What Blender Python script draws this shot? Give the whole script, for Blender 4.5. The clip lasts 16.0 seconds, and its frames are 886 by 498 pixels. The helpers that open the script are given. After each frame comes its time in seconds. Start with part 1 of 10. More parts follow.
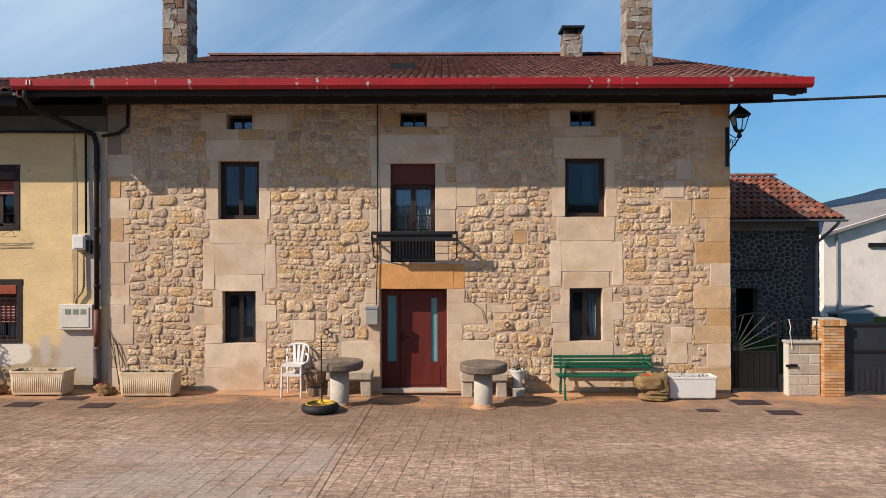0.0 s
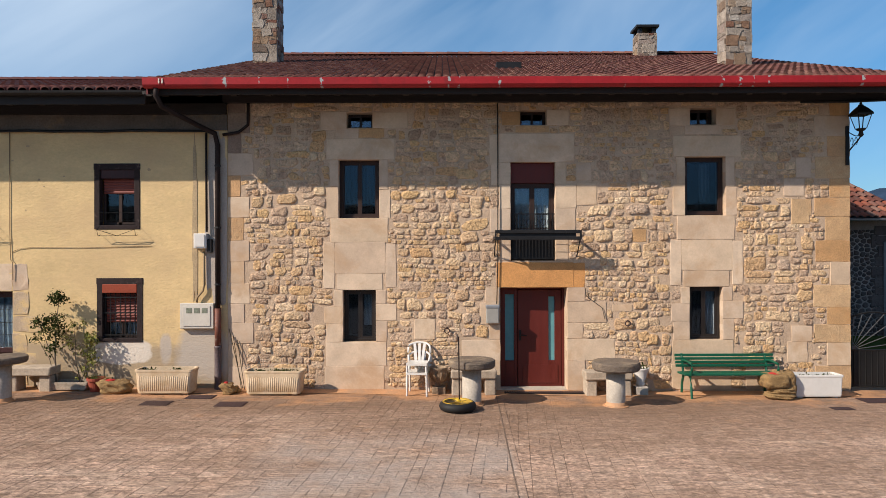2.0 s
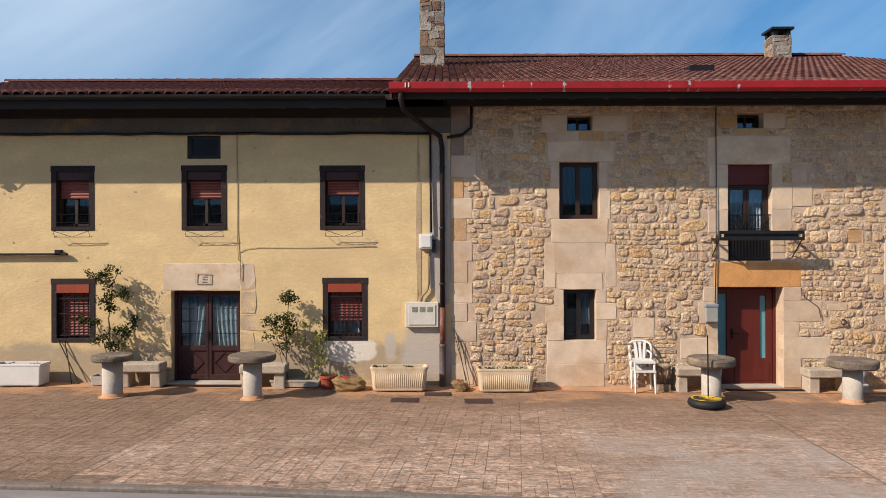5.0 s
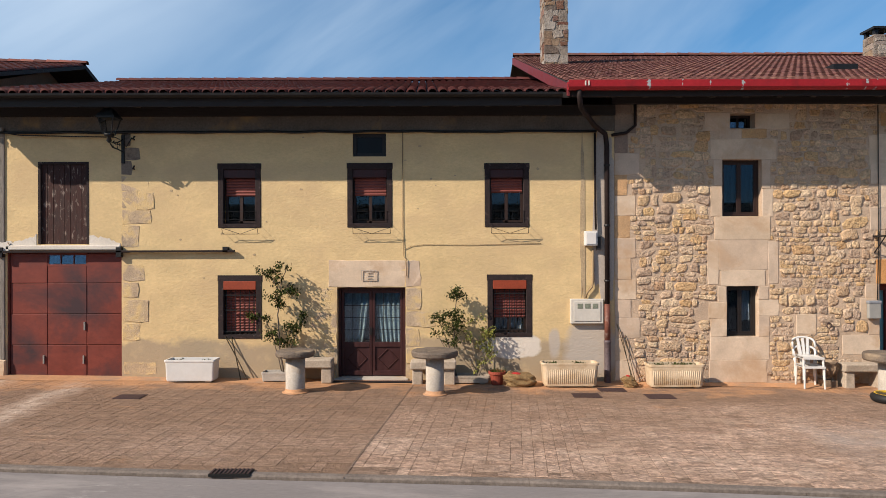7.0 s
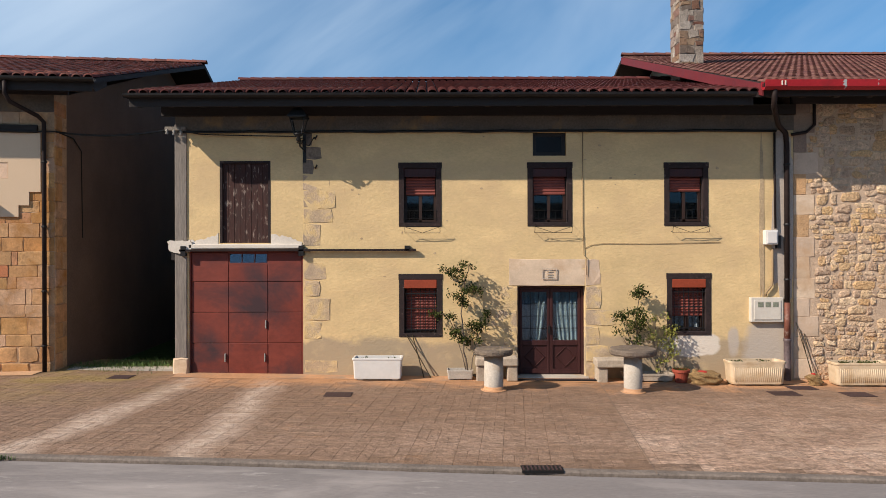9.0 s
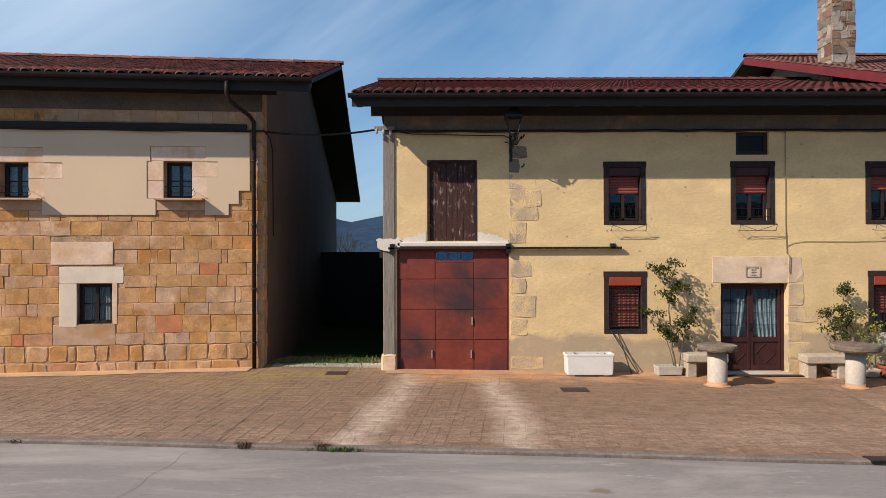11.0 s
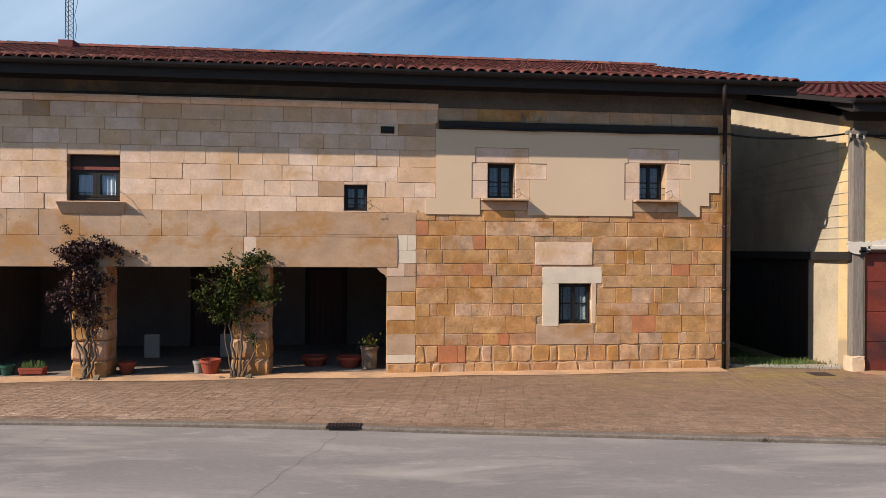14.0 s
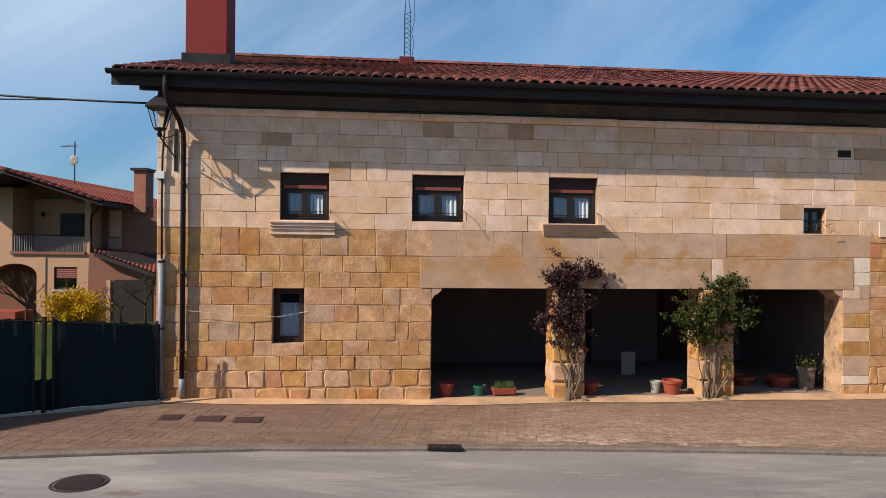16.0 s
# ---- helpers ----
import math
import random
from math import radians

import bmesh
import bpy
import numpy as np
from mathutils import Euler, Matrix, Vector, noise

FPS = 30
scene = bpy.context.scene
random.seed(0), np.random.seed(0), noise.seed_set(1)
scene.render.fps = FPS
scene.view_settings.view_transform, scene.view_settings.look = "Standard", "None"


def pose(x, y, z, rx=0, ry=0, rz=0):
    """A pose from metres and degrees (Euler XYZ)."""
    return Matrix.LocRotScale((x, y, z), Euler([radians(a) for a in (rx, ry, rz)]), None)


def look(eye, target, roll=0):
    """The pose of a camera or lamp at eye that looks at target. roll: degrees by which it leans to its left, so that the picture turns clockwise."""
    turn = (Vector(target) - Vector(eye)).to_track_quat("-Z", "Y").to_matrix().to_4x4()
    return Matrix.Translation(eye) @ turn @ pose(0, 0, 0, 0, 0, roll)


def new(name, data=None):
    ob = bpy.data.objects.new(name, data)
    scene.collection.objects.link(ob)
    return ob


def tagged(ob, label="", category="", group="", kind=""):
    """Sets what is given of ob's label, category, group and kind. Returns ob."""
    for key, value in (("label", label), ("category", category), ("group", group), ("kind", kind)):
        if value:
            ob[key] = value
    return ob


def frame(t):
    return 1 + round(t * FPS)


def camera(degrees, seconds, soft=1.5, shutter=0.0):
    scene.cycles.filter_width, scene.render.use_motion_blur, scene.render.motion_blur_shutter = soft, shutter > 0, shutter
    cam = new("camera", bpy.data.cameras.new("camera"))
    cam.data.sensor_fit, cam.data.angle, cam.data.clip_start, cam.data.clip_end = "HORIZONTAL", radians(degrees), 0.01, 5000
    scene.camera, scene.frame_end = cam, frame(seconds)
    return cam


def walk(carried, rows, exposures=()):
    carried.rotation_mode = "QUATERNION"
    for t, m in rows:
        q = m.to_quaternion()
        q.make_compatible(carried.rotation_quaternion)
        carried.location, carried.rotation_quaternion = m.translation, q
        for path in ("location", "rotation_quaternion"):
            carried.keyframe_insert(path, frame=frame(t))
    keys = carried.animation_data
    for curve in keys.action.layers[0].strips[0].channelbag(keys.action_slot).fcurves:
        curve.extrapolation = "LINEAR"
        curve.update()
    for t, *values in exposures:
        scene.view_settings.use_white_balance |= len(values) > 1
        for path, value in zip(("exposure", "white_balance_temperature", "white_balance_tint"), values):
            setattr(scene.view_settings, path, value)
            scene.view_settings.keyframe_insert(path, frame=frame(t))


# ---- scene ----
cam = camera(66.32, 16.0, 0.9)
# seconds, x, y, z, yaw, pitch, roll
ROWS = [
    (0.0, -0.000, 0.000, 2.740, 0.01, 0.23, 0.16),
    (0.5, -0.526, -0.006, 2.730, 0.01, 0.23, 0.17),
    (1.0, -1.087, 0.033, 2.697, -0.00, 0.29, 0.22),
    (1.5, -1.700, 0.024, 2.684, -0.00, 0.29, 0.22),
    (2.0, -2.343, -0.004, 2.721, -0.01, 0.23, 0.19),
    (2.5, -3.015, -0.055, 2.715, -0.00, 0.24, 0.20),
    (3.0, -3.682, -0.119, 2.761, 0.01, 0.10, 0.20),
    (3.5, -4.382, -0.178, 2.776, 0.00, 0.07, 0.20),
    (4.0, -5.126, -0.233, 2.778, -0.00, 0.09, 0.19),
    (6.5, -9.138, -0.318, 2.745, -0.01, 0.04, 0.17),
    (7.0, -9.969, -0.374, 2.719, -0.01, 0.10, 0.17),
    (7.5, -10.818, -0.410, 2.743, 0.02, -0.01, 0.18),
    (8.0, -11.709, -0.405, 2.732, -0.01, 0.01, 0.14),
    (10.5, -16.647, -0.583, 2.713, 0.02, 0.04, 0.18),
    (11.0, -17.749, -0.627, 2.667, -0.00, 0.12, 0.17),
    (11.5, -18.897, -0.661, 2.646, -0.00, 0.08, 0.10),
    (12.0, -20.171, -0.709, 2.609, -0.01, 0.25, 0.04),
    (12.5, -21.658, -0.760, 2.621, -0.00, 0.18, -0.09),
    (13.0, -23.400, -0.790, 2.630, -0.01, 0.09, -0.19),
    (13.5, -25.324, -0.825, 2.629, -0.00, 0.17, -0.29),
    (14.0, -27.407, -0.798, 2.710, -0.00, 0.00, -0.33),
    (14.5, -29.509, -0.779, 2.825, 0.00, -0.02, -0.42),
    (15.0, -31.796, -0.823, 2.872, -0.00, 0.05, -0.47),
    (15.5, -34.117, -0.841, 2.945, 0.00, 0.11, -0.50),
    (16.0, -36.500, -0.956, 3.080, -0.01, -0.03, -0.58),
]
walk(cam, [(t, pose(x, y, z, 90 + pitch, roll, yaw)) for t, x, y, z, yaw, pitch, roll in ROWS])

# ---------------------------------------------------------------- light
SUN = Vector((-1.25, -0.70, 1.0)).normalized()          # towards the sun
EL = math.asin(SUN.z)
sun_data = bpy.data.lights.new("sun", "SUN")
sun_data.energy, sun_data.angle, sun_data.color = 5.45, radians(0.53), (1.0, 0.875, 0.735)
sun = new("sun", sun_data)
sun.matrix_world = look(SUN * 60, (0, 0, 0))

world = bpy.data.worlds.new("sky")
scene.world = world
world.use_nodes = True
wn, wl = world.node_tree.nodes, world.node_tree.links
wn.clear()
w_out = wn.new("ShaderNodeOutputWorld")
w_bg = wn.new("ShaderNodeBackground")
w_sky = wn.new("ShaderNodeTexSky")
w_sky.sky_type, w_sky.sun_disc = "NISHITA", False
w_sky.sun_elevation, w_sky.sun_rotation = EL, math.atan2(SUN.x, SUN.y)
w_sky.air_density, w_sky.dust_density, w_sky.ozone_density = 1.0, 0.3, 3.0
w_bg.inputs["Strength"].default_value = 0.070
# thin cirrus: two stretched noises over the dome
w_co = wn.new("ShaderNodeTexCoord")
w_map = wn.new("ShaderNodeMapping")
w_map.inputs["Rotation"].default_value = (0, radians(33), 0)
w_map2 = wn.new("ShaderNodeMapping")
w_map2.inputs["Scale"].default_value = (0.8, 1.0, 3.4)
w_n = wn.new("ShaderNodeTexNoise")
w_n.inputs["Scale"].default_value, w_n.inputs["Detail"].default_value = 1.7, 5.0
w_n.inputs["Roughness"].default_value = 0.55
w_n.inputs["Distortion"].default_value = 0.5
w_r = wn.new("ShaderNodeValToRGB")
w_r.color_ramp.elements[0].position, w_r.color_ramp.elements[1].position = 0.40, 0.86
w_sep = wn.new("ShaderNodeSeparateXYZ")
w_side = wn.new("ShaderNodeMapRange")                    # hazier towards the sun's side
w_side.inputs["From Min"].default_value, w_side.inputs["From Max"].default_value = 0.05, -0.55
w_side.inputs["To Min"].default_value, w_side.inputs["To Max"].default_value = 0.0, 0.58
w_add = wn.new("ShaderNodeMath")
w_add.operation, w_add.use_clamp = "ADD", True
w_mulc = wn.new("ShaderNodeMath")
w_mulc.operation = "MULTIPLY"
w_mulc.inputs[1].default_value = 0.62
w_mix = wn.new("ShaderNodeMix")
w_mix.data_type = "RGBA"
w_mix.inputs["B"].default_value = (7.2, 8.9, 11.0, 1)
wl.new(w_co.outputs["Generated"], w_map.inputs["Vector"])
wl.new(w_map.outputs["Vector"], w_map2.inputs["Vector"])
wl.new(w_map2.outputs["Vector"], w_n.inputs["Vector"])
wl.new(w_n.outputs["Fac"], w_r.inputs["Fac"])
wl.new(w_r.outputs["Color"], w_mulc.inputs[0])
wl.new(w_co.outputs["Generated"], w_sep.inputs["Vector"])
wl.new(w_sep.outputs["X"], w_side.inputs["Value"])
wl.new(w_mulc.outputs["Value"], w_add.inputs[0])
w_high = wn.new("ShaderNodeMapRange")                    # the veil thins out towards the horizon
w_high.interpolation_type = "SMOOTHSTEP"
w_high.inputs["From Min"].default_value, w_high.inputs["From Max"].default_value = 0.10, 0.36
w_high.inputs["To Min"].default_value, w_high.inputs["To Max"].default_value = 0.12, 1.0
w_veil = wn.new("ShaderNodeMath")
w_veil.operation = "MULTIPLY"
wl.new(w_sep.outputs["Z"], w_high.inputs["Value"])
wl.new(w_high.outputs["Result"], w_veil.inputs[0])
wl.new(w_side.outputs["Result"], w_veil.inputs[1])
wl.new(w_veil.outputs["Value"], w_add.inputs[1])
wl.new(w_add.outputs["Value"], w_mix.inputs["Factor"])
w_tint = wn.new("ShaderNodeMix")                         # clear, deep blue spring air
w_tint.data_type, w_tint.blend_type = "RGBA", "MULTIPLY"
w_tint.inputs["Factor"].default_value = 1.0
w_low = wn.new("ShaderNodeMapRange")                     # less bright close to the horizon
w_low.inputs["From Min"].default_value, w_low.inputs["From Max"].default_value = 0.04, 0.34
w_grad = wn.new("ShaderNodeMix")
w_grad.data_type = "RGBA"
w_grad.inputs["A"].default_value = (0.60, 0.89, 1.16, 1)
w_grad.inputs["B"].default_value = (0.84, 1.36, 1.57, 1)
wl.new(w_sep.outputs["Z"], w_low.inputs["Value"])
wl.new(w_low.outputs["Result"], w_grad.inputs["Factor"])
wl.new(w_grad.outputs["Result"], w_tint.inputs["B"])
wl.new(w_sky.outputs["Color"], w_tint.inputs["A"])
wl.new(w_tint.outputs["Result"], w_mix.inputs["A"])
wl.new(w_mix.outputs["Result"], w_bg.inputs["Color"])
wl.new(w_bg.outputs["Background"], w_out.inputs["Surface"])
scene.view_settings.exposure = 0.26

# ---------------------------------------------------------------- materials


def nd(nt, kind, **inputs):
    n = nt.nodes.new(kind)
    for k, v in inputs.items():
        n.inputs[k.replace("_", " ")].default_value = v
    return n


def mixc(nt, fac, a, b, blend="MIX"):
    n = nt.nodes.new("ShaderNodeMix")
    n.data_type, n.blend_type = "RGBA", blend
    for key, v in (("Factor", fac), ("A", a), ("B", b)):
        if isinstance(v, bpy.types.NodeSocket):
            nt.links.new(v, n.inputs[key])
        elif isinstance(v, (int, float)):
            n.inputs[key].default_value = v
        else:
            n.inputs[key].default_value = (*v, 1) if len(v) == 3 else v
    return n.outputs["Result"]


def ramp(nt, fac, stops):
    n = nt.nodes.new("ShaderNodeValToRGB")
    e = n.color_ramp.elements
    while len(e) < len(stops):
        e.new(0.5)
    for el, (p, c) in zip(e, stops):
        el.position, el.color = p, (*c, 1) if len(c) == 3 else c
    nt.links.new(fac, n.inputs["Fac"])
    return n.outputs["Color"]


def grey(v):
    return (v, v, v)


def mat(name, base, rough=0.8, metal=0.0, vary=0.18, grain=60.0, blotch=2.5, bump=0.25, stain=None, stain_at=(0.52, 0.72),
        stain_scale=1.2, palette=None, by="object", scale=(1, 1, 1), spec=0.35, bump_dist=0.01, fine_vary=0.8, pits=None):
    """A procedural surface: base colour (or a palette picked per piece), blotches and grain, stains, relief."""
    m = bpy.data.materials.new(name)
    m.use_nodes = True
    nt = m.node_tree
    b = nt.nodes["Principled BSDF"]
    geo = nt.nodes.new("ShaderNodeNewGeometry")
    pos = geo.outputs["Position"]
    mp = nd(nt, "ShaderNodeMapping", Scale=scale)
    nt.links.new(pos, mp.inputs["Vector"])
    v = mp.outputs["Vector"]
    big = nd(nt, "ShaderNodeTexNoise", Scale=blotch, Detail=5.0, Roughness=0.6)
    fine = nd(nt, "ShaderNodeTexNoise", Scale=grain, Detail=4.0, Roughness=0.65)
    for n in (big, fine):
        nt.links.new(v, n.inputs["Vector"])
    if palette:
        if by == "object":
            r = nt.nodes.new("ShaderNodeObjectInfo").outputs["Random"]
        else:
            r = geo.outputs["Random Per Island"]
        k = len(palette)
        col = ramp(nt, r, [(i / max(1, k - 1), c) for i, c in enumerate(palette)])
    else:
        col = nt.nodes.new("ShaderNodeRGB").outputs[0]
        col.default_value = (*base, 1)
    shade = ramp(nt, big.outputs["Fac"], [(0.25, grey(1 - vary)), (0.75, grey(1 + vary * 0.8))])
    col = mixc(nt, 1.0, col, shade, "MULTIPLY")
    shade2 = ramp(nt, fine.outputs["Fac"], [(0.3, grey(1 - vary * fine_vary)), (0.7, grey(1 + vary * fine_vary * 0.75))])
    col = mixc(nt, 1.0, col, shade2, "MULTIPLY")
    if stain:
        s = nd(nt, "ShaderNodeTexNoise", Scale=stain_scale, Detail=6.0, Roughness=0.65, Distortion=0.4)
        nt.links.new(v, s.inputs["Vector"])
        f = ramp(nt, s.outputs["Fac"], [(stain_at[0], grey(0)), (stain_at[1], grey(1))])
        col = mixc(nt, f, col, stain)
    if pits:
        # small weathered holes
        s = nd(nt, "ShaderNodeTexNoise", Scale=11.0, Detail=3.0, Roughness=0.7, Distortion=0.3)
        nt.links.new(v, s.inputs["Vector"])
        col = mixc(nt, ramp(nt, s.outputs["Fac"], [(0.665, grey(0)), (0.72, grey(0.7))]), col, pits)
    nt.links.new(col, b.inputs["Base Color"])
    rr = ramp(nt, big.outputs["Fac"], [(0.3, grey(max(0.02, rough - 0.1))), (0.7, grey(min(1, rough + 0.1)))])
    nt.links.new(rr, b.inputs["Roughness"])
    b.inputs["Metallic"].default_value = metal
    b.inputs["Specular IOR Level"].default_value = spec
    if bump:
        bp = nd(nt, "ShaderNodeBump", Strength=bump, Distance=bump_dist)
        h = nt.nodes.new("ShaderNodeMath")
        h.operation = "ADD"
        nt.links.new(fine.outputs["Fac"], h.inputs[0])
        nt.links.new(big.outputs["Fac"], h.inputs[1])
        nt.links.new(h.outputs[0], bp.inputs["Height"])
        nt.links.new(bp.outputs["Normal"], b.inputs["Normal"])
    return m


RUBBLE_PAL = [(0.652, 0.455, 0.274), (0.732, 0.543, 0.353), (0.589, 0.362, 0.177), (0.625, 0.450, 0.318), (0.500, 0.348, 0.243), (0.679, 0.450, 0.229), (0.554, 0.406, 0.300), (0.438, 0.300, 0.207), (0.750, 0.565, 0.380), (0.634, 0.397, 0.194), (0.670, 0.494, 0.345), (0.589, 0.428, 0.300), (0.696, 0.494, 0.300), (0.509, 0.323, 0.199)]
MORTAR = mat("lime_mortar", (0.52, 0.382, 0.272), 0.95, vary=0.20, grain=46, blotch=3.0, bump=0.7, bump_dist=0.02, stain=(0.43, 0.315, 0.225), stain_at=(0.48, 0.74), stain_scale=0.9)
RUBBLE = mat("rubble_stone", None, 0.92, vary=0.24, grain=24, blotch=12, bump=1.0, bump_dist=0.042, by="island", palette=RUBBLE_PAL)
DRESSED = mat("dressed_sandstone", None, 0.9, vary=0.2, fine_vary=0.35, grain=30, blotch=2.6, bump=0.35, bump_dist=0.012,
              palette=[(0.57, 0.43, 0.31), (0.53, 0.405, 0.305), (0.62, 0.485, 0.36), (0.56, 0.425, 0.30), (0.50, 0.37, 0.27)], stain=(0.46, 0.30, 0.18), stain_at=(0.5, 0.72))
# dressed stone with the eave's shade put into its colour
EAVE_SHADED = mat("eave_shaded_sandstone", None, 0.95, vary=0.25, grain=40, blotch=3, bump=0.5, bump_dist=0.015, palette=[(0.27, 0.19, 0.145), (0.22, 0.155, 0.12), (0.31, 0.22, 0.16)], stain=(0.15, 0.105, 0.085), stain_at=(0.5, 0.7))
OCHRE_BLOCK = mat("ochre_sandstone", None, 0.9, vary=0.24, grain=45, blotch=3, bump=0.7, bump_dist=0.02,
                  palette=[(0.53, 0.335, 0.17), (0.50, 0.285, 0.13), (0.54, 0.375, 0.22), (0.50, 0.30, 0.155)], stain=(0.47, 0.255, 0.11), stain_at=(0.55, 0.75))
ORANGE_LINTEL = mat("orange_sandstone", (0.56, 0.275, 0.10), 0.9, vary=0.24, grain=45, blotch=2.4, bump=0.6, bump_dist=0.015, stain=(0.55, 0.36, 0.17), stain_at=(0.55, 0.75))
GOLD_PAL = [(0.50, 0.265, 0.085), (0.53, 0.315, 0.165), (0.45, 0.225, 0.07), (0.55, 0.355, 0.235), (0.51, 0.29, 0.135), (0.47, 0.215, 0.07), (0.53, 0.33, 0.215), (0.43, 0.24, 0.095), (0.56, 0.325, 0.155), (0.44, 0.295, 0.205), (0.49, 0.245, 0.08), (0.54, 0.34, 0.20), (0.47, 0.22, 0.11), (0.51, 0.30, 0.15)]
PALE_PAL = [(0.65, 0.455, 0.325), (0.72, 0.53, 0.405), (0.62, 0.40, 0.25), (0.74, 0.555, 0.435), (0.65, 0.465, 0.36), (0.68, 0.475, 0.325), (0.61, 0.42, 0.30), (0.72, 0.535, 0.42)]
GOLD = mat("golden_sandstone", None, 0.9, vary=0.34, fine_vary=0.5, grain=26, blotch=4.5, bump=0.6, bump_dist=0.016, palette=GOLD_PAL, stain=(0.36, 0.165, 0.045), stain_at=(0.50, 0.68), stain_scale=1.7, pits=(0.20, 0.115, 0.06))
GOLD_I = mat("golden_sandstone_joined", None, 0.9, vary=0.34, fine_vary=0.5, grain=26, blotch=4.5, bump=0.6, bump_dist=0.016, palette=GOLD_PAL, by="island", stain=(0.36, 0.165, 0.045), stain_at=(0.50, 0.68), stain_scale=1.7, pits=(0.20, 0.115, 0.06))
PALE = mat("pale_sandstone", None, 0.9, vary=0.18, fine_vary=0.5, grain=28, blotch=3.4, bump=0.55, bump_dist=0.011, palette=PALE_PAL, stain=(0.56, 0.35, 0.195), stain_at=(0.48, 0.70), stain_scale=2.0, pits=(0.34, 0.21, 0.125))
PALE_I = mat("pale_sandstone_joined", None, 0.9, vary=0.18, fine_vary=0.5, grain=28, blotch=3.4, bump=0.55, bump_dist=0.011, palette=PALE_PAL, by="island", stain=(0.56, 0.35, 0.195), stain_at=(0.48, 0.70), stain_scale=2.0, pits=(0.34, 0.21, 0.125))
LINTEL = mat("lintel_sandstone", None, 0.9, vary=0.2, fine_vary=0.4, grain=26, blotch=2.4, bump=0.4, bump_dist=0.012, palette=[(0.47, 0.325, 0.22), (0.45, 0.295, 0.19), (0.425, 0.275, 0.18), (0.49, 0.345, 0.245)], stain=(0.40, 0.215, 0.092), stain_at=(0.49, 0.66), stain_scale=1.9, scale=(0.85, 1.0, 1.2), pits=(0.21, 0.125, 0.075))
JOINT = mat("joint_mortar", (0.45, 0.295, 0.18), 0.95, vary=0.35, grain=45, blotch=3, bump=0.7, bump_dist=0.02, stain=(0.20, 0.118, 0.07), stain_at=(0.53, 0.66), stain_scale=2.6)


def yellow_mat():
    """Yellow lime render: rubbed brown by damp along its foot, with smeared white and grey repairs."""
    m = mat("yellow_render", (0.635, 0.466, 0.243), 0.92, vary=0.15, fine_vary=0.6, grain=22, blotch=1.8, bump=0.5, bump_dist=0.016, stain=(0.54, 0.385, 0.215), stain_at=(0.46, 0.74), stain_scale=1.1, scale=(0.7, 1.0, 1.2))
    nt = m.node_tree
    b = nt.nodes["Principled BSDF"]
    col = b.inputs["Base Color"].links[0].from_socket
    pos = nt.nodes.new("ShaderNodeNewGeometry").outputs["Position"]
    sp = nt.nodes.new("ShaderNodeSeparateXYZ")
    nt.links.new(pos, sp.inputs[0])

    def m2(op, u, v):
        n = nt.nodes.new("ShaderNodeMath")
        n.operation = op
        for k, w in enumerate((u, v)):
            if isinstance(w, (int, float)):
                n.inputs[k].default_value = w
            else:
                nt.links.new(w, n.inputs[k])
        return n.outputs[0]

    def rough_edge(scale, amount):
        n = nd(nt, "ShaderNodeTexNoise", Scale=scale, Detail=6.0, Roughness=0.6)
        nt.links.new(pos, n.inputs["Vector"])
        return m2("MULTIPLY", m2("SUBTRACT", n.outputs["Fac"], 0.5), amount)

    def smear(cx, cz, rx, rz, edge, tint, full):
        u = m2("DIVIDE", m2("SUBTRACT", sp.outputs["X"], cx), rx)
        v = m2("DIVIDE", m2("SUBTRACT", sp.outputs["Z"], cz), rz)
        d = m2("ADD", m2("POWER", m2("ABSOLUTE", u, 0), 2.6), m2("POWER", m2("ABSOLUTE", v, 0), 2.6))
        d = m2("ADD", d, rough_edge(2.3, 1.5))
        return mixc(nt, ramp(nt, d, [(1.0 - edge, grey(full)), (1.0, grey(0))]), col, tint)
    # brown damp foot
    h = m2("ADD", m2("ADD", sp.outputs["Z"], rough_edge(1.4, 0.7)), rough_edge(7.0, 0.18))
    col = mixc(nt, ramp(nt, m2("MULTIPLY", h, 0.5), [(0.42, grey(0.95)), (0.49, grey(0))]), col, (0.37, 0.285, 0.19))
    low = nd(nt, "ShaderNodeTexNoise", Scale=2.2, Detail=6.0, Roughness=0.65)
    nt.links.new(pos, low.inputs["Vector"])
    f = m2("MULTIPLY", ramp(nt, low.outputs["Fac"], [(0.52, grey(0)), (0.70, grey(0.55))]), ramp(nt, m2("MULTIPLY", h, 0.5), [(0.30, grey(1)), (0.46, grey(0))]))
    col = mixc(nt, f, col, (0.60, 0.44, 0.25))
    col = smear(-8.60, 0.80, 0.62, 0.26, 0.25, (0.66, 0.59, 0.51), 0.95)
    col = smear(-7.00, 0.72, 0.62, 0.58, 0.5, (0.45, 0.39, 0.335), 0.9)
    col = smear(-7.74, 0.85, 0.13, 0.34, 0.6, (0.46, 0.40, 0.35), 0.85)
    nt.links.new(col, b.inputs["Base Color"])
    return m


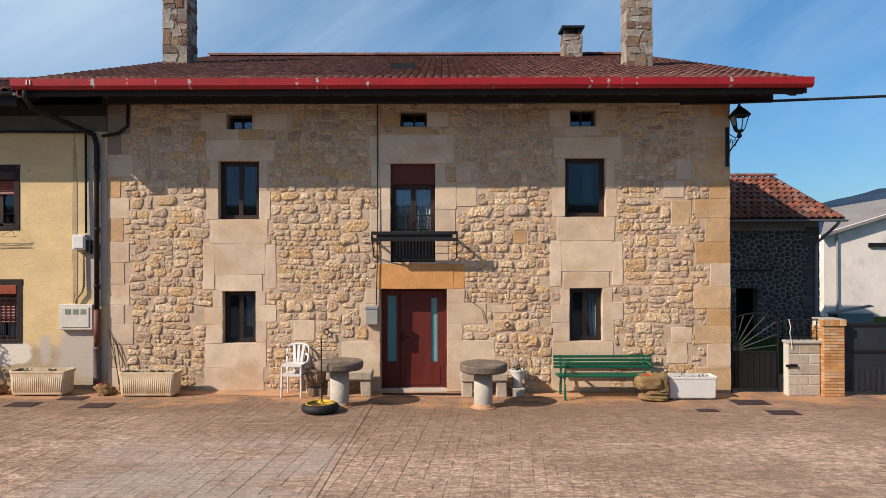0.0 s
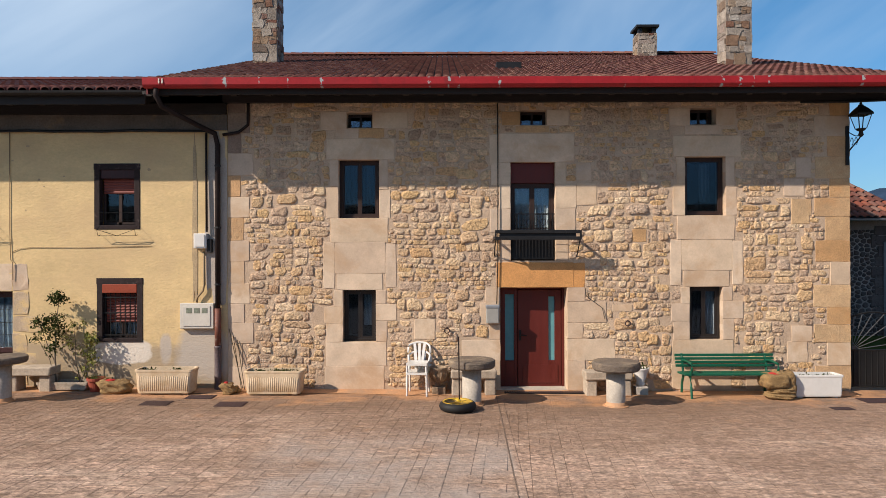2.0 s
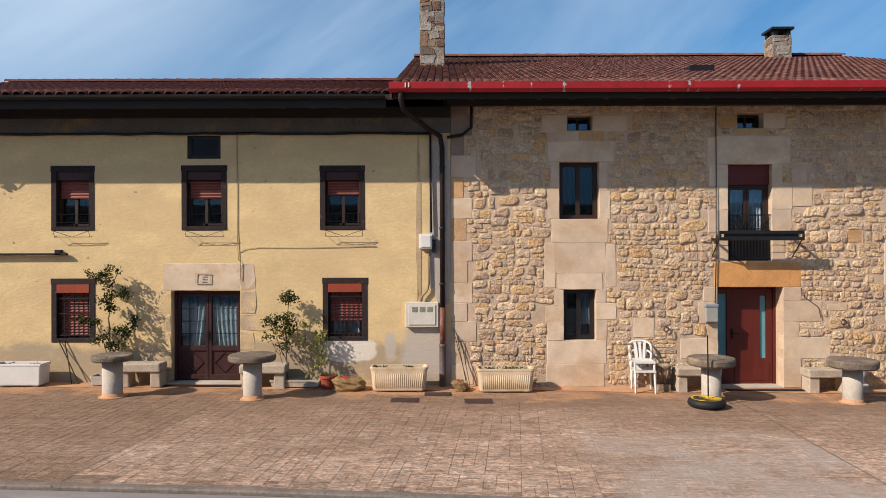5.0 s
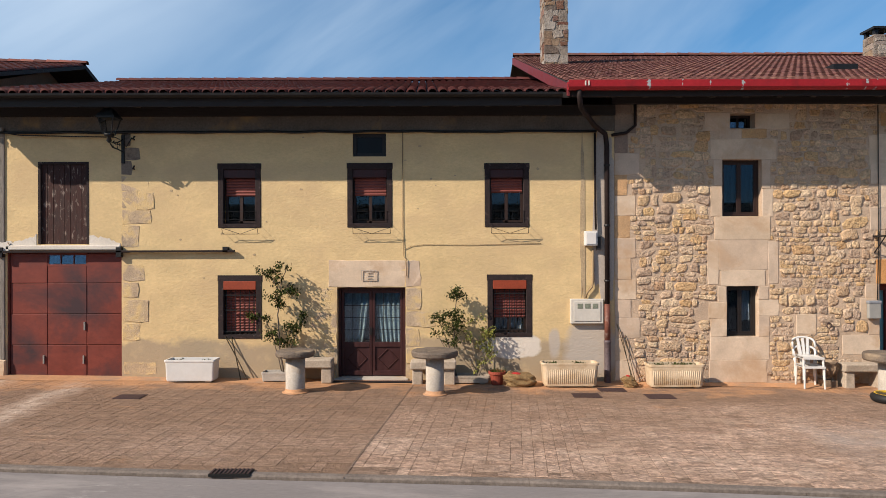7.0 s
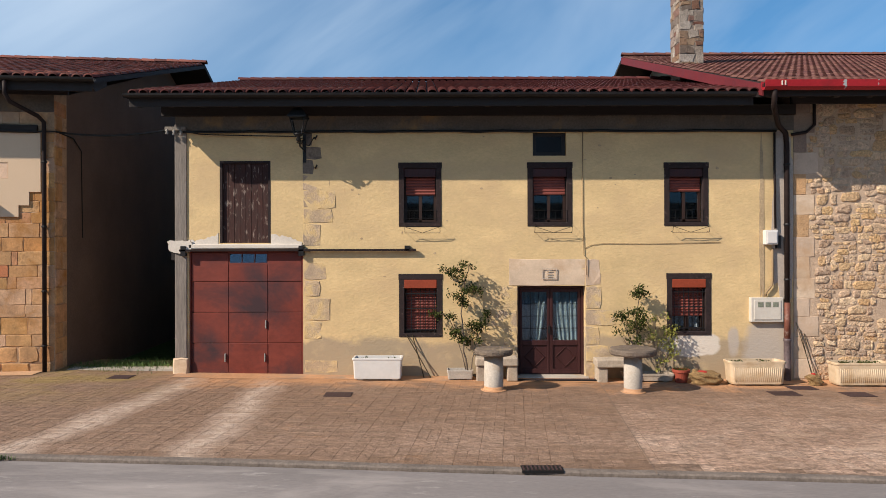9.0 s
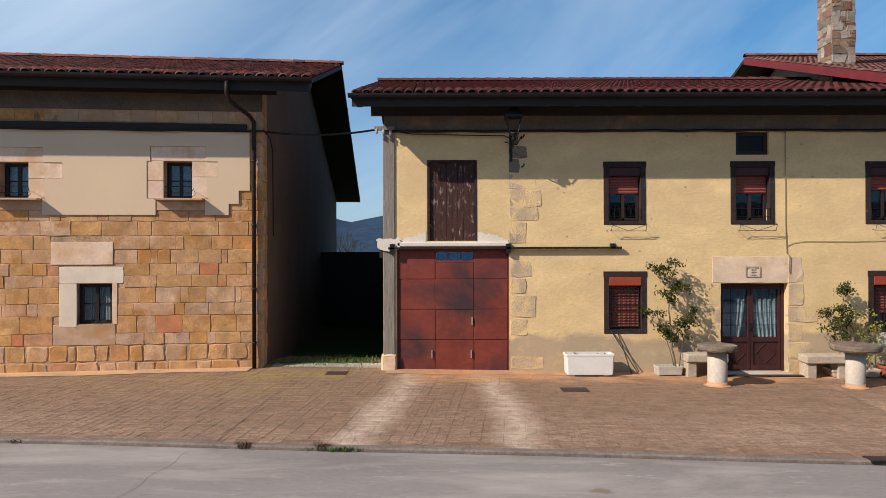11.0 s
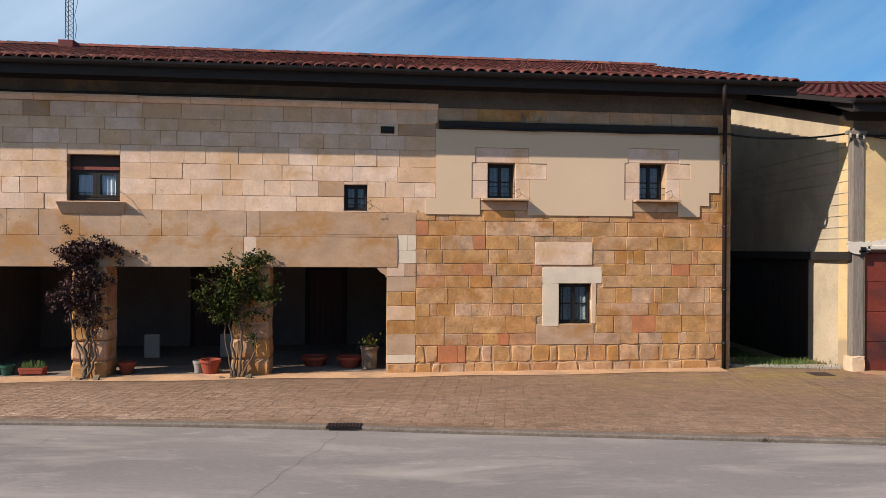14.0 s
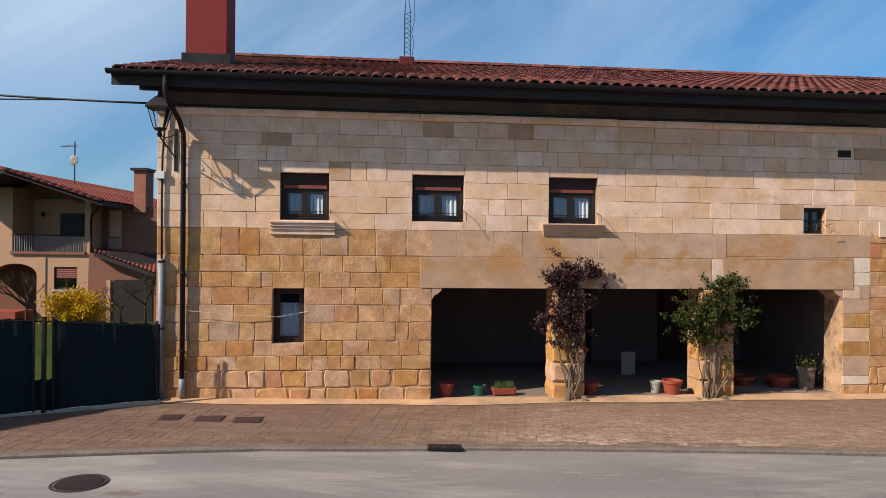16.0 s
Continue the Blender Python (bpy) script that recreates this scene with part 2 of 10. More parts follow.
YELLOW = yellow_mat()
DADO = mat("stained_render", (0.43, 0.32, 0.195), 0.95, vary=0.28, grain=30, blotch=1.6, bump=0.5, bump_dist=0.015, stain=(0.36, 0.265, 0.17), stain_at=(0.48, 0.62), stain_scale=1.3)
GREYREND = mat("grey_patch_render", (0.42, 0.36, 0.31), 0.95, vary=0.16, grain=35, blotch=2, bump=0.5)
CREAM = mat("cream_render", (0.62, 0.462, 0.318), 0.92, vary=0.05, grain=60, blotch=0.8, bump=0.12)
WHITEREND = mat("white_render", (0.62, 0.56, 0.49), 0.95, vary=0.14, grain=30, blotch=1, bump=0.4, stain=(0.42, 0.36, 0.3), stain_at=(0.6, 0.8))
SIDEREND = mat("side_render", (0.47, 0.39, 0.285), 0.95, vary=0.2, grain=30, blotch=0.9, bump=0.4, stain=(0.32, 0.26, 0.20), stain_at=(0.5, 0.75))
# brown render, darkened in colour for the gable's shaded side
SIDEBROWN_SHADED = mat("brown_shaded_side_render", (0.152, 0.101, 0.078), 0.95, vary=0.25, grain=30, blotch=0.9, bump=0.3)
# plaster under the eaves; their shade is painted into its dark grey
EAVE_SHADE_GREY = mat("shade_grey_eave_plaster", (0.125, 0.10, 0.082), 0.95, vary=0.32, grain=25, blotch=1.5, bump=0.5, stain=(0.24, 0.15, 0.075), stain_at=(0.55, 0.7))
WOOD_DARK = mat("dark_stained_timber", (0.022, 0.017, 0.016), 0.75, vary=0.35, grain=30, blotch=4, bump=0.5, scale=(0.3, 6, 6))
WOOD_GREY = mat("weathered_timber", (0.22, 0.19, 0.165), 0.9, vary=0.35, grain=14, blotch=3, bump=0.8, scale=(8, 8, 0.5))
BLACKGLASS = mat("black_glass", (0.006, 0.006, 0.008), 0.35, vary=0.1, bump=0, spec=0.2)
FRAME_DARK = mat("dark_brown_frame", (0.030, 0.014, 0.010), 0.6, vary=0.25, grain=40, bump=0.2, scale=(4, 4, 0.6))
FRAME_BLACK = mat("black_brown_frame", (0.016, 0.012, 0.011), 0.55, vary=0.2, grain=40, bump=0.15)
FRAME_OLD = mat("rotten_dark_frame", (0.026, 0.016, 0.016), 0.9, vary=0.45, grain=16, blotch=6, bump=0.9, stain=(0.12, 0.085, 0.075), stain_at=(0.60, 0.72), stain_scale=7)
SHUTTER = mat("red_brown_shutter", (0.21, 0.055, 0.042), 0.6, vary=0.2, grain=30, bump=0.15)
SHUTTER_BOX = mat("rust_red_shutter_box", (0.26, 0.045, 0.018), 0.6, vary=0.2, grain=30, bump=0.15)
DOOR_RED = mat("red_brown_door", (0.098, 0.014, 0.010), 0.5, vary=0.16, grain=26, blotch=2, bump=0.15, scale=(5, 5, 0.5))
DOOR_WINE = mat("wine_brown_door", (0.042, 0.012, 0.012), 0.55, vary=0.3, grain=26, blotch=3, bump=0.2, scale=(5, 5, 0.5))
GARAGE_RED = mat("rust_red_sheet", (0.165, 0.032, 0.021), 0.6, vary=0.2, grain=14, blotch=1.6, bump=0.15, stain=(0.042, 0.020, 0.024), stain_at=(0.47, 0.66), stain_scale=0.75, scale=(0.7, 1, 1.0))
RED_GUTTER = mat("red_painted_gutter", (0.33, 0.013, 0.018), 0.5, vary=0.18, grain=20, blotch=1, bump=0.15, stain=(0.22, 0.012, 0.015), stain_at=(0.55, 0.7), stain_scale=1.5)
RED_WOOD = mat("dark_red_bargeboard", (0.13, 0.014, 0.018), 0.7, vary=0.25, grain=20, bump=0.3)
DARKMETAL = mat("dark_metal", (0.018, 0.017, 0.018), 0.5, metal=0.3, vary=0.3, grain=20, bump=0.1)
BROWNPIPE = mat("dark_brown_pipe", (0.026, 0.018, 0.017), 0.6, vary=0.3, grain=18, bump=0.1, spec=0.12)
LEADPIPE = mat("purple_grey_pipe", (0.115, 0.085, 0.088), 0.6, vary=0.3, grain=20, blotch=5, bump=0.2)
RUSTPIPE = mat("rust_red_pipe", (0.17, 0.060, 0.040), 0.65, vary=0.3, grain=18, bump=0.2, stain=(0.30, 0.24, 0.21), stain_at=(0.5, 0.65), stain_scale=4)
GREYPIPE = mat("grey_plastic_pipe", (0.23, 0.24, 0.26), 0.5, vary=0.12, grain=15, bump=0.05)
IRON = mat("black_iron", (0.012, 0.012, 0.013), 0.55, metal=0.2, vary=0.3, grain=40, bump=0.15)
CABLE = mat("black_cable", (0.010, 0.010, 0.010), 0.6, vary=0.2, bump=0)
THINWIRE = mat("brown_cable", (0.26, 0.18, 0.10), 0.7, vary=0.2, bump=0)
PLASTIC_W = mat("white_plastic", (0.62, 0.60, 0.575), 0.45, vary=0.05, grain=12, bump=0.03)
PLASTIC_C = mat("cream_plastic", (0.57, 0.44, 0.30), 0.5, vary=0.12, grain=12, bump=0.05, stain=(0.44, 0.295, 0.165), stain_at=(0.48, 0.70), stain_scale=3.4)
PLASTIC_G = mat("grey_plastic", (0.30, 0.29, 0.27), 0.5, vary=0.08, grain=12, bump=0.03)
METERBOX = mat("meter_box_beige", (0.55, 0.51, 0.45), 0.55, vary=0.08, grain=12, bump=0.05)
GREENPOT = mat("green_plastic", (0.018, 0.085, 0.055), 0.5, vary=0.15, bump=0.03)
BLUEPOT = mat("blue_green_plastic", (0.010, 0.032, 0.036), 0.5, vary=0.15, bump=0.03)
TERRA = mat("terracotta", (0.27, 0.055, 0.032), 0.75, vary=0.2, grain=30, bump=0.15)
SOIL = mat("potting_soil", (0.03, 0.02, 0.013), 0.95, vary=0.4, grain=60, bump=1.0)
MILLSTONE = mat("millstone", (0.155, 0.122, 0.097), 0.95, vary=0.3, grain=35, blotch=4, bump=1.0, bump_dist=0.02, stain=(0.29, 0.22, 0.15), stain_at=(0.52, 0.7), stain_scale=3)
CONCRETE = mat("pale_concrete", (0.42, 0.375, 0.325), 0.9, vary=0.2, grain=30, blotch=3, bump=0.4, stain=(0.38, 0.27, 0.17), stain_at=(0.55, 0.75), stain_scale=2)
STONEWARE = mat("cast_stone", (0.40, 0.33, 0.26), 0.9, vary=0.25, grain=30, blotch=5, bump=0.4)
GREEN = mat("dark_green_paint", (0.006, 0.085, 0.048), 0.4, vary=0.15, grain=20, bump=0.08)
RUBBER = mat("black_rubber", (0.012, 0.012, 0.013), 0.7, vary=0.2, grain=30, bump=0.2)
YELLOWP = mat("yellow_paint", (0.60, 0.38, 0.03), 0.6, vary=0.3, grain=20, bump=0.3, stain=(0.10, 0.065, 0.03), stain_at=(0.47, 0.58), stain_scale=6)
SACK = mat("burlap", (0.30, 0.19, 0.085), 0.95, vary=0.4, grain=60, blotch=9, bump=1.0, bump_dist=0.03)
REDCLOTH = mat("red_cloth", (0.42, 0.025, 0.02), 0.9, vary=0.2, bump=0.2)
TWIG = mat("brown_twigs", (0.055, 0.042, 0.026), 0.9, vary=0.3, bump=0, spec=0.15)
BARK = mat("grey_bark", (0.145, 0.112, 0.085), 0.95, vary=0.35, grain=30, bump=0.9, scale=(6, 6, 1))
LEAF_PAL = [(0.024, 0.036, 0.007), (0.045, 0.058, 0.012), (0.017, 0.027, 0.006), (0.080, 0.086, 0.022), (0.034, 0.044, 0.009)]
LEAF = mat("green_leaves", None, 0.8, vary=0.2, palette=LEAF_PAL, by="island", bump=0, spec=0.12)
LEAF_YG = mat("yellow_green_leaves", None, 0.6, vary=0.2, palette=[(0.20, 0.20, 0.03), (0.26, 0.24, 0.05), (0.13, 0.16, 0.03)], by="island", bump=0)
LEAF_P = mat("purple_leaves", None, 0.6, vary=0.25, palette=[(0.026, 0.010, 0.012), (0.045, 0.015, 0.017), (0.016, 0.008, 0.009), (0.07, 0.024, 0.025), (0.032, 0.012, 0.014)], by="island", bump=0)
FORSYTHIA = mat("yellow_blossom", None, 0.7, vary=0.2, palette=[(0.62, 0.36, 0.01), (0.70, 0.43, 0.015), (0.48, 0.27, 0.01), (0.30, 0.20, 0.02)], by="island", bump=0, spec=0.1)
GRASS = mat("grass_blades", None, 0.7, vary=0.2, palette=[(0.05, 0.10, 0.02), (0.09, 0.14, 0.03), (0.035, 0.07, 0.015)], by="island", bump=0)
BRICK = mat("yellow_brick", None, 0.85, vary=0.25, grain=40, bump=0.3, palette=[(0.50, 0.26, 0.10), (0.54, 0.33, 0.16), (0.42, 0.18, 0.06), (0.56, 0.38, 0.22), (0.38, 0.17, 0.07), (0.50, 0.24, 0.08)])
BLOCK = mat("concrete_block", None, 0.92, vary=0.22, grain=40, blotch=6, bump=0.7, palette=[(0.36, 0.29, 0.23), (0.43, 0.36, 0.29), (0.39, 0.31, 0.22), (0.46, 0.385, 0.32), (0.41, 0.33, 0.25)])
BLOCKJOINT = mat("pale_joint", (0.58, 0.54, 0.48), 0.95, vary=0.15, bump=0.4)
PAVE_PAL = [(0.455, 0.305, 0.225), (0.485, 0.335, 0.25), (0.42, 0.28, 0.207), (0.50, 0.355, 0.27), (0.465, 0.315, 0.232)]


def pave_mat(name, pal, by, stain=None):
    """Stamped concrete: reddish brown; damp, dirty stains before the shaded houses; pale wheel marks at the garage."""
    m = mat(name, None, 0.85, vary=0.17, grain=24, blotch=5.0, bump=0.9, bump_dist=0.03, palette=pal, by=by, scale=(0.7, 1.0, 1.0), stain=stain, stain_at=(0.44, 0.62), stain_scale=0.9)
    nt = m.node_tree
    b = nt.nodes["Principled BSDF"]
    col = b.inputs["Base Color"].links[0].from_socket
    pos = nt.nodes.new("ShaderNodeNewGeometry").outputs["Position"]
    sp = nt.nodes.new("ShaderNodeSeparateXYZ")
    nt.links.new(pos, sp.inputs[0])

    def math_(op, a, c=None):
        n = nt.nodes.new("ShaderNodeMath")
        n.operation = op
        for k, v in enumerate((a, c)):
            if v is None:
                continue
            if isinstance(v, (int, float)):
                n.inputs[k].default_value = v
            else:
                nt.links.new(v, n.inputs[k])
        return n.outputs[0]

    def rng(v, a, c, lo, hi):
        n = nd(nt, "ShaderNodeMapRange", From_Min=a, From_Max=c, To_Min=lo, To_Max=hi)
        nt.links.new(v, n.inputs["Value"])
        return n.outputs["Result"]

    def noise_(scale, stretch, detail=6.0):
        mp = nd(nt, "ShaderNodeMapping", Scale=stretch)
        nt.links.new(pos, mp.inputs["Vector"])
        n = nd(nt, "ShaderNodeTexNoise", Scale=scale, Detail=detail, Roughness=0.62)
        nt.links.new(mp.outputs["Vector"], n.inputs["Vector"])
        return n.outputs["Fac"]
    # long dirty patches; the poured bays have weathered differently
    lean = math_("SUBTRACT", sp.outputs["Y"], 10.0)
    mid = rng(math_("SUBTRACT", sp.outputs["X"], math_("MULTIPLY", lean, 0.107)), -10.80, -10.88, 0.0, 0.22)
    far_ = rng(math_("SUBTRACT", sp.outputs["X"], math_("MULTIPLY", lean, 0.013)), -20.56, -20.62, 0.0, -0.05)
    f = math_("ADD", math_("ADD", noise_(0.55, (0.5, 1.2, 1.0)), math_("ADD", mid, far_)), math_("ADD", rng(sp.outputs["X"], -3.0, -9.0, 0.035, 0.05), math_("ADD", rng(sp.outputs["Y"], 9.6, 11.9, -0.04, 0.30), math_("ADD", rng(sp.outputs["X"], -12.0, -15.5, 0.0, 0.06), rng(sp.outputs["X"], -34.5, -38.5, 0.0, 0.47)))))
    f = math_("ADD", f, math_("MULTIPLY", rng(sp.outputs["X"], -27.5, -24.5, 0.0, 0.13), rng(sp.outputs["X"], -20.55, -20.62, 0.0, 1.0)))
    f = math_("ADD", f, rng(sp.outputs["X"], -27.5, -31.0, 0.0, -0.20))
    # fine mottling
    col = mixc(nt, 1.0, col, ramp(nt, noise_(9.0, (0.7, 1.3, 1.0), 5.0), [(0.38, grey(0.66)), (0.62, grey(1.15))]), "MULTIPLY")
    col = mixc(nt, 1.0, col, ramp(nt, noise_(22.0, (0.6, 1.3, 1.0), 3.0), [(0.36, grey(0.66)), (0.62, grey(1.20))]), "MULTIPLY")
    col = mixc(nt, 1.0, col, ramp(nt, noise_(48.0, (0.5, 1.4, 1.0), 2.0), [(0.36, grey(0.72)), (0.62, grey(1.24))]), "MULTIPLY")
    # small dark scuffs and pale streaks
    col = mixc(nt, ramp(nt, noise_(3.5, (0.45, 1.6, 1.0)), [(0.56, grey(0)), (0.70, grey(0.55))]), col, (0.16, 0.115, 0.09))
    col = mixc(nt, ramp(nt, noise_(2.4, (0.4, 1.9, 1.0), 8.0), [(0.56, grey(0)), (0.70, grey(0.6))]), col, (0.56, 0.415, 0.305))
    col = mixc(nt, ramp(nt, f, [(0.42, grey(0)), (0.56, grey(0.42)), (0.84, grey(0.80))]), col, mixc(nt, 1.0, (0.175, 0.105, 0.066), ramp(nt, noise_(5.0, (0.6, 1.4, 1.0), 7.0), [(0.3, grey(0.7)), (0.7, grey(1.3))]), "MULTIPLY"))
    # the last bay has gone purple-brown with age, streaked paler
    old = math_("MULTIPLY", rng(sp.outputs["X"], -35.0, -39.0, 0.0, 1.0), rng(noise_(1.4, (0.35, 1.8, 1.0), 8.0), 0.42, 0.58, 0.75, 0.25))
    col = mixc(nt, old, col, (0.135, 0.078, 0.060))
    # one bay has weathered grey
    bay = math_("MULTIPLY", math_("MULTIPLY", rng(sp.outputs["X"], -4.9, -4.4, 0.0, 1.0), rng(sp.outputs["X"], -1.40, -1.46, 0.0, 1.0)), rng(sp.outputs["Y"], 10.6, 8.8, 0.0, 1.0))
    bay = math_("MULTIPLY", bay, rng(noise_(0.9, (1, 1, 1)), 0.35, 0.60, 0.0, 0.68))
    col = mixc(nt, bay, col, (0.365, 0.31, 0.275))
    # wheel marks running out of the garage
    wob = math_("MULTIPLY", math_("SUBTRACT", noise_(0.8, (1, 1, 1)), 0.5), 0.9)
    xx = math_("ADD", sp.outputs["X"], wob)
    spread = math_("MULTIPLY", math_("SUBTRACT", 13.2, sp.outputs["Y"]), 0.06)
    d1 = math_("ABSOLUTE", math_("ADD", math_("ADD", xx, 18.25), math_("MULTIPLY", spread, 2.0)))
    d2 = math_("ABSOLUTE", math_("SUBTRACT", math_("ADD", xx, 16.95), spread))
    dd = math_("MINIMUM", d1, d2)
    w = math_("MULTIPLY", rng(dd, 0.06, 0.44, 1.0, 0.0), rng(noise_(5.0, (1, 1, 1)), 0.3, 0.6, 0.2, 0.75))
    col = mixc(nt, w, col, (0.54, 0.42, 0.335))
    # rust-coloured soil washed out along the foot of the walls
    soil = math_("ADD", rng(sp.outputs["Y"], 11.6, 12.7, -0.14, 0.17), noise_(1.3, (0.8, 1.0, 1.0)))
    soil = math_("MULTIPLY", ramp(nt, soil, [(0.50, grey(0)), (0.68, grey(0.8))]), rng(sp.outputs["X"], -19.5, -18.0, 0.0, 1.0))
    col = mixc(nt, soil, col, (0.47, 0.245, 0.12))
    # mossy wash at the mouth of the alley
    moss = math_("MULTIPLY", math_("MULTIPLY", rng(sp.outputs["X"], -25.5, -22.5, 0.0, 1.0), rng(sp.outputs["X"], -18.2, -19.6, 0.0, 1.0)), rng(sp.outputs["Y"], 10.2, 12.2, 0.0, 1.0))
    moss = math_("MULTIPLY", moss, ramp(nt, noise_(1.1, (0.7, 1.0, 1.0)), [(0.40, grey(0)), (0.62, grey(0.75))]))
    col = mixc(nt, moss, col, (0.27, 0.19, 0.065))
    nt.links.new(col, b.inputs["Base Color"])
    return m


PAVE = pave_mat("stamped_concrete", PAVE_PAL, "object")
PAVE_I = pave_mat("stamped_concrete_joined", PAVE_PAL, "island")
PAVE_EDGE = mat("orange_concrete_strip", (0.50, 0.265, 0.135), 0.9, vary=0.25, grain=24, blotch=1.4, bump=0.4, stain=(0.29, 0.20, 0.14), stain_at=(0.5, 0.7))
PAVE_EDGE_C = mat("sandy_concrete_strip", (0.53, 0.325, 0.19), 0.9, vary=0.25, grain=24, blotch=1.4, bump=0.4, stain=(0.29, 0.20, 0.14), stain_at=(0.5, 0.7))
PAVE_JOINT = pave_mat("paving_joint", [(0.25, 0.17, 0.123), (0.215, 0.143, 0.103)], "object", (0.36, 0.245, 0.18))


def road_mat(m, spots):
    """Adds oily brown spots (x, y, length, width) to the road's surface."""
    nt = m.node_tree
    b = nt.nodes["Principled BSDF"]
    col = b.inputs["Base Color"].links[0].from_socket
    pos = nt.nodes.new("ShaderNodeNewGeometry").outputs["Position"]
    blur = nd(nt, "ShaderNodeTexNoise", Scale=7.0, Detail=6.0, Roughness=0.65)
    nt.links.new(pos, blur.inputs["Vector"])
    for x, y, a, c in spots:
        mp = nd(nt, "ShaderNodeMapping", Location=(-x / a, -y / c, 0), Scale=(1 / a, 1 / c, 0))
        ln = nt.nodes.new("ShaderNodeVectorMath")
        ln.operation = "LENGTH"
        ad = nt.nodes.new("ShaderNodeMath")
        ad.operation = "ADD"
        nt.links.new(pos, mp.inputs["Vector"])
        nt.links.new(mp.outputs["Vector"], ln.inputs[0])
        nt.links.new(ln.outputs["Value"], ad.inputs[0])
        nt.links.new(blur.outputs["Fac"], ad.inputs[1])
        col = mixc(nt, ramp(nt, ad.outputs[0], [(0.75, grey(0.75)), (1.0, grey(0))]), col, (0.15, 0.105, 0.075))
    # small pale flecks of lime
    fl = nd(nt, "ShaderNodeTexNoise", Scale=3.2, Detail=9.0, Roughness=0.75)
    mp = nd(nt, "ShaderNodeMapping", Scale=(0.5, 1.6, 1.0))
    nt.links.new(pos, mp.inputs["Vector"])
    nt.links.new(mp.outputs["Vector"], fl.inputs["Vector"])
    col = mixc(nt, ramp(nt, fl.outputs["Fac"], [(0.60, grey(0)), (0.70, grey(0.55))]), col, (0.42, 0.385, 0.36))
    nt.links.new(col, b.inputs["Base Color"])
    return m


def peeling(m, spots):
    """Bare grey spots (x, half width) where the gutter's paint has come off."""
    nt = m.node_tree
    b = nt.nodes["Principled BSDF"]
    col = b.inputs["Base Color"].links[0].from_socket
    pos = nt.nodes.new("ShaderNodeNewGeometry").outputs["Position"]
    ragged = nd(nt, "ShaderNodeTexNoise", Scale=13.0, Detail=4.0, Roughness=0.6)
    nt.links.new(pos, ragged.inputs["Vector"])
    for x, a in spots:
        mp = nd(nt, "ShaderNodeMapping", Location=(-x / a, 0, 0), Scale=(1 / a, 0, 0))
        ln = nt.nodes.new("ShaderNodeVectorMath")
        ln.operation = "LENGTH"
        ad = nt.nodes.new("ShaderNodeMath")
        ad.operation = "MULTIPLY_ADD"
        ad.inputs[1].default_value = 0.35
        nt.links.new(pos, mp.inputs["Vector"])
        nt.links.new(mp.outputs["Vector"], ln.inputs[0])
        nt.links.new(ln.outputs["Value"], ad.inputs[0])
        nt.links.new(ragged.outputs["Fac"], ad.inputs[2])
        col = mixc(nt, ramp(nt, ad.outputs[0], [(0.48, grey(1)), (0.51, grey(0))]), col, (0.34, 0.36, 0.36))
    nt.links.new(col, b.inputs["Base Color"])


peeling(RED_GUTTER, ((-6.19, 0.16), (-5.59, 0.08), (-5.08, 0.05), (-4.48, 0.10), (-2.58, 0.16), (-2.23, 0.08), (-2.04, 0.09), (-1.32, 0.10), (0.9, 0.05), (2.61, 0.11), (2.93, 0.17), (3.18, 0.08), (3.44, 0.12), (5.1, 0.09)))
ROAD = mat("grey_concrete_road", (0.212, 0.188, 0.180), 0.85, vary=0.2, fine_vary=0.6, grain=40, blotch=0.7, bump=0.35, bump_dist=0.008, stain=(0.34, 0.30, 0.28), stain_at=(0.48, 0.72), stain_scale=1.3, scale=(0.28, 1.1, 1))
road_mat(ROAD, ((-16.1, 6.45, 0.30, 0.16), (-40.1, 6.75, 0.5, 0.2), (-41.6, 6.6, 0.5, 0.2)))
KERB = mat("kerb_concrete", (0.165, 0.135, 0.115), 0.9, vary=0.3, grain=24, blotch=3, bump=0.5)
COVER = mat("rusty_iron_cover", (0.062, 0.036, 0.036), 0.75, metal=0.3, vary=0.3, grain=30, bump=0.5)
EARTH = mat("earth", (0.16, 0.12, 0.075), 0.95, vary=0.3, grain=10, blotch=0.6, bump=0.6)
MEADOW = mat("meadow", (0.045, 0.062, 0.020), 0.95, vary=0.3, grain=6, blotch=0.1, bump=0.3, spec=0.0)
# porch floor and plaster are darkened to carry the porch's shade
PORCHFLOOR = mat("shade_dark_porch_floor", (0.20, 0.165, 0.14), 0.9, vary=0.3, grain=20, blotch=2, bump=0.4)
INNER = mat("shade_dark_porch_plaster", (0.135, 0.115, 0.112), 0.95, vary=0.25, grain=20, blotch=1, bump=0.3)
TILE_A_PAL = [(0.105, 0.040, 0.034), (0.13, 0.052, 0.042), (0.080, 0.030, 0.028), (0.16, 0.07, 0.055), (0.11, 0.045, 0.038), (0.20, 0.10, 0.075)]
TILE_B_PAL = [(0.061, 0.013, 0.013), (0.076, 0.018, 0.016), (0.047, 0.011, 0.012), (0.086, 0.022, 0.019)]
TILE_C_PAL = [(0.114, 0.029, 0.025), (0.167, 0.048, 0.037), (0.066, 0.021, 0.019), (0.211, 0.076, 0.058), (0.110, 0.031, 0.026), (0.044, 0.019, 0.018)]
TILE_D_PAL = [(0.14, 0.042, 0.030), (0.22, 0.068, 0.042), (0.085, 0.036, 0.030), (0.27, 0.105, 0.066), (0.13, 0.042, 0.032), (0.17, 0.10, 0.08)]
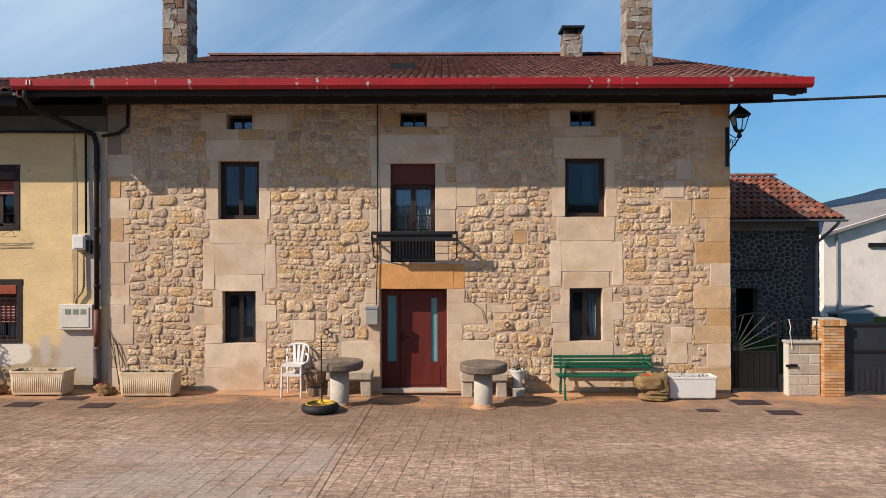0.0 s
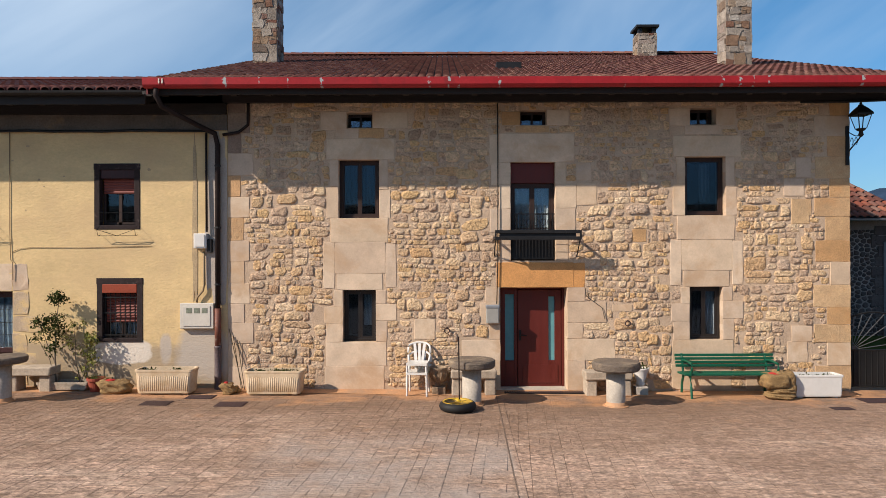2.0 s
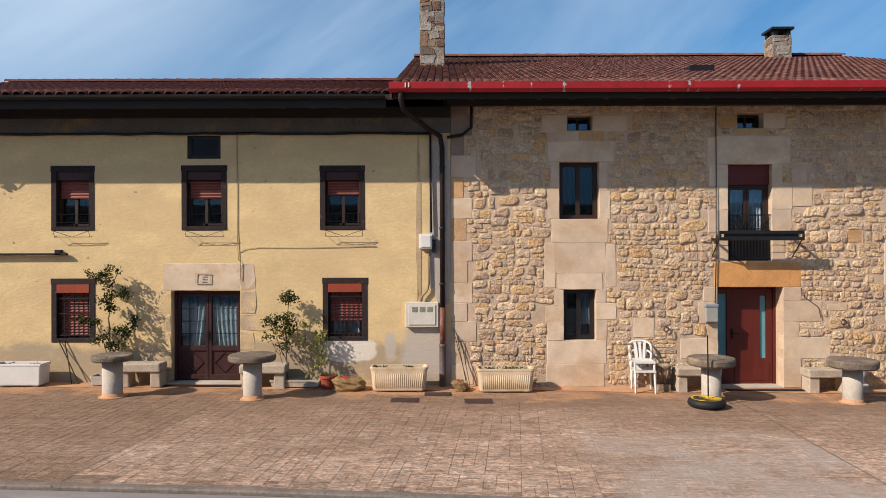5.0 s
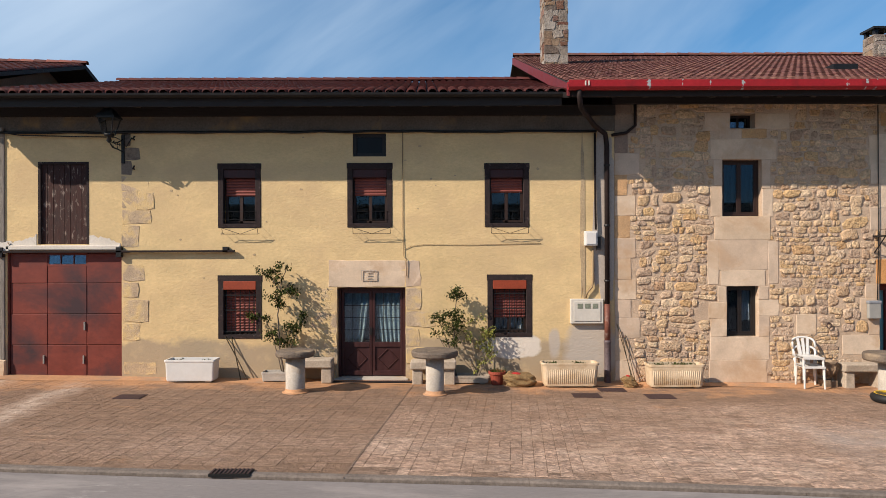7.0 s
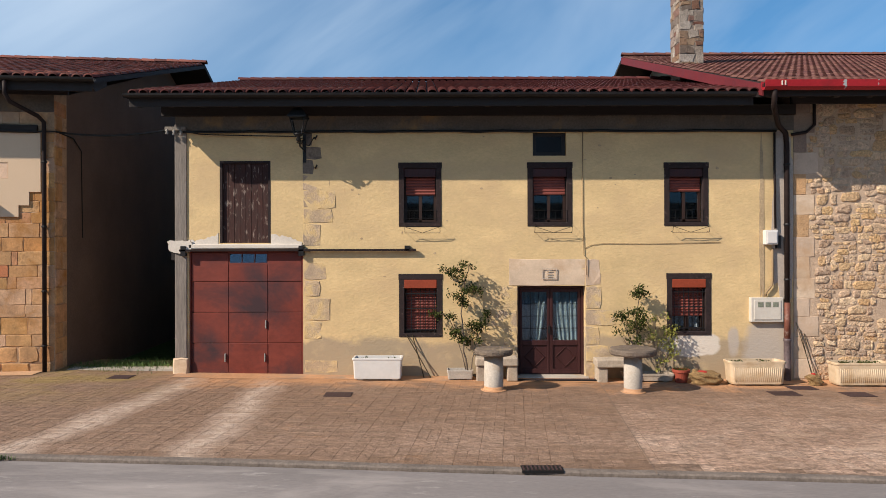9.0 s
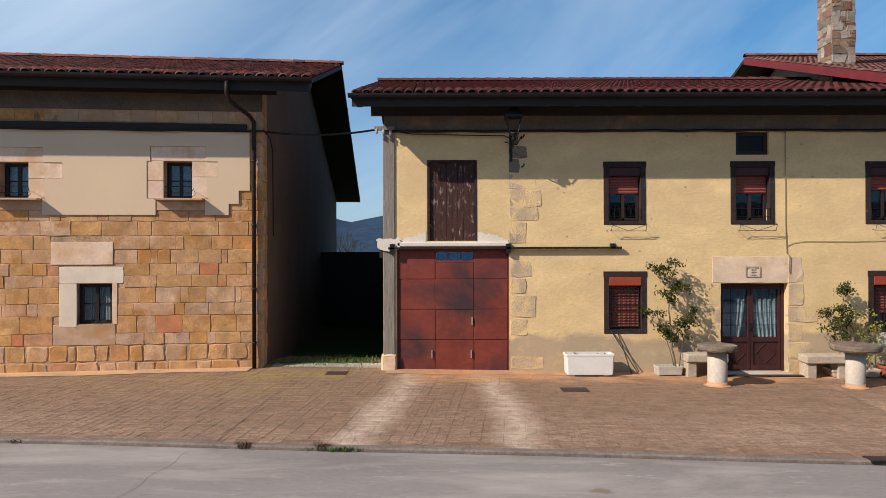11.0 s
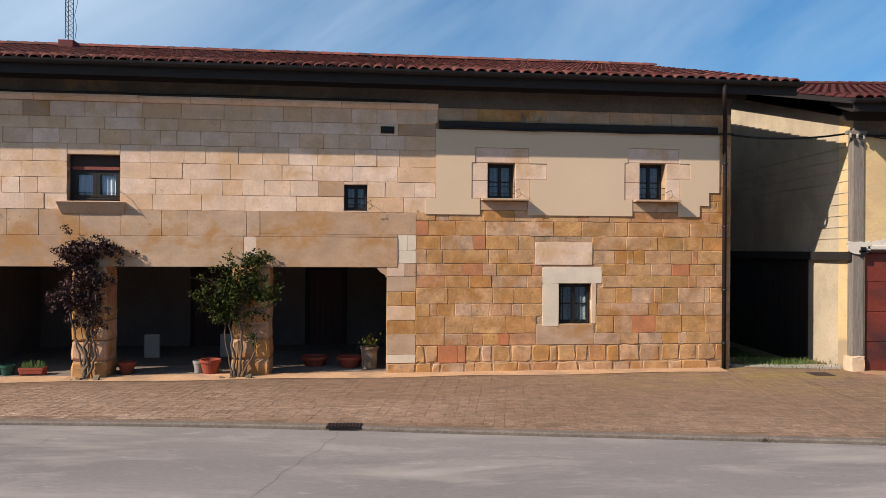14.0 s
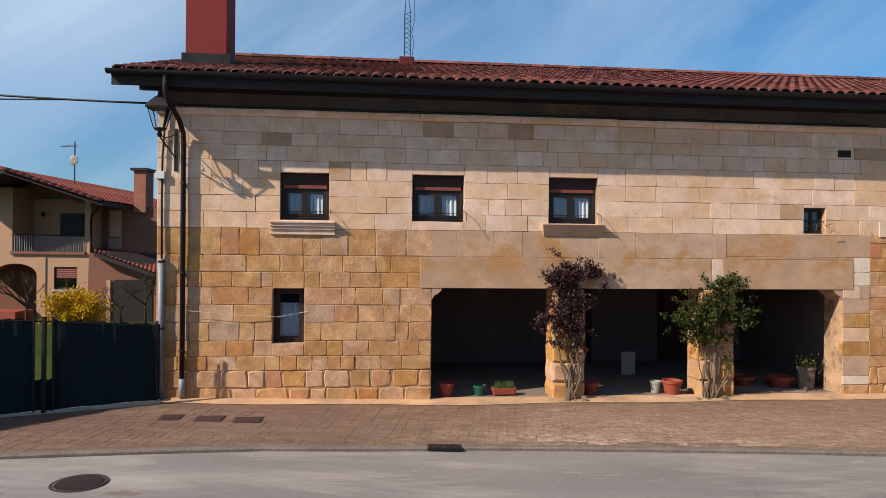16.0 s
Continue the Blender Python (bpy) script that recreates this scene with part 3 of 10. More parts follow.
TILE_E_PAL = [(0.27, 0.075, 0.055), (0.31, 0.092, 0.068), (0.23, 0.064, 0.050), (0.34, 0.11, 0.082)]
TILES = {}
for key, pal in (("A", TILE_A_PAL), ("B", TILE_B_PAL), ("C", TILE_C_PAL), ("D", TILE_D_PAL), ("E", TILE_E_PAL)):
    for by in ("object", "island"):
        TILES[key, by] = mat("clay_tile_" + key.lower() + "_" + by, None, 0.8, vary=0.25, grain=40, blotch=5, bump=0.35, palette=pal, by=by,
                             stain=None if key == "E" else (0.075, 0.05, 0.042), stain_at=(0.56, 0.72), stain_scale=2.0, spec=0.04 if key == "E" else 0.2)
PLASTER_CH = mat("red_chimney_paint", (0.19, 0.011, 0.009), 0.7, vary=0.18, grain=20, blotch=1.2, bump=0.25)
TAN_H = mat("tan_render", (0.44, 0.265, 0.165), 0.9, vary=0.1, grain=20, blotch=0.5, bump=0.2)
BRICKRED_H = mat("red_brick_chimney", (0.29, 0.12, 0.08), 0.9, vary=0.25, grain=14, blotch=2, bump=0.4)
TAN_H2 = mat("rose_render", (0.205, 0.09, 0.062), 0.9, vary=0.1, grain=20, blotch=0.5, bump=0.2)
BARNSTONE = mat("barn_stone", None, 0.95, vary=0.28, grain=18, blotch=4, bump=0.7, palette=[(0.075, 0.058, 0.056), (0.10, 0.08, 0.075), (0.055, 0.046, 0.046), (0.09, 0.065, 0.058)], by="island")
BARNQUOIN = mat("barn_quoin", None, 0.95, vary=0.25, grain=20, blotch=3, bump=0.5, palette=[(0.11, 0.088, 0.082), (0.14, 0.11, 0.10), (0.085, 0.07, 0.068)])
BARNJOINT = mat("barn_joint", (0.29, 0.25, 0.23), 0.95, vary=0.3, grain=20, blotch=1.2, bump=0.5)
SHEDWHITE = mat("weathered_white_render", (0.74, 0.665, 0.615), 0.95, vary=0.14, grain=20, blotch=0.8, bump=0.4, stain=(0.33, 0.27, 0.22), stain_at=(0.54, 0.75), stain_scale=0.5)
SHEETGREY = mat("grey_fibre_cement", (0.22, 0.20, 0.19), 0.9, vary=0.22, grain=10, blotch=1, bump=0.3)
BLUESHEET = mat("blue_grey_sheet", (0.16, 0.21, 0.24), 0.6, vary=0.15, bump=0.1)
FENCE = mat("black_green_fence_cloth", (0.011, 0.021, 0.025), 0.9, vary=0.3, grain=40, blotch=2, bump=0.3, spec=0.08)
# the hills' blue is distance haze put into the base colour
HILL = mat("haze_blue_hill", (0.030, 0.052, 0.090), 1.0, vary=0.25, grain=0.05, blotch=0.012, bump=0, spec=0.0)
CURTAIN = mat("white_curtain", (0.82, 0.83, 0.84), 0.9, vary=0.12, grain=20, bump=0.3, scale=(12, 12, 0.6))
LACE = mat("lace_curtain", (0.42, 0.48, 0.47), 0.9, vary=0.3, grain=70, blotch=20, bump=0.3)
DARKROOM = mat("dark_room", (0.020, 0.018, 0.017), 0.95, vary=0.2, bump=0)
FROST = mat("frosted_glass", (0.12, 0.29, 0.32), 0.6, vary=0.08, grain=10, bump=0, spec=0.15)


def glass_mat(name, tint, rough=0.03, ior=1.8):
    m = bpy.data.materials.new(name)
    m.use_nodes = True
    nt = m.node_tree
    nt.nodes.clear()
    out = nt.nodes.new("ShaderNodeOutputMaterial")
    gl = nd(nt, "ShaderNodeBsdfGlossy", Color=(0.66, 0.80, 1.0, 1), Roughness=rough)
    tr = nd(nt, "ShaderNodeBsdfTransparent", Color=(*tint, 1))
    fr = nd(nt, "ShaderNodeFresnel", IOR=ior)
    mx = nt.nodes.new("ShaderNodeMixShader")
    nt.links.new(fr.outputs[0], mx.inputs[0])
    nt.links.new(tr.outputs[0], mx.inputs[1])
    nt.links.new(gl.outputs[0], mx.inputs[2])
    nt.links.new(mx.outputs[0], out.inputs["Surface"])
    return m


GLASS = glass_mat("window_glass", (0.66, 0.72, 0.75))
DIMGLASS = glass_mat("old_window_glass", (0.80, 0.83, 0.85), rough=0.06, ior=1.38)
MIDGLASS = glass_mat("darker_window_glass", (0.55, 0.60, 0.63), ior=1.5)
LAMPGLASS = glass_mat("lamp_glass", (0.96, 0.97, 0.97), ior=1.12)

# ---------------------------------------------------------------- mesh tools


class Geo:
    """Collects vertices and faces for one mesh."""

    def __init__(self):
        self.v, self.f = [], []

    def add(self, verts, faces):
        n = len(self.v)
        self.v += [tuple(p) for p in verts]
        self.f += [tuple(i + n for i in q) for q in faces]
        return self

    def box(self, x0, x1, y0, y1, z0, z1):
        v = [(x, y, z) for z in (z0, z1) for y in (y0, y1) for x in (x0, x1)]
        return self.add(v, [(0, 2, 3, 1), (4, 5, 7, 6), (0, 1, 5, 4), (2, 6, 7, 3), (0, 4, 6, 2), (1, 3, 7, 5)])

    def slab(self, x0, x1, z0, z1, out, inn, ch=0.012, jit=0.0, rnd=random):
        """A block in a facade: chamfered front face at y = -out, back at y = inn; jit wears its outline."""
        def j():
            return rnd.uniform(-jit, jit)
        cx, cz = (x0 + x1) / 2, (z0 + z1) / 2
        cor = [(x0, z0), (x1, z0), (x1, z1), (x0, z1)]
        a = []
        for i in range(4):
            (px, pz), (qx, qz) = cor[i], cor[(i + 1) % 4]
            n = 1 if jit < 0.002 else 1 + min(2, int(math.hypot(qx - px, qz - pz) / 0.17))
            for k in range(n):
                u = 0 if k == 0 else (k + rnd.uniform(-0.25, 0.25)) / n
                pull = jit * 0.4 if k == 0 else 0.0      # worn corners
                x, z = px + (qx - px) * u, pz + (qz - pz) * u
                a.append((x + (j() if k == 0 or i % 2 else 0) * 0.8 + math.copysign(pull, cx - x), z + (j() if k == 0 or not i % 2 else 0) * 0.8 + math.copysign(pull, cz - z)))
        n = len(a)
        v = [(x, inn, z) for x, z in a] + [(x, -out + ch, z) for x, z in a]
        for x, z in a:
            d = 1.0 + (rnd.uniform(-0.4, 0.6) if jit else 0.0)
            kx, kz = min(1.0, ch * d / max(0.01, abs(x - cx))), min(1.0, ch * d / max(0.01, abs(z - cz)))
            ex, ez = abs(x - cx) / max(1e-6, x1 - cx), abs(z - cz) / max(1e-6, z1 - cz)
            v.append((x + (cx - x) * kx * (ex > 0.8), -out + j() * 0.4, z + (cz - z) * kz * (ez > 0.8)))
        f = [tuple(range(2 * n, 3 * n))]
        for i in range(n):
            k = (i + 1) % n
            f += [(i, k, n + k, n + i), (n + i, n + k, 2 * n + k, 2 * n + i)]
        return self.add(v, f)

    def lathe(self, prof, seg=20, cx=0.0, cy=0.0, close=True):
        n = len(prof)
        v = [(cx + r * math.cos(2 * math.pi * i / seg), cy + r * math.sin(2 * math.pi * i / seg), z) for i in range(seg) for r, z in prof]
        f = [(i * n + k, ((i + 1) % seg) * n + k, ((i + 1) % seg) * n + k + 1, i * n + k + 1) for i in range(seg) for k in range(n - 1)]
        if close:
            f.append(tuple(i * n for i in reversed(range(seg))))
            f.append(tuple(i * n + n - 1 for i in range(seg)))
        return self.add(v, f)

    def tube(self, pts, r, seg=6, taper=1.0):
        pts = [Vector(p) for p in pts]
        rings, n = [], len(pts)
        up = Vector((0.13, 0.31, 0.94))
        for i, p in enumerate(pts):
            d = (pts[min(i + 1, n - 1)] - pts[max(i - 1, 0)])
            d = d.normalized() if d.length > 1e-9 else Vector((0, 0, 1))
            a = d.cross(up)
            if a.length < 0.05:
                a = d.cross(Vector((1, 0, 0)))
            a.normalize()
            b = d.cross(a)
            k = r * (1 + (taper - 1) * i / max(1, n - 1))
            rings += [p + (a * math.cos(t) + b * math.sin(t)) * k for t in (2 * math.pi * s / seg for s in range(seg))]
        f = [(i * seg + s, i * seg + (s + 1) % seg, (i + 1) * seg + (s + 1) % seg, (i + 1) * seg + s) for i in range(n - 1) for s in range(seg)]
        f += [tuple(reversed(range(seg))), tuple((n - 1) * seg + s for s in range(seg))]
        return self.add(rings, f)

    def grid(self, fn, us, ws):
        v = [fn(u, w) for w in ws for u in us]
        n = len(us)
        return self.add(v, [(j * n + i, j * n + i + 1, (j + 1) * n + i + 1, (j + 1) * n + i) for j in range(len(ws) - 1) for i in range(n - 1)])

    def prism(self, poly, y0, y1):
        """Extrudes an outline in x, z between y0 and y1."""
        n = len(poly)
        v = [(x, y0, z) for x, z in poly] + [(x, y1, z) for x, z in poly]
        f = [tuple(range(n)), tuple(reversed(range(n, 2 * n)))] + [(i, n + i, n + (i + 1) % n, (i + 1) % n) for i in range(n)]
        return self.add(v, f)

    def data(self, name, material, smooth=False):
        me = bpy.data.meshes.new(name)
        me.from_pydata(self.v, [], self.f)
        me.update()
        bm = bmesh.new()
        bm.from_mesh(me)
        bmesh.ops.recalc_face_normals(bm, faces=bm.faces)
        bm.to_mesh(me)
        bm.free()
        if smooth:
            me.polygons.foreach_set("use_smooth", [True] * len(me.polygons))
        me.materials.append(material)
        return me


def part(name, geo, material, parent=None, label="", smooth=False, m=None, bevel=0.0):
    """Links one mesh as one object under a thing or a part."""
    ob = new(name, geo.data(name, material, smooth) if isinstance(geo, Geo) else geo)
    if parent:
        ob.parent = parent
    if m is not None:
        ob.matrix_basis = m
    if label:
        ob["label"] = label
    if bevel:
        bv = ob.modifiers.new("bevel", "BEVEL")
        bv.width, bv.segments, bv.limit_method = bevel, 2, "ANGLE"
    return ob


def thing(name, m, label, category, group="", kind=""):
    ob = new(name)
    ob.empty_display_size = 0.2
    ob.matrix_basis = m
    return tagged(ob, label, category, group, kind)


def wall_with_openings(x0, x1, z0, z1, thick, holes, y=0.0):
    """A wall of that thickness, its front at y, with rectangular openings (xa, xb, za, zb) through it."""
    g = Geo()
    xs = sorted({x0, x1, *[h[0] for h in holes], *[h[1] for h in holes]})
    zs = sorted({z0, z1, *[h[2] for h in holes], *[h[3] for h in holes]})

    def solid(i, k):
        if not (0 <= i < len(xs) - 1 and 0 <= k < len(zs) - 1):
            return False
        cx, cz = (xs[i] + xs[i + 1]) / 2, (zs[k] + zs[k + 1]) / 2
        return not any(a < cx < b and c < cz < d for a, b, c, d in holes)

    for i in range(len(xs) - 1):
        for k in range(len(zs) - 1):
            if not solid(i, k):
                continue
            a, b, c, d = xs[i], xs[i + 1], zs[k], zs[k + 1]
            g.add([(a, y, c), (b, y, c), (b, y, d), (a, y, d)], [(0, 1, 2, 3)])
            g.add([(a, y + thick, c), (b, y + thick, c), (b, y + thick, d), (a, y + thick, d)], [(3, 2, 1, 0)])
            for di, dk, p, q in ((-1, 0, (a, c), (a, d)), (1, 0, (b, d), (b, c)), (0, -1, (b, c), (a, c)), (0, 1, (a, d), (b, d))):
                if not solid(i + di, k + dk):
                    g.add([(p[0], y, p[1]), (p[0], y + thick, p[1]), (q[0], y + thick, q[1]), (q[0], y, q[1])], [(0, 1, 2, 3)])
    return g


def rubble(g, x, z, w, h, rnd, out=0.02):
    """One rough stone with a flattish broken face, centred at x, z."""
    n = rnd.choice((7, 8, 9, 10))
    e = rnd.uniform(2.6, 6.0)
    rim, turn = [], rnd.uniform(-0.3, 0.3)
    for i in range(n):
        a = turn + 2 * math.pi * (i + rnd.uniform(-0.34, 0.34)) / n
        c, s = math.cos(a), math.sin(a)
        k = (abs(c) ** e + abs(s) ** e) ** (-1 / e) * rnd.uniform(0.84, 1.04)
        rim.append((x + c * k * w / 2, z + s * k * h / 2))
    o = out * rnd.uniform(0.35, 1.3)
    tx, tz = rnd.uniform(-0.5, 0.5) * o, rnd.uniform(-0.6, 0.6) * o
    v = [(px, 0.012, pz) for px, pz in rim]
    v += [(x + (px - x) * 0.95, -o * rnd.uniform(0.45, 0.8), z + (pz - z) * 0.94) for px, pz in rim]
    v += [(x + (px - x) * 0.78, -o * rnd.uniform(0.85, 1.1) + tx * (px - x) / w - tz * (pz - z) / h, z + (pz - z) * 0.76) for px, pz in rim]
    v.append((x + rnd.uniform(-0.2, 0.2) * w, -o * rnd.uniform(0.8, 1.1), z + rnd.uniform(-0.2, 0.2) * h))
    f = []
    for i in range(n):
        k = (i + 1) % n
        f += [(i, k, n + k, n + i), (n + i, n + k, 2 * n + k, 2 * n + i), (2 * n + i, 2 * n + k, 3 * n)]
    g.add(v, f)


def clip(poly, px, pz, nx, nz):
    """Keeps the part of a polygon on the side of the line through p that n points away from."""
    out = []
    for i, (x, z) in enumerate(poly):
        x2, z2 = poly[(i + 1) % len(poly)]
        a, b = (x - px) * nx + (z - pz) * nz, (x2 - px) * nx + (z2 - pz) * nz
        if a <= 0:
            out.append((x, z))
        if (a < 0 < b) or (b < 0 < a):
            t = a / (a - b)
            out.append((x + (x2 - x) * t, z + (z2 - z) * t))
    return out


def stone_cells(x0, x1, z0, z1, sizes, stretch, avoid, rnd):
    """Irregular close-fitting stone outlines that fill a wall round the rectangles to avoid: (centre x, z, polygon)."""
    pts = np.zeros((0, 2))
    w, h = (x1 - x0) / stretch, z1 - z0
    for rad, tries in sizes:
        for _ in range(tries):
            p = np.array((rnd.uniform(0, w), rnd.uniform(0, h)))
            x, z = x0 + p[0] * stretch, z0 + p[1]
            if any(a - 0.02 < x < b + 0.02 and c - 0.02 < z < d + 0.02 for a, b, c, d in avoid):
                continue
            if len(pts) == 0 or ((pts - p) ** 2).sum(1).min() > rad * rad:
                pts = np.vstack((pts, p))
    out = []
    for i in range(len(pts)):
        d = ((pts - pts[i]) ** 2).sum(1)
        px, pz = pts[i]
        poly = [(px - 0.26, pz - 0.26), (px + 0.26, pz - 0.26), (px + 0.26, pz + 0.26), (px - 0.26, pz + 0.26)]
        for k in np.argsort(d)[1:16]:
            qx, qz = pts[k]
            poly = clip(poly, (px + qx) / 2, (pz + qz) / 2, qx - px, qz - pz)
        cx, cz = x0 + px * stretch, z0 + pz
        poly = [(x0 + a * stretch, z0 + b) for a, b in poly]
        for a, b, c, d in [(x0, x1, z1, z1 + 1), (x0, x1, z0 - 1, z0), (x0 - 1, x0, z0, z1), (x1, x1 + 1, z0, z1)] + list(avoid):
            if min(q[0] for q in poly) > b or max(q[0] for q in poly) < a or min(q[1] for q in poly) > d or max(q[1] for q in poly) < c:
                continue
            gap = max((a - cx, 0), (cx - b, 1), (c - cz, 2), (cz - d, 3))
            poly = clip(poly, *((a, 0, 1, 0), (b, 0, -1, 0), (0, c, 0, 1), (0, d, 0, -1))[gap[1]])
            if len(poly) < 3:
                break
        if len(poly) >= 3:
            out.append((cx, cz, poly))
    return out


def stone_beds(x0, x1, z0, z1, avoid, rnd, heights=(0.08, 0.10, 0.13, 0.16, 0.18, 0.21, 0.25), narrow=0.8, wide=1.9):
    """Outlines of roughly bedded rubble that fill a wall round the rectangles to avoid: wavering beds, stones of mixed size."""
    out = []

    def bend(x, z):
        return z + 0.07 * noise.noise(Vector((x * 0.55, z * 0.7, 3.1))) + 0.025 * noise.noise(Vector((x * 2.3, z * 2.0, 7.7)))

    def emit(a, b, c, d):
        pts = []
        cor = [(a, c), (b, c), (b, d), (a, d)]
        for k in range(4):
            (px, pz), (qx, qz) = cor[k], cor[(k + 1) % 4]
            pts.append((px + rnd.uniform(-0.14, 0.14) * (b - a), pz + rnd.uniform(-0.2, 0.2) * (d - c)))
            n = 2 if k % 2 == 0 and b - a > 0.22 else 1
            for i in range(n):
                t = (i + 1) / (n + 1) + rnd.uniform(-0.12, 0.12)
                pts.append((px + (qx - px) * t + (rnd.uniform(-0.03, 0.03) if k % 2 else 0), pz + (qz - pz) * t + (0 if k % 2 else rnd.uniform(-0.13, 0.13) * (d - c))))
        poly = [(x, bend(x, z)) for x, z in pts]
        cx, cz = sum(p[0] for p in poly) / len(poly), sum(p[1] for p in poly) / len(poly)
        for e, f, g_, h in [(x0, x1, z1, z1 + 1), (x0, x1, z0 - 1, z0), (x0 - 1, x0, z0 - 1, z1 + 1), (x1, x1 + 1, z0 - 1, z1 + 1)] + list(avoid):
            if min(q[0] for q in poly) > f or max(q[0] for q in poly) < e or min(q[1] for q in poly) > h or max(q[1] for q in poly) < g_:
                continue
            if e < cx < f and g_ < cz < h:
                return
            gap = max((e - cx, 0), (cx - f, 1), (g_ - cz, 2), (cz - h, 3))
            poly = clip(poly, *((e, 0, 1, 0), (f, 0, -1, 0), (0, g_, 0, 1), (0, h, 0, -1))[gap[1]])
            if len(poly) < 3:
                return
        out.append((cx, cz, poly))

    x = x0 - 0.2
    while x < x1:                                        # stretches with beds of their own
        xe = x + rnd.uniform(narrow, wide)
        z = z0 - rnd.uniform(0.0, 0.2)
        while z < z1:
            h = rnd.choice(heights)
            p = x + rnd.uniform(-0.1, 0.1)
            while p < xe - 0.05:
                w = max(0.10, h * rnd.choice((0.85, 1.1, 1.4, 1.7, 2.1, 2.7)) * rnd.uniform(0.85, 1.15))
                if xe - p - w < 0.12:
                    w = xe - p + rnd.uniform(-0.08, 0.1)
                r = rnd.random()
                if h > 0.16 and r < 0.32:                # two thin ones in the place of one
                    k = rnd.uniform(0.35, 0.65) * h
                    emit(p, p + w, z, z + k)
                    emit(p, p + w, z + k, z + h)
                elif h > 0.14 and w > 0.3 and r < 0.5:   # a pinning stone beside a larger one
                    emit(p, p + w * 0.7, z, z + h)
                    emit(p + w * 0.72, p + w, z, z + h * 0.5)
                    emit(p + w * 0.72, p + w, z + h * 0.52, z + h)
                else:
                    emit(p, p + w, z, z + h)
                p += w
            z += h
        x = xe
    return out


def field_stone(g, poly, shrink, out, rnd, n=12):
    """A weathered stone bulging out of its mortar bed, on a rounded outline."""
    poly = [(p[0] * (1 - t) + q[0] * t, p[1] * (1 - t) + q[1] * t) for p, q in zip(poly, poly[1:] + poly[:1]) for t in (0.2, 0.8)]
    seg = [math.hypot(q[0] - p[0], q[1] - p[1]) for p, q in zip(poly, poly[1:] + poly[:1])]
    total = sum(seg)
    if total < 0.12:
        return
    cx, cz = sum(p[0] for p in poly) / len(poly), sum(p[1] for p in poly) / len(poly)
    rim, i, run = [], 0, 0.0
    for k in range(n):
        want = total * (k + rnd.uniform(-0.2, 0.2)) / n
        while i < len(seg) - 1 and run + seg[i] < want:
            run += seg[i]
            i += 1
        t = max(0.0, min(1.0, (want - run) / max(1e-6, seg[i])))
        p, q = poly[i], poly[(i + 1) % len(poly)]
        kk = shrink * rnd.uniform(0.93, 1.05)
        rim.append((cx + (p[0] + (q[0] - p[0]) * t - cx) * kk, cz + (p[1] + (q[1] - p[1]) * t - cz) * kk))
    w, h = max(p[0] for p in rim) - min(p[0] for p in rim), max(p[1] for p in rim) - min(p[1] for p in rim)
    tx, tz = rnd.uniform(-0.5, 0.5) * out, rnd.uniform(-0.6, 0.4) * out
    v = []
    for s, d, j in ((1.0, -0.4, 0.0), (0.965, 0.5, 0.16), (0.86, 0.94, 0.24), (0.5, 1.0, 0.34)):
        for x, z in rim:
            kk = s * (1 + rnd.uniform(-0.5, 0.5) * j * 0.4)
            dx, dz_ = (x - cx) * kk, (z - cz) * kk
            v.append((cx + dx, -out * (d + rnd.uniform(-j, j)) + (tx * dx / max(w, 0.01) - tz * dz_ / max(h, 0.01)) * (d > 0.5) * 1.6, cz + dz_))
    v.append((cx + rnd.uniform(-0.12, 0.12) * w, -out * rnd.uniform(0.8, 1.25), cz + rnd.uniform(-0.12, 0.12) * h))
    f = []
    for i in range(n):
        k = (i + 1) % n
        f += [(r * n + i, r * n + k, (r + 1) * n + k, (r + 1) * n + i) for r in range(3)] + [(3 * n + i, 3 * n + k, 4 * n)]
    g.add(v, f)


def ground_z(x):
    return float(np.interp(x, [-60, -45, -41.6, -36.7, -28.5, -21.5, -16.4, -10.7, -6.5, 0, 8, 30], [0.45, 0.40, 0.34, 0.24, 0.25, 0.28, 0.20, 0.12, 0.07, 0.0, -0.04, -0.1]))

# ---------------------------------------------------------------- ground


def kerb_y(x):
    return float(np.interp(x, [-70, -47, -44, -41.8, -39.3, -35.8, -33.3, -31, -28.9, -26.3, -23.5, -20.4, -16.2, -14, -12, -9.4, -6.3, -3, 0, 10, 40],
                           [3.4, 6.6, 7.35, 7.9, 8.45, 8.78, 8.76, 8.70, 8.58, 8.30, 8.06, 7.78, 7.66, 7.52, 7.42, 7.32, 7.1, 6.75, 6.35, 5.0, 1.0]))


WALL_Y = 13.2
C_ANG = math.atan(0.10084)


def wall_c_y(x):
    return 15.4522 + 0.10084 * x


def front_y(x):
    """Where the foot of the facades runs."""
    if x < -41.5:                                        # along the garden fence
        return max(kerb_y(x) + 0.2, 10.87 + (x + 41.42) * 0.582 - 0.25)
    return wall_c_y(x) if x < -21.45 else (WALL_Y + 1.3 if x < -18.95 else WALL_Y)


def far_ground(x, y):
    base = -0.18 + 0.25 * max(0.0, min(1.0, -x / 40.0))
    base -= 1.0 * max(0.0, min(1.0, (y - 14.0) / 12.0)) * max(0.0, min(1.0, (-43.0 - x) / 4.0))
    return (x, y, base)


g = Geo()
us = [-3000, -800, -200, -90, -60, -50, -47, -43, -30, -15, 0, 15, 40, 90, 200, 800, 3000]
ws = [-3000, -800, -200, -60, -30, -10, 5, 14, 20, 26, 35, 60, 100, 200, 800, 3000]
g.grid(far_ground, us, ws)
tagged(part("ground", g, MEADOW), "green meadow and earth around the village", "ground", kind="structure")

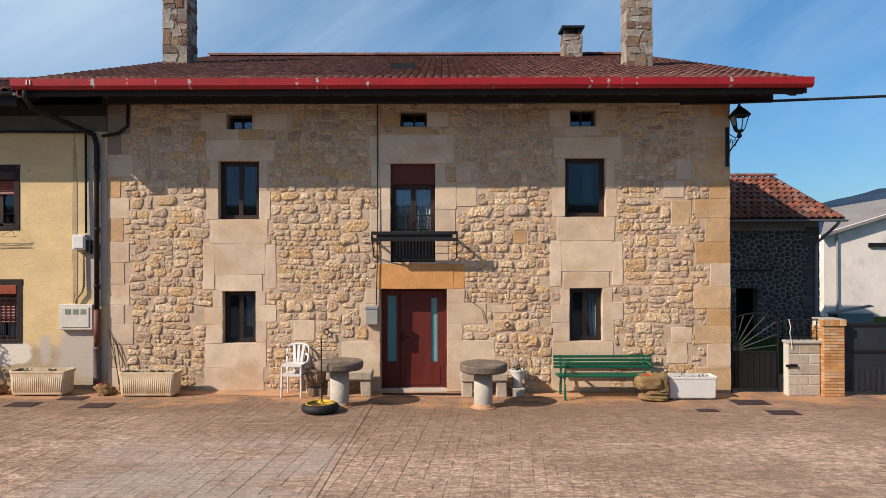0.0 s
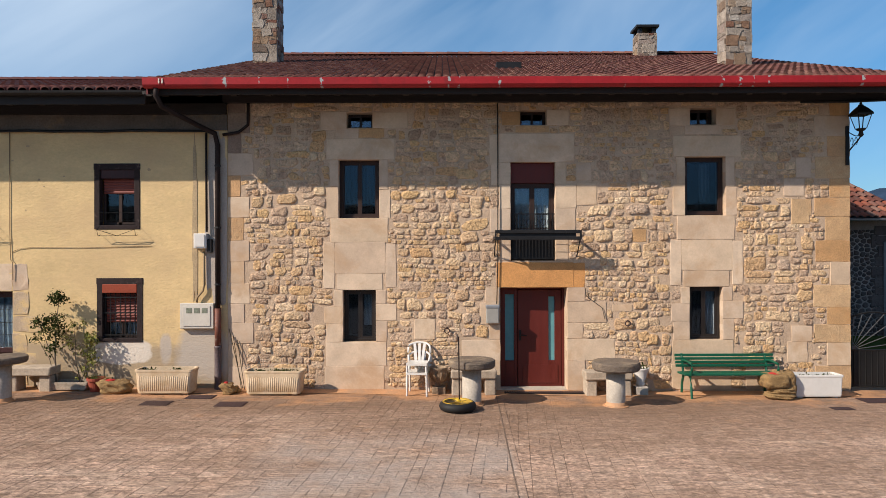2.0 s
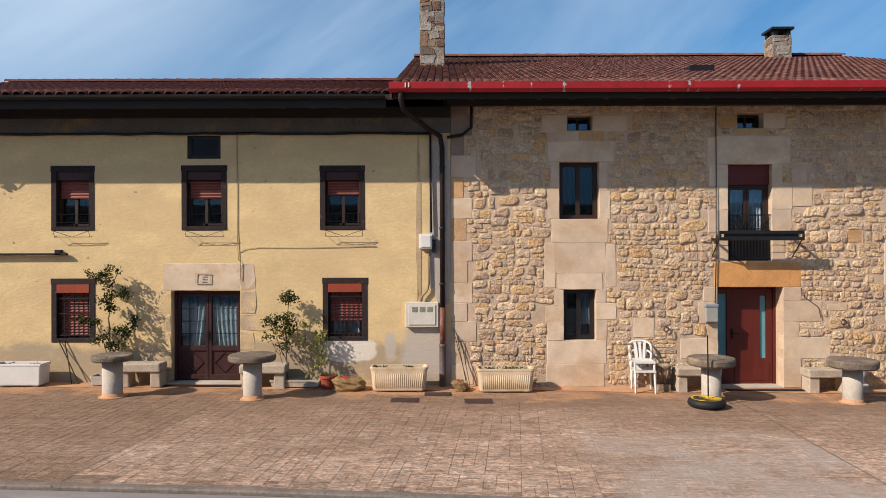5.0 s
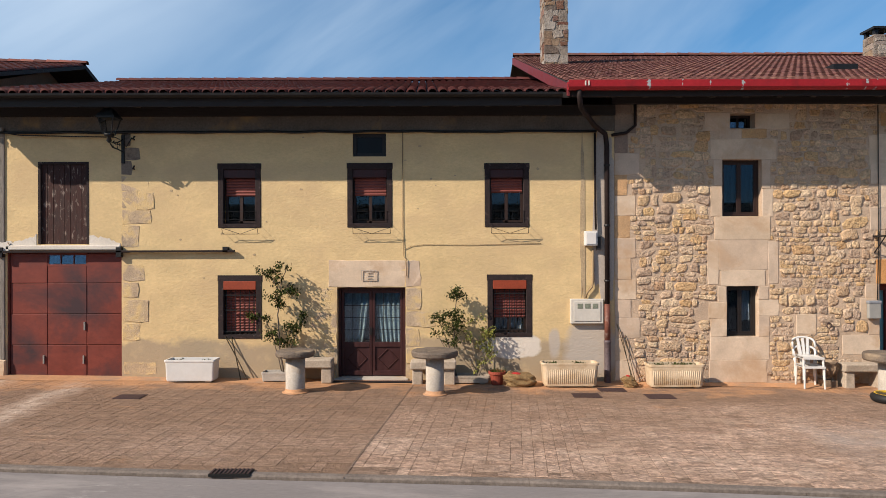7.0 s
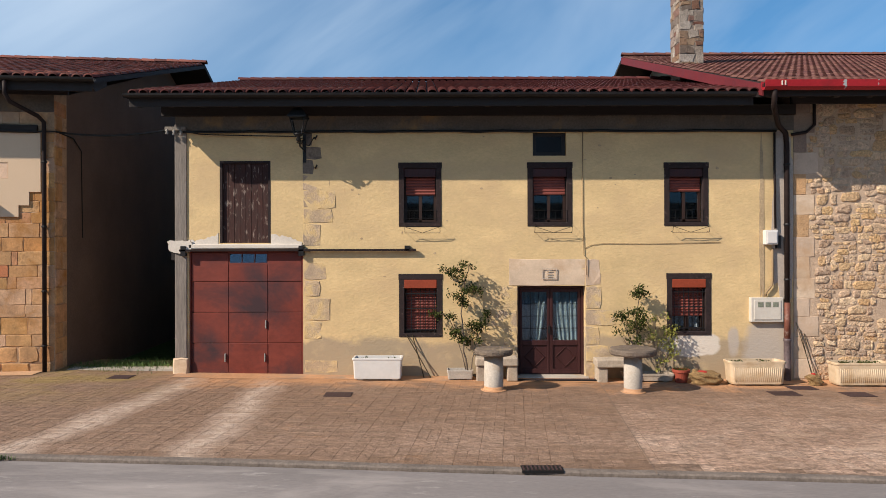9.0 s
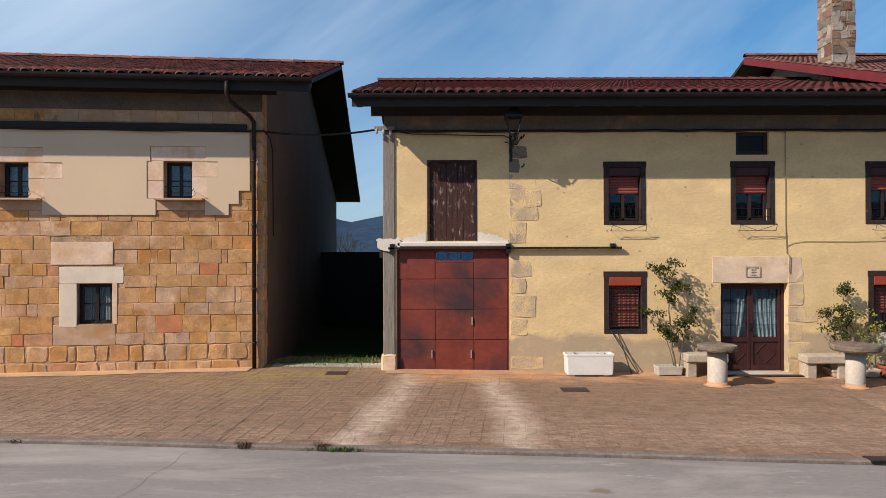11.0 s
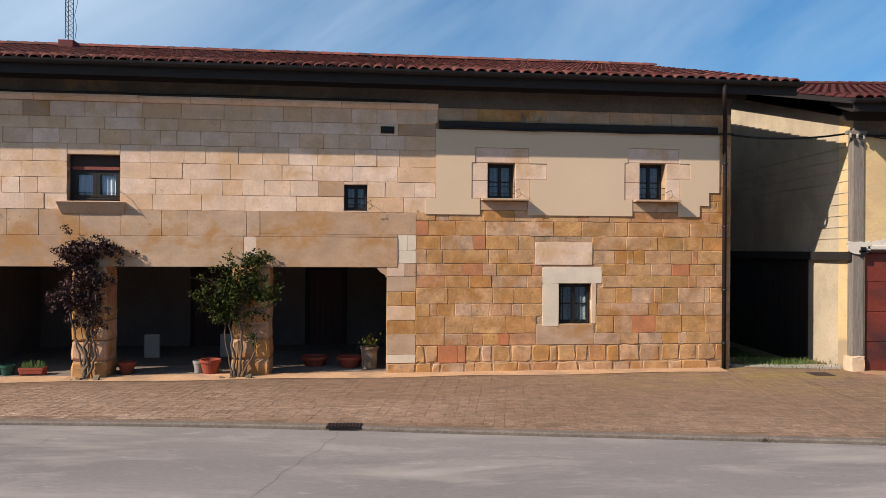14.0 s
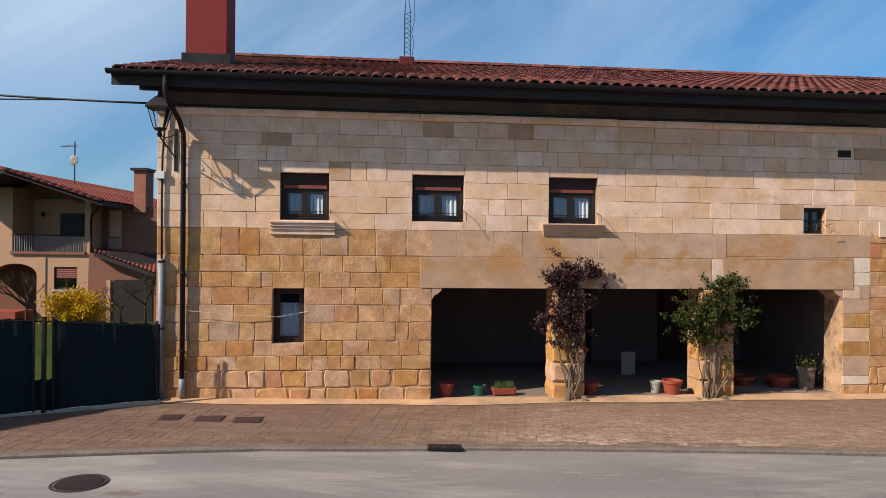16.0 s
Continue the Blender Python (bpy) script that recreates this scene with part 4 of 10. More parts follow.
xs = list(np.arange(-90, 60.01, 1.5))
g = Geo()
g.grid(lambda u, w: (u, kerb_y(u) - 0.03 - w * (kerb_y(u) + 30), ground_z(u) - 0.045 - 0.0 * w), xs, [0, 0.05, 0.1, 0.2, 0.4, 0.7, 1.0])
tagged(part("road", g, ROAD), "smooth grey concrete road with pale scuffs", "road", kind="structure")

g = Geo()
xs = list(np.arange(-70, 32.01, 0.75))
g.grid(lambda u, w: (u, kerb_y(u) + 0.10 + w * ((front_y(u) if u < 5.6 else 15.0) + 0.3 - kerb_y(u) - 0.10), ground_z(u) - 0.0045), xs, [0, 0.25, 0.5, 0.75, 1.0])
pavement = tagged(part("pavement", g, PAVE_JOINT), "stained reddish-brown stamped concrete forecourt", "pavement", kind="structure")

kerb = Geo()
kx = list(np.arange(-60, 20.01, 1.0))
for a, b in zip(kx[:-1], kx[1:]):
    za, zb, ya, yb = ground_z(a), ground_z(b), kerb_y(a), kerb_y(b)
    e = 0.0015
    kerb.add([(a + e, ya - 0.02, za - 0.2), (b - e, yb - 0.02, zb - 0.2), (b - e, yb - 0.02, zb - 0.012), (a + e, ya - 0.02, za - 0.012),
              (a + e, ya, za + 0.006), (b - e, yb, zb + 0.006), (b - e, yb + 0.1, zb + 0.006), (a + e, ya + 0.1, za + 0.006), (a + e, ya + 0.1, za - 0.2), (b - e, yb + 0.1, zb - 0.2)],
             [(0, 1, 2, 3), (3, 2, 5, 4), (4, 5, 6, 7), (7, 6, 9, 8)])
tagged(part("kerb", kerb, KERB), "low worn concrete kerb along the road", "kerb", kind="structure")

# the cast strip along the foot of the walls
for x0, x1, lab in ((-41.45, -21.5, "orange-brown concrete strip along the stone house"), (-18.9, 5.6, "orange-brown concrete strip along the houses")):
    g = Geo()
    g.grid(lambda u, w: (u, front_y(u) - w * (0.42 + 0.05 * math.sin(u * 1.7)), ground_z(u) + 0.012 - 0.008 * w), list(np.arange(x0, x1 + 0.01, 0.33)), [-0.3, 0.0, 0.5, 1.0])
    tagged(part("trim", g, PAVE_EDGE if x1 > 0 else PAVE_EDGE_C), lab, "strip", kind="structure")

# ---------------------------------------------------------------- roofs


def tile_mesh(w, length, material, name="tile"):
    g = Geo()
    n = 6
    for k, (yy, s, lift) in enumerate(((0.0, 1.0, 0.016), (length * 1.12, 0.84, 0.0))):
        g.v += [(w * 0.46 * s * math.cos(math.pi * i / (n - 1)), yy, lift + w * 0.34 * s * math.sin(math.pi * i / (n - 1))) for i in range(n)]
    g.v += [(w * 0.37 * math.cos(math.pi * i / (n - 1)), 0.0, 0.006 + w * 0.265 * math.sin(math.pi * i / (n - 1))) for i in range(n)]
    g.f += [(i, i + 1, n + i + 1, n + i) for i in range(n - 1)] + [(2 * n + i, 2 * n + i + 1, i + 1, i) for i in range(n - 1)]
    return g


def roof_slope(parent, key, x0, x1, ye, ze, yr, zr, w, length, singles, rnd, shear=0.0):
    """A tiled slope from the eave (ye, ze) to the ridge (yr, zr); the lowest courses are tiles of their own."""
    run, rise = yr - ye, zr - ze
    ln = math.hypot(run, rise)
    sy, sz = run / ln, rise / ln
    rows, cols = int(ln / length), int((x1 - x0) / w)
    w = (x1 - x0) / cols
    proto = tile_mesh(w, length, TILES[key, "object"])
    me = proto.data("tile", TILES[key, "object"], True)
    joined = Geo()
    slope = math.atan2(rise, abs(run))
    flip = run < 0
    for r in range(rows):
        s = r * ln / rows
        for c in range(cols):
            x = x0 + (c + 0.5) * w + shear * s
            m = Matrix.Translation((x, ye + sy * s, ze + sz * s + rnd.uniform(-0.004, 0.006))) @ Euler((slope, 0, math.pi if flip else 0), "XYZ").to_matrix().to_4x4()
            if flip:
                m = Matrix.Translation((x, ye + sy * s, ze + sz * s)) @ Matrix.Rotation(math.pi, 4, "Z") @ Matrix.Rotation(slope, 4, "X")
            m = m @ Matrix.Rotation(rnd.uniform(-0.025, 0.025), 4, "Z")
            if r < singles:
                ob = new("tile", me)
                ob.parent, ob.matrix_basis = parent, m
            else:
                joined.add([m @ Vector(p) for p in proto.v], proto.f)
    tagged(part("tiles", joined, TILES[key, "island"], parent, smooth=False), kind="stuff")


def ridge_tiles(parent, key, x0, x1, y, z, shear=0.0):
    me = tile_mesh(0.30, 0.38, TILES[key, "object"]).data("ridge_tile", TILES[key, "object"], True)
    n = int((x1 - x0) / 0.36)
    for i in range(n):
        ob = new("ridge_tile", me)
        ob.parent = parent
        ob.matrix_basis = Matrix.Translation((x0 + (i + 0.0) * (x1 - x0) / n, y, z)) @ Matrix.Rotation(-math.pi / 2, 4, "Z") @ Matrix.Rotation(0.03, 4, "X")


def roof(parent, key, x0, x1, ye, ze, yr, zr, yb, zb, w=0.2, length=0.33, singles=4, seed=1, soffit=None, label="", shear=0.0):
    """Two slopes over boards: front eave (ye, ze), ridge (yr, zr), back eave (yb, zb)."""
    rnd = random.Random(seed)
    g = Geo()
    t = 0.10
    poly = [(ye, ze), (yr, zr), (yb, zb), (yb, zb - t), (yr, zr - t), (ye, ze - t)]
    g.add([(x0 + shear * (y - ye) if k == 0 else x1 + shear * (y - ye), y, z) for k in (0, 1) for y, z in poly],
          [(0, 1, 7, 6), (1, 2, 8, 7), (2, 3, 9, 8), (3, 4, 10, 9), (4, 5, 11, 10), (5, 0, 6, 11), (0, 5, 4, 1), (1, 4, 3, 2), (6, 7, 10, 11), (7, 8, 9, 10)])
    rf = part("roof", g, soffit or WOOD_DARK, parent, label)
    roof_slope(rf, key, x0, x1, ye, ze + 0.004, yr, zr + 0.004, w, length, singles, rnd, shear * 0.94)
    roof_slope(rf, key, x0 + shear * (yb - ye), x1 + shear * (yb - ye), yb, zb + 0.004, yr, zr + 0.004, w, length * 1.3, 0, rnd, -shear * 0.94)
    ridge_tiles(rf, key, x0 + shear * (yr - ye), x1 + shear * (yr - ye), yr, zr + 0.05)
    return rf


def gutter(parent, x0, x1, y, z, r, material, label, tall=1.0):
    g = Geo()
    n = 7
    prof = [(y - r * math.cos(math.pi * i / (n - 1)), z - r * tall * math.sin(math.pi * i / (n - 1)) ** (1 / tall)) for i in range(n)]
    inner = [(y - r * 0.86 * math.cos(math.pi * i / (n - 1)), z - r * 0.86 * tall * math.sin(math.pi * i / (n - 1)) ** (1 / tall)) for i in range(n)][::-1]
    ring = prof + inner
    k = len(ring)
    g.add([(x, a, b) for x in (x0, x1) for a, b in ring], [(i, (i + 1) % k, k + (i + 1) % k, k + i) for i in range(k)] + [tuple(range(k)), tuple(reversed(range(k, 2 * k)))])
    return part("gutter", g, material, parent, label)


def rafters(parent, x0, x1, step, y0, z0, y1, z1, w=0.10, h=0.13, tail=True):
    """Rafter tails under the eave, each a part of its own."""
    n = int((x1 - x0) / step)
    g = Geo()
    g.add([(-w / 2, y0, z0), (w / 2, y0, z0), (w / 2, y0, z0 - h * 0.55), (-w / 2, y0, z0 - h * 0.55), (-w / 2, y0 + 0.15, z0 - h), (w / 2, y0 + 0.15, z0 - h),
           (-w / 2, y1, z1), (w / 2, y1, z1), (w / 2, y1, z1 - h), (-w / 2, y1, z1 - h)],
          [(0, 1, 2, 3), (3, 2, 5, 4), (4, 5, 8, 9), (0, 6, 7, 1), (6, 9, 8, 7), (0, 3, 4), (0, 4, 9, 6), (1, 5, 2), (1, 7, 8, 5)])
    me = g.data("rafter", WOOD_DARK)
    for i in range(n + 1):
        ob = new("rafter", me)
        ob.parent, ob.matrix_basis = parent, Matrix.Translation((x0 + (x1 - x0) * i / n, 0, 0))


def gable_wall(x, thick, y0, y1, z0, ze, yr, zr, ze2, skew=0.0):
    """An end wall in the plane x, from y0 to y1, rising to the ridge."""
    poly = [(y0, z0), (y1, z0), (y1, ze2), (yr, zr), (y0, ze)]
    n = len(poly)
    g = Geo()
    g.add([(x + skew * (y - y0), y, z) for y, z in poly] + [(x + thick + skew * (y - y0), y, z) for y, z in poly],
          [tuple(range(n)), tuple(reversed(range(n, 2 * n)))] + [(i, n + i, n + (i + 1) % n, (i + 1) % n) for i in range(n)])
    return g


# ---------------------------------------------------------------- windows


def pane(parent, x0, x1, z0, z1, y, material=None):
    g = Geo()
    g.box(x0, x1, y, y + 0.006, z0, z1)
    ob = part("pane", g, material or GLASS, parent)
    ob.visible_shadow = False
    return ob


def room_box(parent, x0, x1, z0, z1, y, depth=0.9, material=None):
    g = Geo()
    a, b, c, d, e, f = x0 - 0.02, x1 + 0.02, y, y + depth, z0 - 0.02, z1 + 0.02
    g.add([(a, c, e), (b, c, e), (b, c, f), (a, c, f), (a, d, e), (b, d, e), (b, d, f), (a, d, f)], [(4, 5, 6, 7), (0, 1, 5, 4), (2, 3, 7, 6), (0, 4, 7, 3), (1, 2, 6, 5)])
    return part("room_lining", g, material or DARKROOM, parent)


def drape(parent, x0, x1, z0, z1, y, material, amp=0.018, waves=5, taper=0.0):
    """A curtain hanging in folds; taper draws its foot together towards x0 (positive) or x1 (negative)."""
    g = Geo()
    us = [i / 40 for i in range(41)]

    def fn(u, w):
        lo, hi = x0, x1
        if taper > 0:
            hi = x1 - taper * (1 - w) ** 1.5 * (x1 - x0)
        elif taper < 0:
            lo = x0 - taper * (1 - w) ** 1.5 * (x1 - x0)
        return (lo + (hi - lo) * u, y + amp * math.sin(u * waves * 2 * math.pi + 0.7 * math.sin(3 * w)), z0 + (z1 - z0) * w)
    g.grid(fn, us, [0, 0.2, 0.4, 0.6, 0.8, 1.0])
    return part("curtain", g, material, parent, smooth=True)


def casement(parent, x0, x1, z0, z1, y=0.16, material=None, fr=0.055, mull=0.085, cross=None, leaves=2, label="", glass=None):
    """A frame with glazed leaves, set y deep in the reveal. Returns it."""
    g = Geo()
    g.box(x0, x0 + fr, y, y + 0.07, z0, z1)
    g.box(x1 - fr, x1, y, y + 0.07, z0, z1)
    g.box(x0 + fr, x1 - fr, y, y + 0.07, z0, z0 + fr)
    g.box(x0 + fr, x1 - fr, y, y + 0.07, z1 - fr, z1)
    w = part("window", g, material or FRAME_DARK, parent, label, bevel=0.006)
    xs = [x0 + fr + (x1 - x0 - 2 * fr) * i / leaves for i in range(leaves + 1)]
    for i in range(leaves):
        a, b = xs[i] + 0.002, xs[i + 1] - 0.002
        s = mull / 2
        h = Geo()
        yy = y + 0.012
        h.box(a, a + s, yy, yy + 0.05, z0 + fr, z1 - fr)
        h.box(b - s, b, yy, yy + 0.05, z0 + fr, z1 - fr)
        h.box(a + s, b - s, yy, yy + 0.05, z0 + fr, z0 + fr + s)
        h.box(a + s, b - s, yy, yy + 0.05, z1 - fr - s, z1 - fr)
        for c in cross or ():
            zc = z0 + (z1 - z0) * c
            h.box(a + s, b - s, yy + 0.01, yy + 0.035, zc - 0.012, zc + 0.012)
        part("sash", h, material or FRAME_DARK, w)
        pane(w, a + s, b - s, z0 + fr + s, z1 - fr - s, yy + 0.02, glass)
    return w


def slats(parent, x0, x1, z0, z1, y, material, pitch=0.055, name="slat"):
    n = max(2, int((z1 - z0) / pitch))
    g = Geo()
    h = (z1 - z0) / n
    g.add([(x0, y, 0.0), (x1, y, 0.0), (x1, y - 0.014, h * 0.45), (x0, y - 0.014, h * 0.45), (x1, y, h * 0.93), (x0, y, h * 0.93)], [(0, 1, 2, 3), (3, 2, 4, 5)])
    me = g.data(name, material)
    for i in range(n):
        ob = new(name, me)
        ob.parent, ob.matrix_basis = parent, Matrix.Translation((0, 0, z0 + i * h))


def courses(x0, x1, zs, rnd, lo, hi, holes, mix=(0.65, 1.35)):
    """Rectangles of a coursed wall between the heights zs, kept out of the holes (xa, xb, za, zb)."""
    out = []
    for a, b in zip(zs[:-1], zs[1:]):
        cuts = sorted((h[0], h[1]) for h in holes if h[2] < b - 0.02 and h[3] > a + 0.02)
        segs, x = [], x0
        for ca, cb in cuts:
            if ca > x + 0.05:
                segs.append((x, min(ca, x1)))
            x = max(x, cb)
        if x < x1 - 0.05:
            segs.append((x, x1))
        for s, e in segs:
            n = max(1, round((e - s) / rnd.uniform(lo, hi)))
            ws = [rnd.uniform(*mix) for _ in range(n)]
            k, p = (e - s) / sum(ws), s
            for wv in ws:
                out.append((p, p + wv * k, a, b))
                p += wv * k
    return out

# ================================================================ house of rubble stone
HA = thing("stone_house", Matrix.Translation((0, WALL_Y, 0)), "rubble-stone house with dressed surrounds, red gutter and tiled roof", "house")
A0, A1, ATOP = -6.53, 5.58, 5.86
A_DOOR = (-1.23, 0.07, -0.2, 2.02)
A_WIN = {"upper_l": (-4.37, -3.58, 3.38, 4.52), "upper_r": (2.38, 3.17, 3.41, 4.56), "ground_l": (-4.29, -3.65, 0.97, 1.98), "ground_r": (2.46, 3.10, 0.99, 2.02),
         "balcony": (-1.02, -0.15, 2.54, 4.46), "vent_l": (-4.21, -3.71, 5.14, 5.44), "vent_m": (-0.83, -0.31, 5.18, 5.48), "vent_r": (2.48, 2.99, 5.18, 5.51)}
wallA = part("wall", wall_with_openings(A0, A1, -0.3, ATOP, 0.5, [A_DOOR, *A_WIN.values()]), MORTAR, HA, "rough lime-mortar wall of tan rubble stones")
g = Geo()
g.box(A0, A0 + 0.5, 0.5, 17.0, -0.3, ATOP)
g.box(A0 + 0.5, A1 - 0.5, 16.5, 17.0, -0.3, ATOP)
part("back_wall", g, MORTAR, HA)
part("gable_wall", gable_wall(A1 - 0.5, 0.5, 0.5, 17.0, -0.3, ATOP + 0.1, 8.9, 8.78, 5.9), SIDEREND, HA)
part("gable_wall", gable_wall(A0, 0.5, 0.5, 17.0, 5.0, ATOP + 0.1, 8.9, 8.78, 5.9), SIDEREND, HA)

# dressed stones: x0, x1, z0, z1, stone ("d" grey-beige, "o" ochre), how proud
A_STONES = []


def put(kind, *rects):
    for r in rects:
        A_STONES.append((kind, *r))


def window_column(x0, x1, zb, zt, gx0, gx1, gb, gt, foot):
    """Dressed surround of an upper window and the ground-floor window under it."""
    put("d", (x0 - 0.23, x1 + 0.30, zt, zt + 0.41))
    put("d", (x0 - 0.17, x0, zb + 0.62, zt), (x0 - 0.24, x0, zb, zb + 0.62), (x1, x1 + 0.17, zb + 0.55, zt), (x1, x1 + 0.22, zb, zb + 0.55))
    put("d", (x0 - 0.16, x1 + 0.17, zb - 0.47, zb), (x0 - 0.08, x1 + 0.12, gt + 0.32, zb - 0.47), (x0 - 0.30, x0 - 0.08, gt + 0.03, zb - 0.47))
    put("d", (x0 - 0.04, x1 + 0.06, gt, gt + 0.32), (x1 + 0.12, x1 + 0.33, gt + 0.05, zb - 0.5))
    put("d", (gx0 - 0.36, gx0, gb + 0.36, gt - 0.32), (gx0 - 0.18, gx0, gt - 0.32, gt), (gx0 - 0.33, gx0, gb, gb + 0.36))
    put("d", (gx1, gx1 + 0.20, gt - 0.27, gt), (gx1, gx1 + 0.40, gb + 0.41, gt - 0.27), (gx1, gx1 + 0.22, gb, gb + 0.41))
    put("d", (gx0 - 0.34, gx1 + 0.21, gb - 0.47, gb), (gx0 - 0.36, gx1 + 0.16, foot, gb - 0.47))


window_column(-4.37, -3.58, 3.38, 4.52, -4.29, -3.65, 0.97, 1.98, 0.05)
window_column(2.38, 3.17, 3.41, 4.56, 2.46, 3.10, 0.99, 2.02, 0.02)
# little attic openings
put("d", (-4.72, -4.21, 5.10, 5.46), (-3.71, -3.02, 5.13, 5.45), (-4.42, -3.98, 4.93, 5.13))
put("o", (-3.98, -3.48, 4.95, 5.13))
put("o", (-1.19, -0.83, 5.18, 5.45), (-0.92, -0.26, 5.04, 5.17))
put("d", (-0.31, 0.12, 5.18, 5.48), (2.08, 2.48, 5.16, 5.50), (2.99, 3.37, 5.17, 5.50), (2.38, 3.09, 4.99, 5.17))
# balcony door
put("d", (-1.25, 0.22, 4.46, 5.02), (-1.43, -1.25, 4.40, 5.00), (-1.40, -1.02, 4.02, 4.46), (-1.24, -1.02, 3.55, 4.02), (-1.42, -1.02, 3.10, 3.55), (-1.22, -1.02, 2.54, 3.10))
put("d", (-0.15, 0.06, 4.02, 4.46), (-0.15, 0.26, 3.56, 4.02), (-0.15, 0.24, 3.10, 3.56), (-0.15, 0.10, 2.54, 3.10), (0.26, 0.66, 3.62, 4.05), (0.26, 0.55, 4.10, 4.45))
put("r", (-1.30, 0.20, 2.02, 2.51), (0.20, 0.42, 2.02, 2.50))
# door jambs
put("d", (-1.52, -1.23, 1.73, 2.02), (-1.62, -1.23, 1.30, 1.73), (-1.45, -1.23, 1.00, 1.30), (-1.98, -1.23, 0.60, 1.00), (-1.58, -1.23, 0.02, 0.60))
put("d", (0.07, 0.42, 1.74, 2.02), (0.07, 0.84, 1.33, 1.74), (0.07, 0.38, 1.02, 1.33), (0.07, 1.00, 0.60, 1.02), (0.07, 0.42, 0.02, 0.60))
# corner stones
qz = [0.02, 0.48, 0.93, 1.28, 1.62, 2.05, 2.50, 2.92, 3.38, 3.75, 4.12, 4.55, 4.95, 5.35, 5.72]
qr = random.Random(5)
for i, (a, b) in enumerate(zip(qz[:-1], qz[1:])):
    put("d" if i in (1, 5, 12) else "o", (A1 - (0.38 if i % 2 else 0.62) - qr.uniform(0, 0.1), A1 + 0.012, a, b))
    if i in (2, 8, 10):
        put("o" if i == 8 else "d", (A1 - 1.0 - qr.uniform(0, 0.15), A1 - 0.74, a + 0.02, b - 0.02))
qz = [0.1, 0.5, 0.95, 1.35, 1.72, 2.12, 2.55, 2.95, 3.40, 3.80, 4.22, 4.65, 5.05, 5.45, 5.72]
for i, (a, b) in enumerate(zip(qz[:-1], qz[1:])):
    # the top stones carry the eave's shade as a darker colour
    put("s" if i > 10 else "o" if i in (7, 9) else "d", (A0, A0 + (0.30 if i % 2 else 0.46) + qr.uniform(-0.05, 0.05), a, b))
put("o", (4.45, 4.80, 3.24, 3.60), (1.35, 1.62, 2.9, 3.15))
put("d", (4.3, 4.7, 3.78, 4.12), (4.35, 4.75, 0.55, 0.95), (3.55, 4.15, 0.03, 0.5), (0.95, 1.35, 1.55, 1.68), (-2.9, -2.5, 1.02, 1.42))
rs = random.Random(11)
for kind, x0, x1, z0, z1 in A_STONES:
    gg = Geo()
    e = 0.001
    gg.slab(x0 + e, x1 - e, z0 + e, z1 - e, 0.009 + rs.uniform(-0.002, 0.002), 0.22, ch=0.005, jit=0.007, rnd=rs)
    part("dressed_stone", gg, {"o": OCHRE_BLOCK, "r": ORANGE_LINTEL, "s": EAVE_SHADED}.get(kind, DRESSED), wallA)

# rubble between them
excl = [(x0, x1, z0, z1) for _, x0, x1, z0, z1 in A_STONES] + [A_DOOR, *A_WIN.values()]
rs = random.Random(21)
outlines = stone_beds(A0 + 0.02, A1 - 0.02, 0.0, 5.72, excl, rs)
RUBBLE_O = mat("rubble_stone_single", None, 0.92, vary=0.24, grain=24, blotch=12, bump=1.0, bump_dist=0.042, by="object", palette=RUBBLE_PAL)
near = set(sorted(range(len(outlines)), key=lambda i: (abs(outlines[i][1] - 1.3) > 0.75, outlines[i][0]))[:300])
joined = Geo()
for i, (cx, cz, poly) in enumerate(outlines):
    size = min(1.0, (max(q[1] for q in poly) - min(q[1] for q in poly)) / 0.24)
    gg = Geo() if i in near else joined
    field_stone(gg, poly, rs.triangular(0.68, 1.02, 0.95), (0.006 + 0.012 * size) * rs.uniform(0.35, 1.5), rs)
    if i in near and gg.v:
        part("rubble_stone", gg, RUBBLE_O, wallA, smooth=True)
tagged(part("rubble_infill", joined, RUBBLE, wallA, smooth=True), kind="stuff")

# roof, gutter, eave
roofA = roof(HA, "A", -7.62, 6.50, -1.06, 5.80, 8.9, 9.08, 18.3, 6.0, w=0.155, length=0.30, singles=3, seed=3, label="weathered brown-red clay tile roof")
gutter(HA, -7.66, 6.58, -1.13, 5.82, 0.095, RED_GUTTER, "red-painted gutter with peeling grey spots", 1.85)
for x in (-7.37, -7.31):
    part("paint_mark", Geo().box(x, x + 0.022, -1.232, -1.222, 5.715, 5.80), WHITEREND, HA, "white paint mark on the gutter's end")
g = Geo()
g.box(-7.6, 6.48, -1.03, -0.99, 5.56, 5.78)
part("fascia", g, WOOD_DARK, HA)
g = Geo()
g.box(-6.6, 6.4, -0.10, 0.0, 5.62, 5.80)
part("wall_plate", g, WOOD_DARK, HA, bevel=0.01)
rafters(HA, -7.4, 6.4, 0.62, -0.98, 5.70, 0.1, 6.06)
for x in (-7.65, 6.50):
    g = Geo()
    g.add([(x, -1.06, 5.78), (x, 8.9, 9.09), (x, 8.9, 8.87), (x, -1.06, 5.56), (x + 0.03, -1.06, 5.78), (x + 0.03, 8.9, 9.09), (x + 0.03, 8.9, 8.87), (x + 0.03, -1.06, 5.56)],
          [(0, 1, 2, 3), (7, 6, 5, 4), (0, 4, 5, 1), (3, 2, 6, 7), (0, 3, 7, 4), (1, 5, 6, 2)])
    part("bargeboard", g, RED_WOOD, HA, "dark red-painted bargeboard")


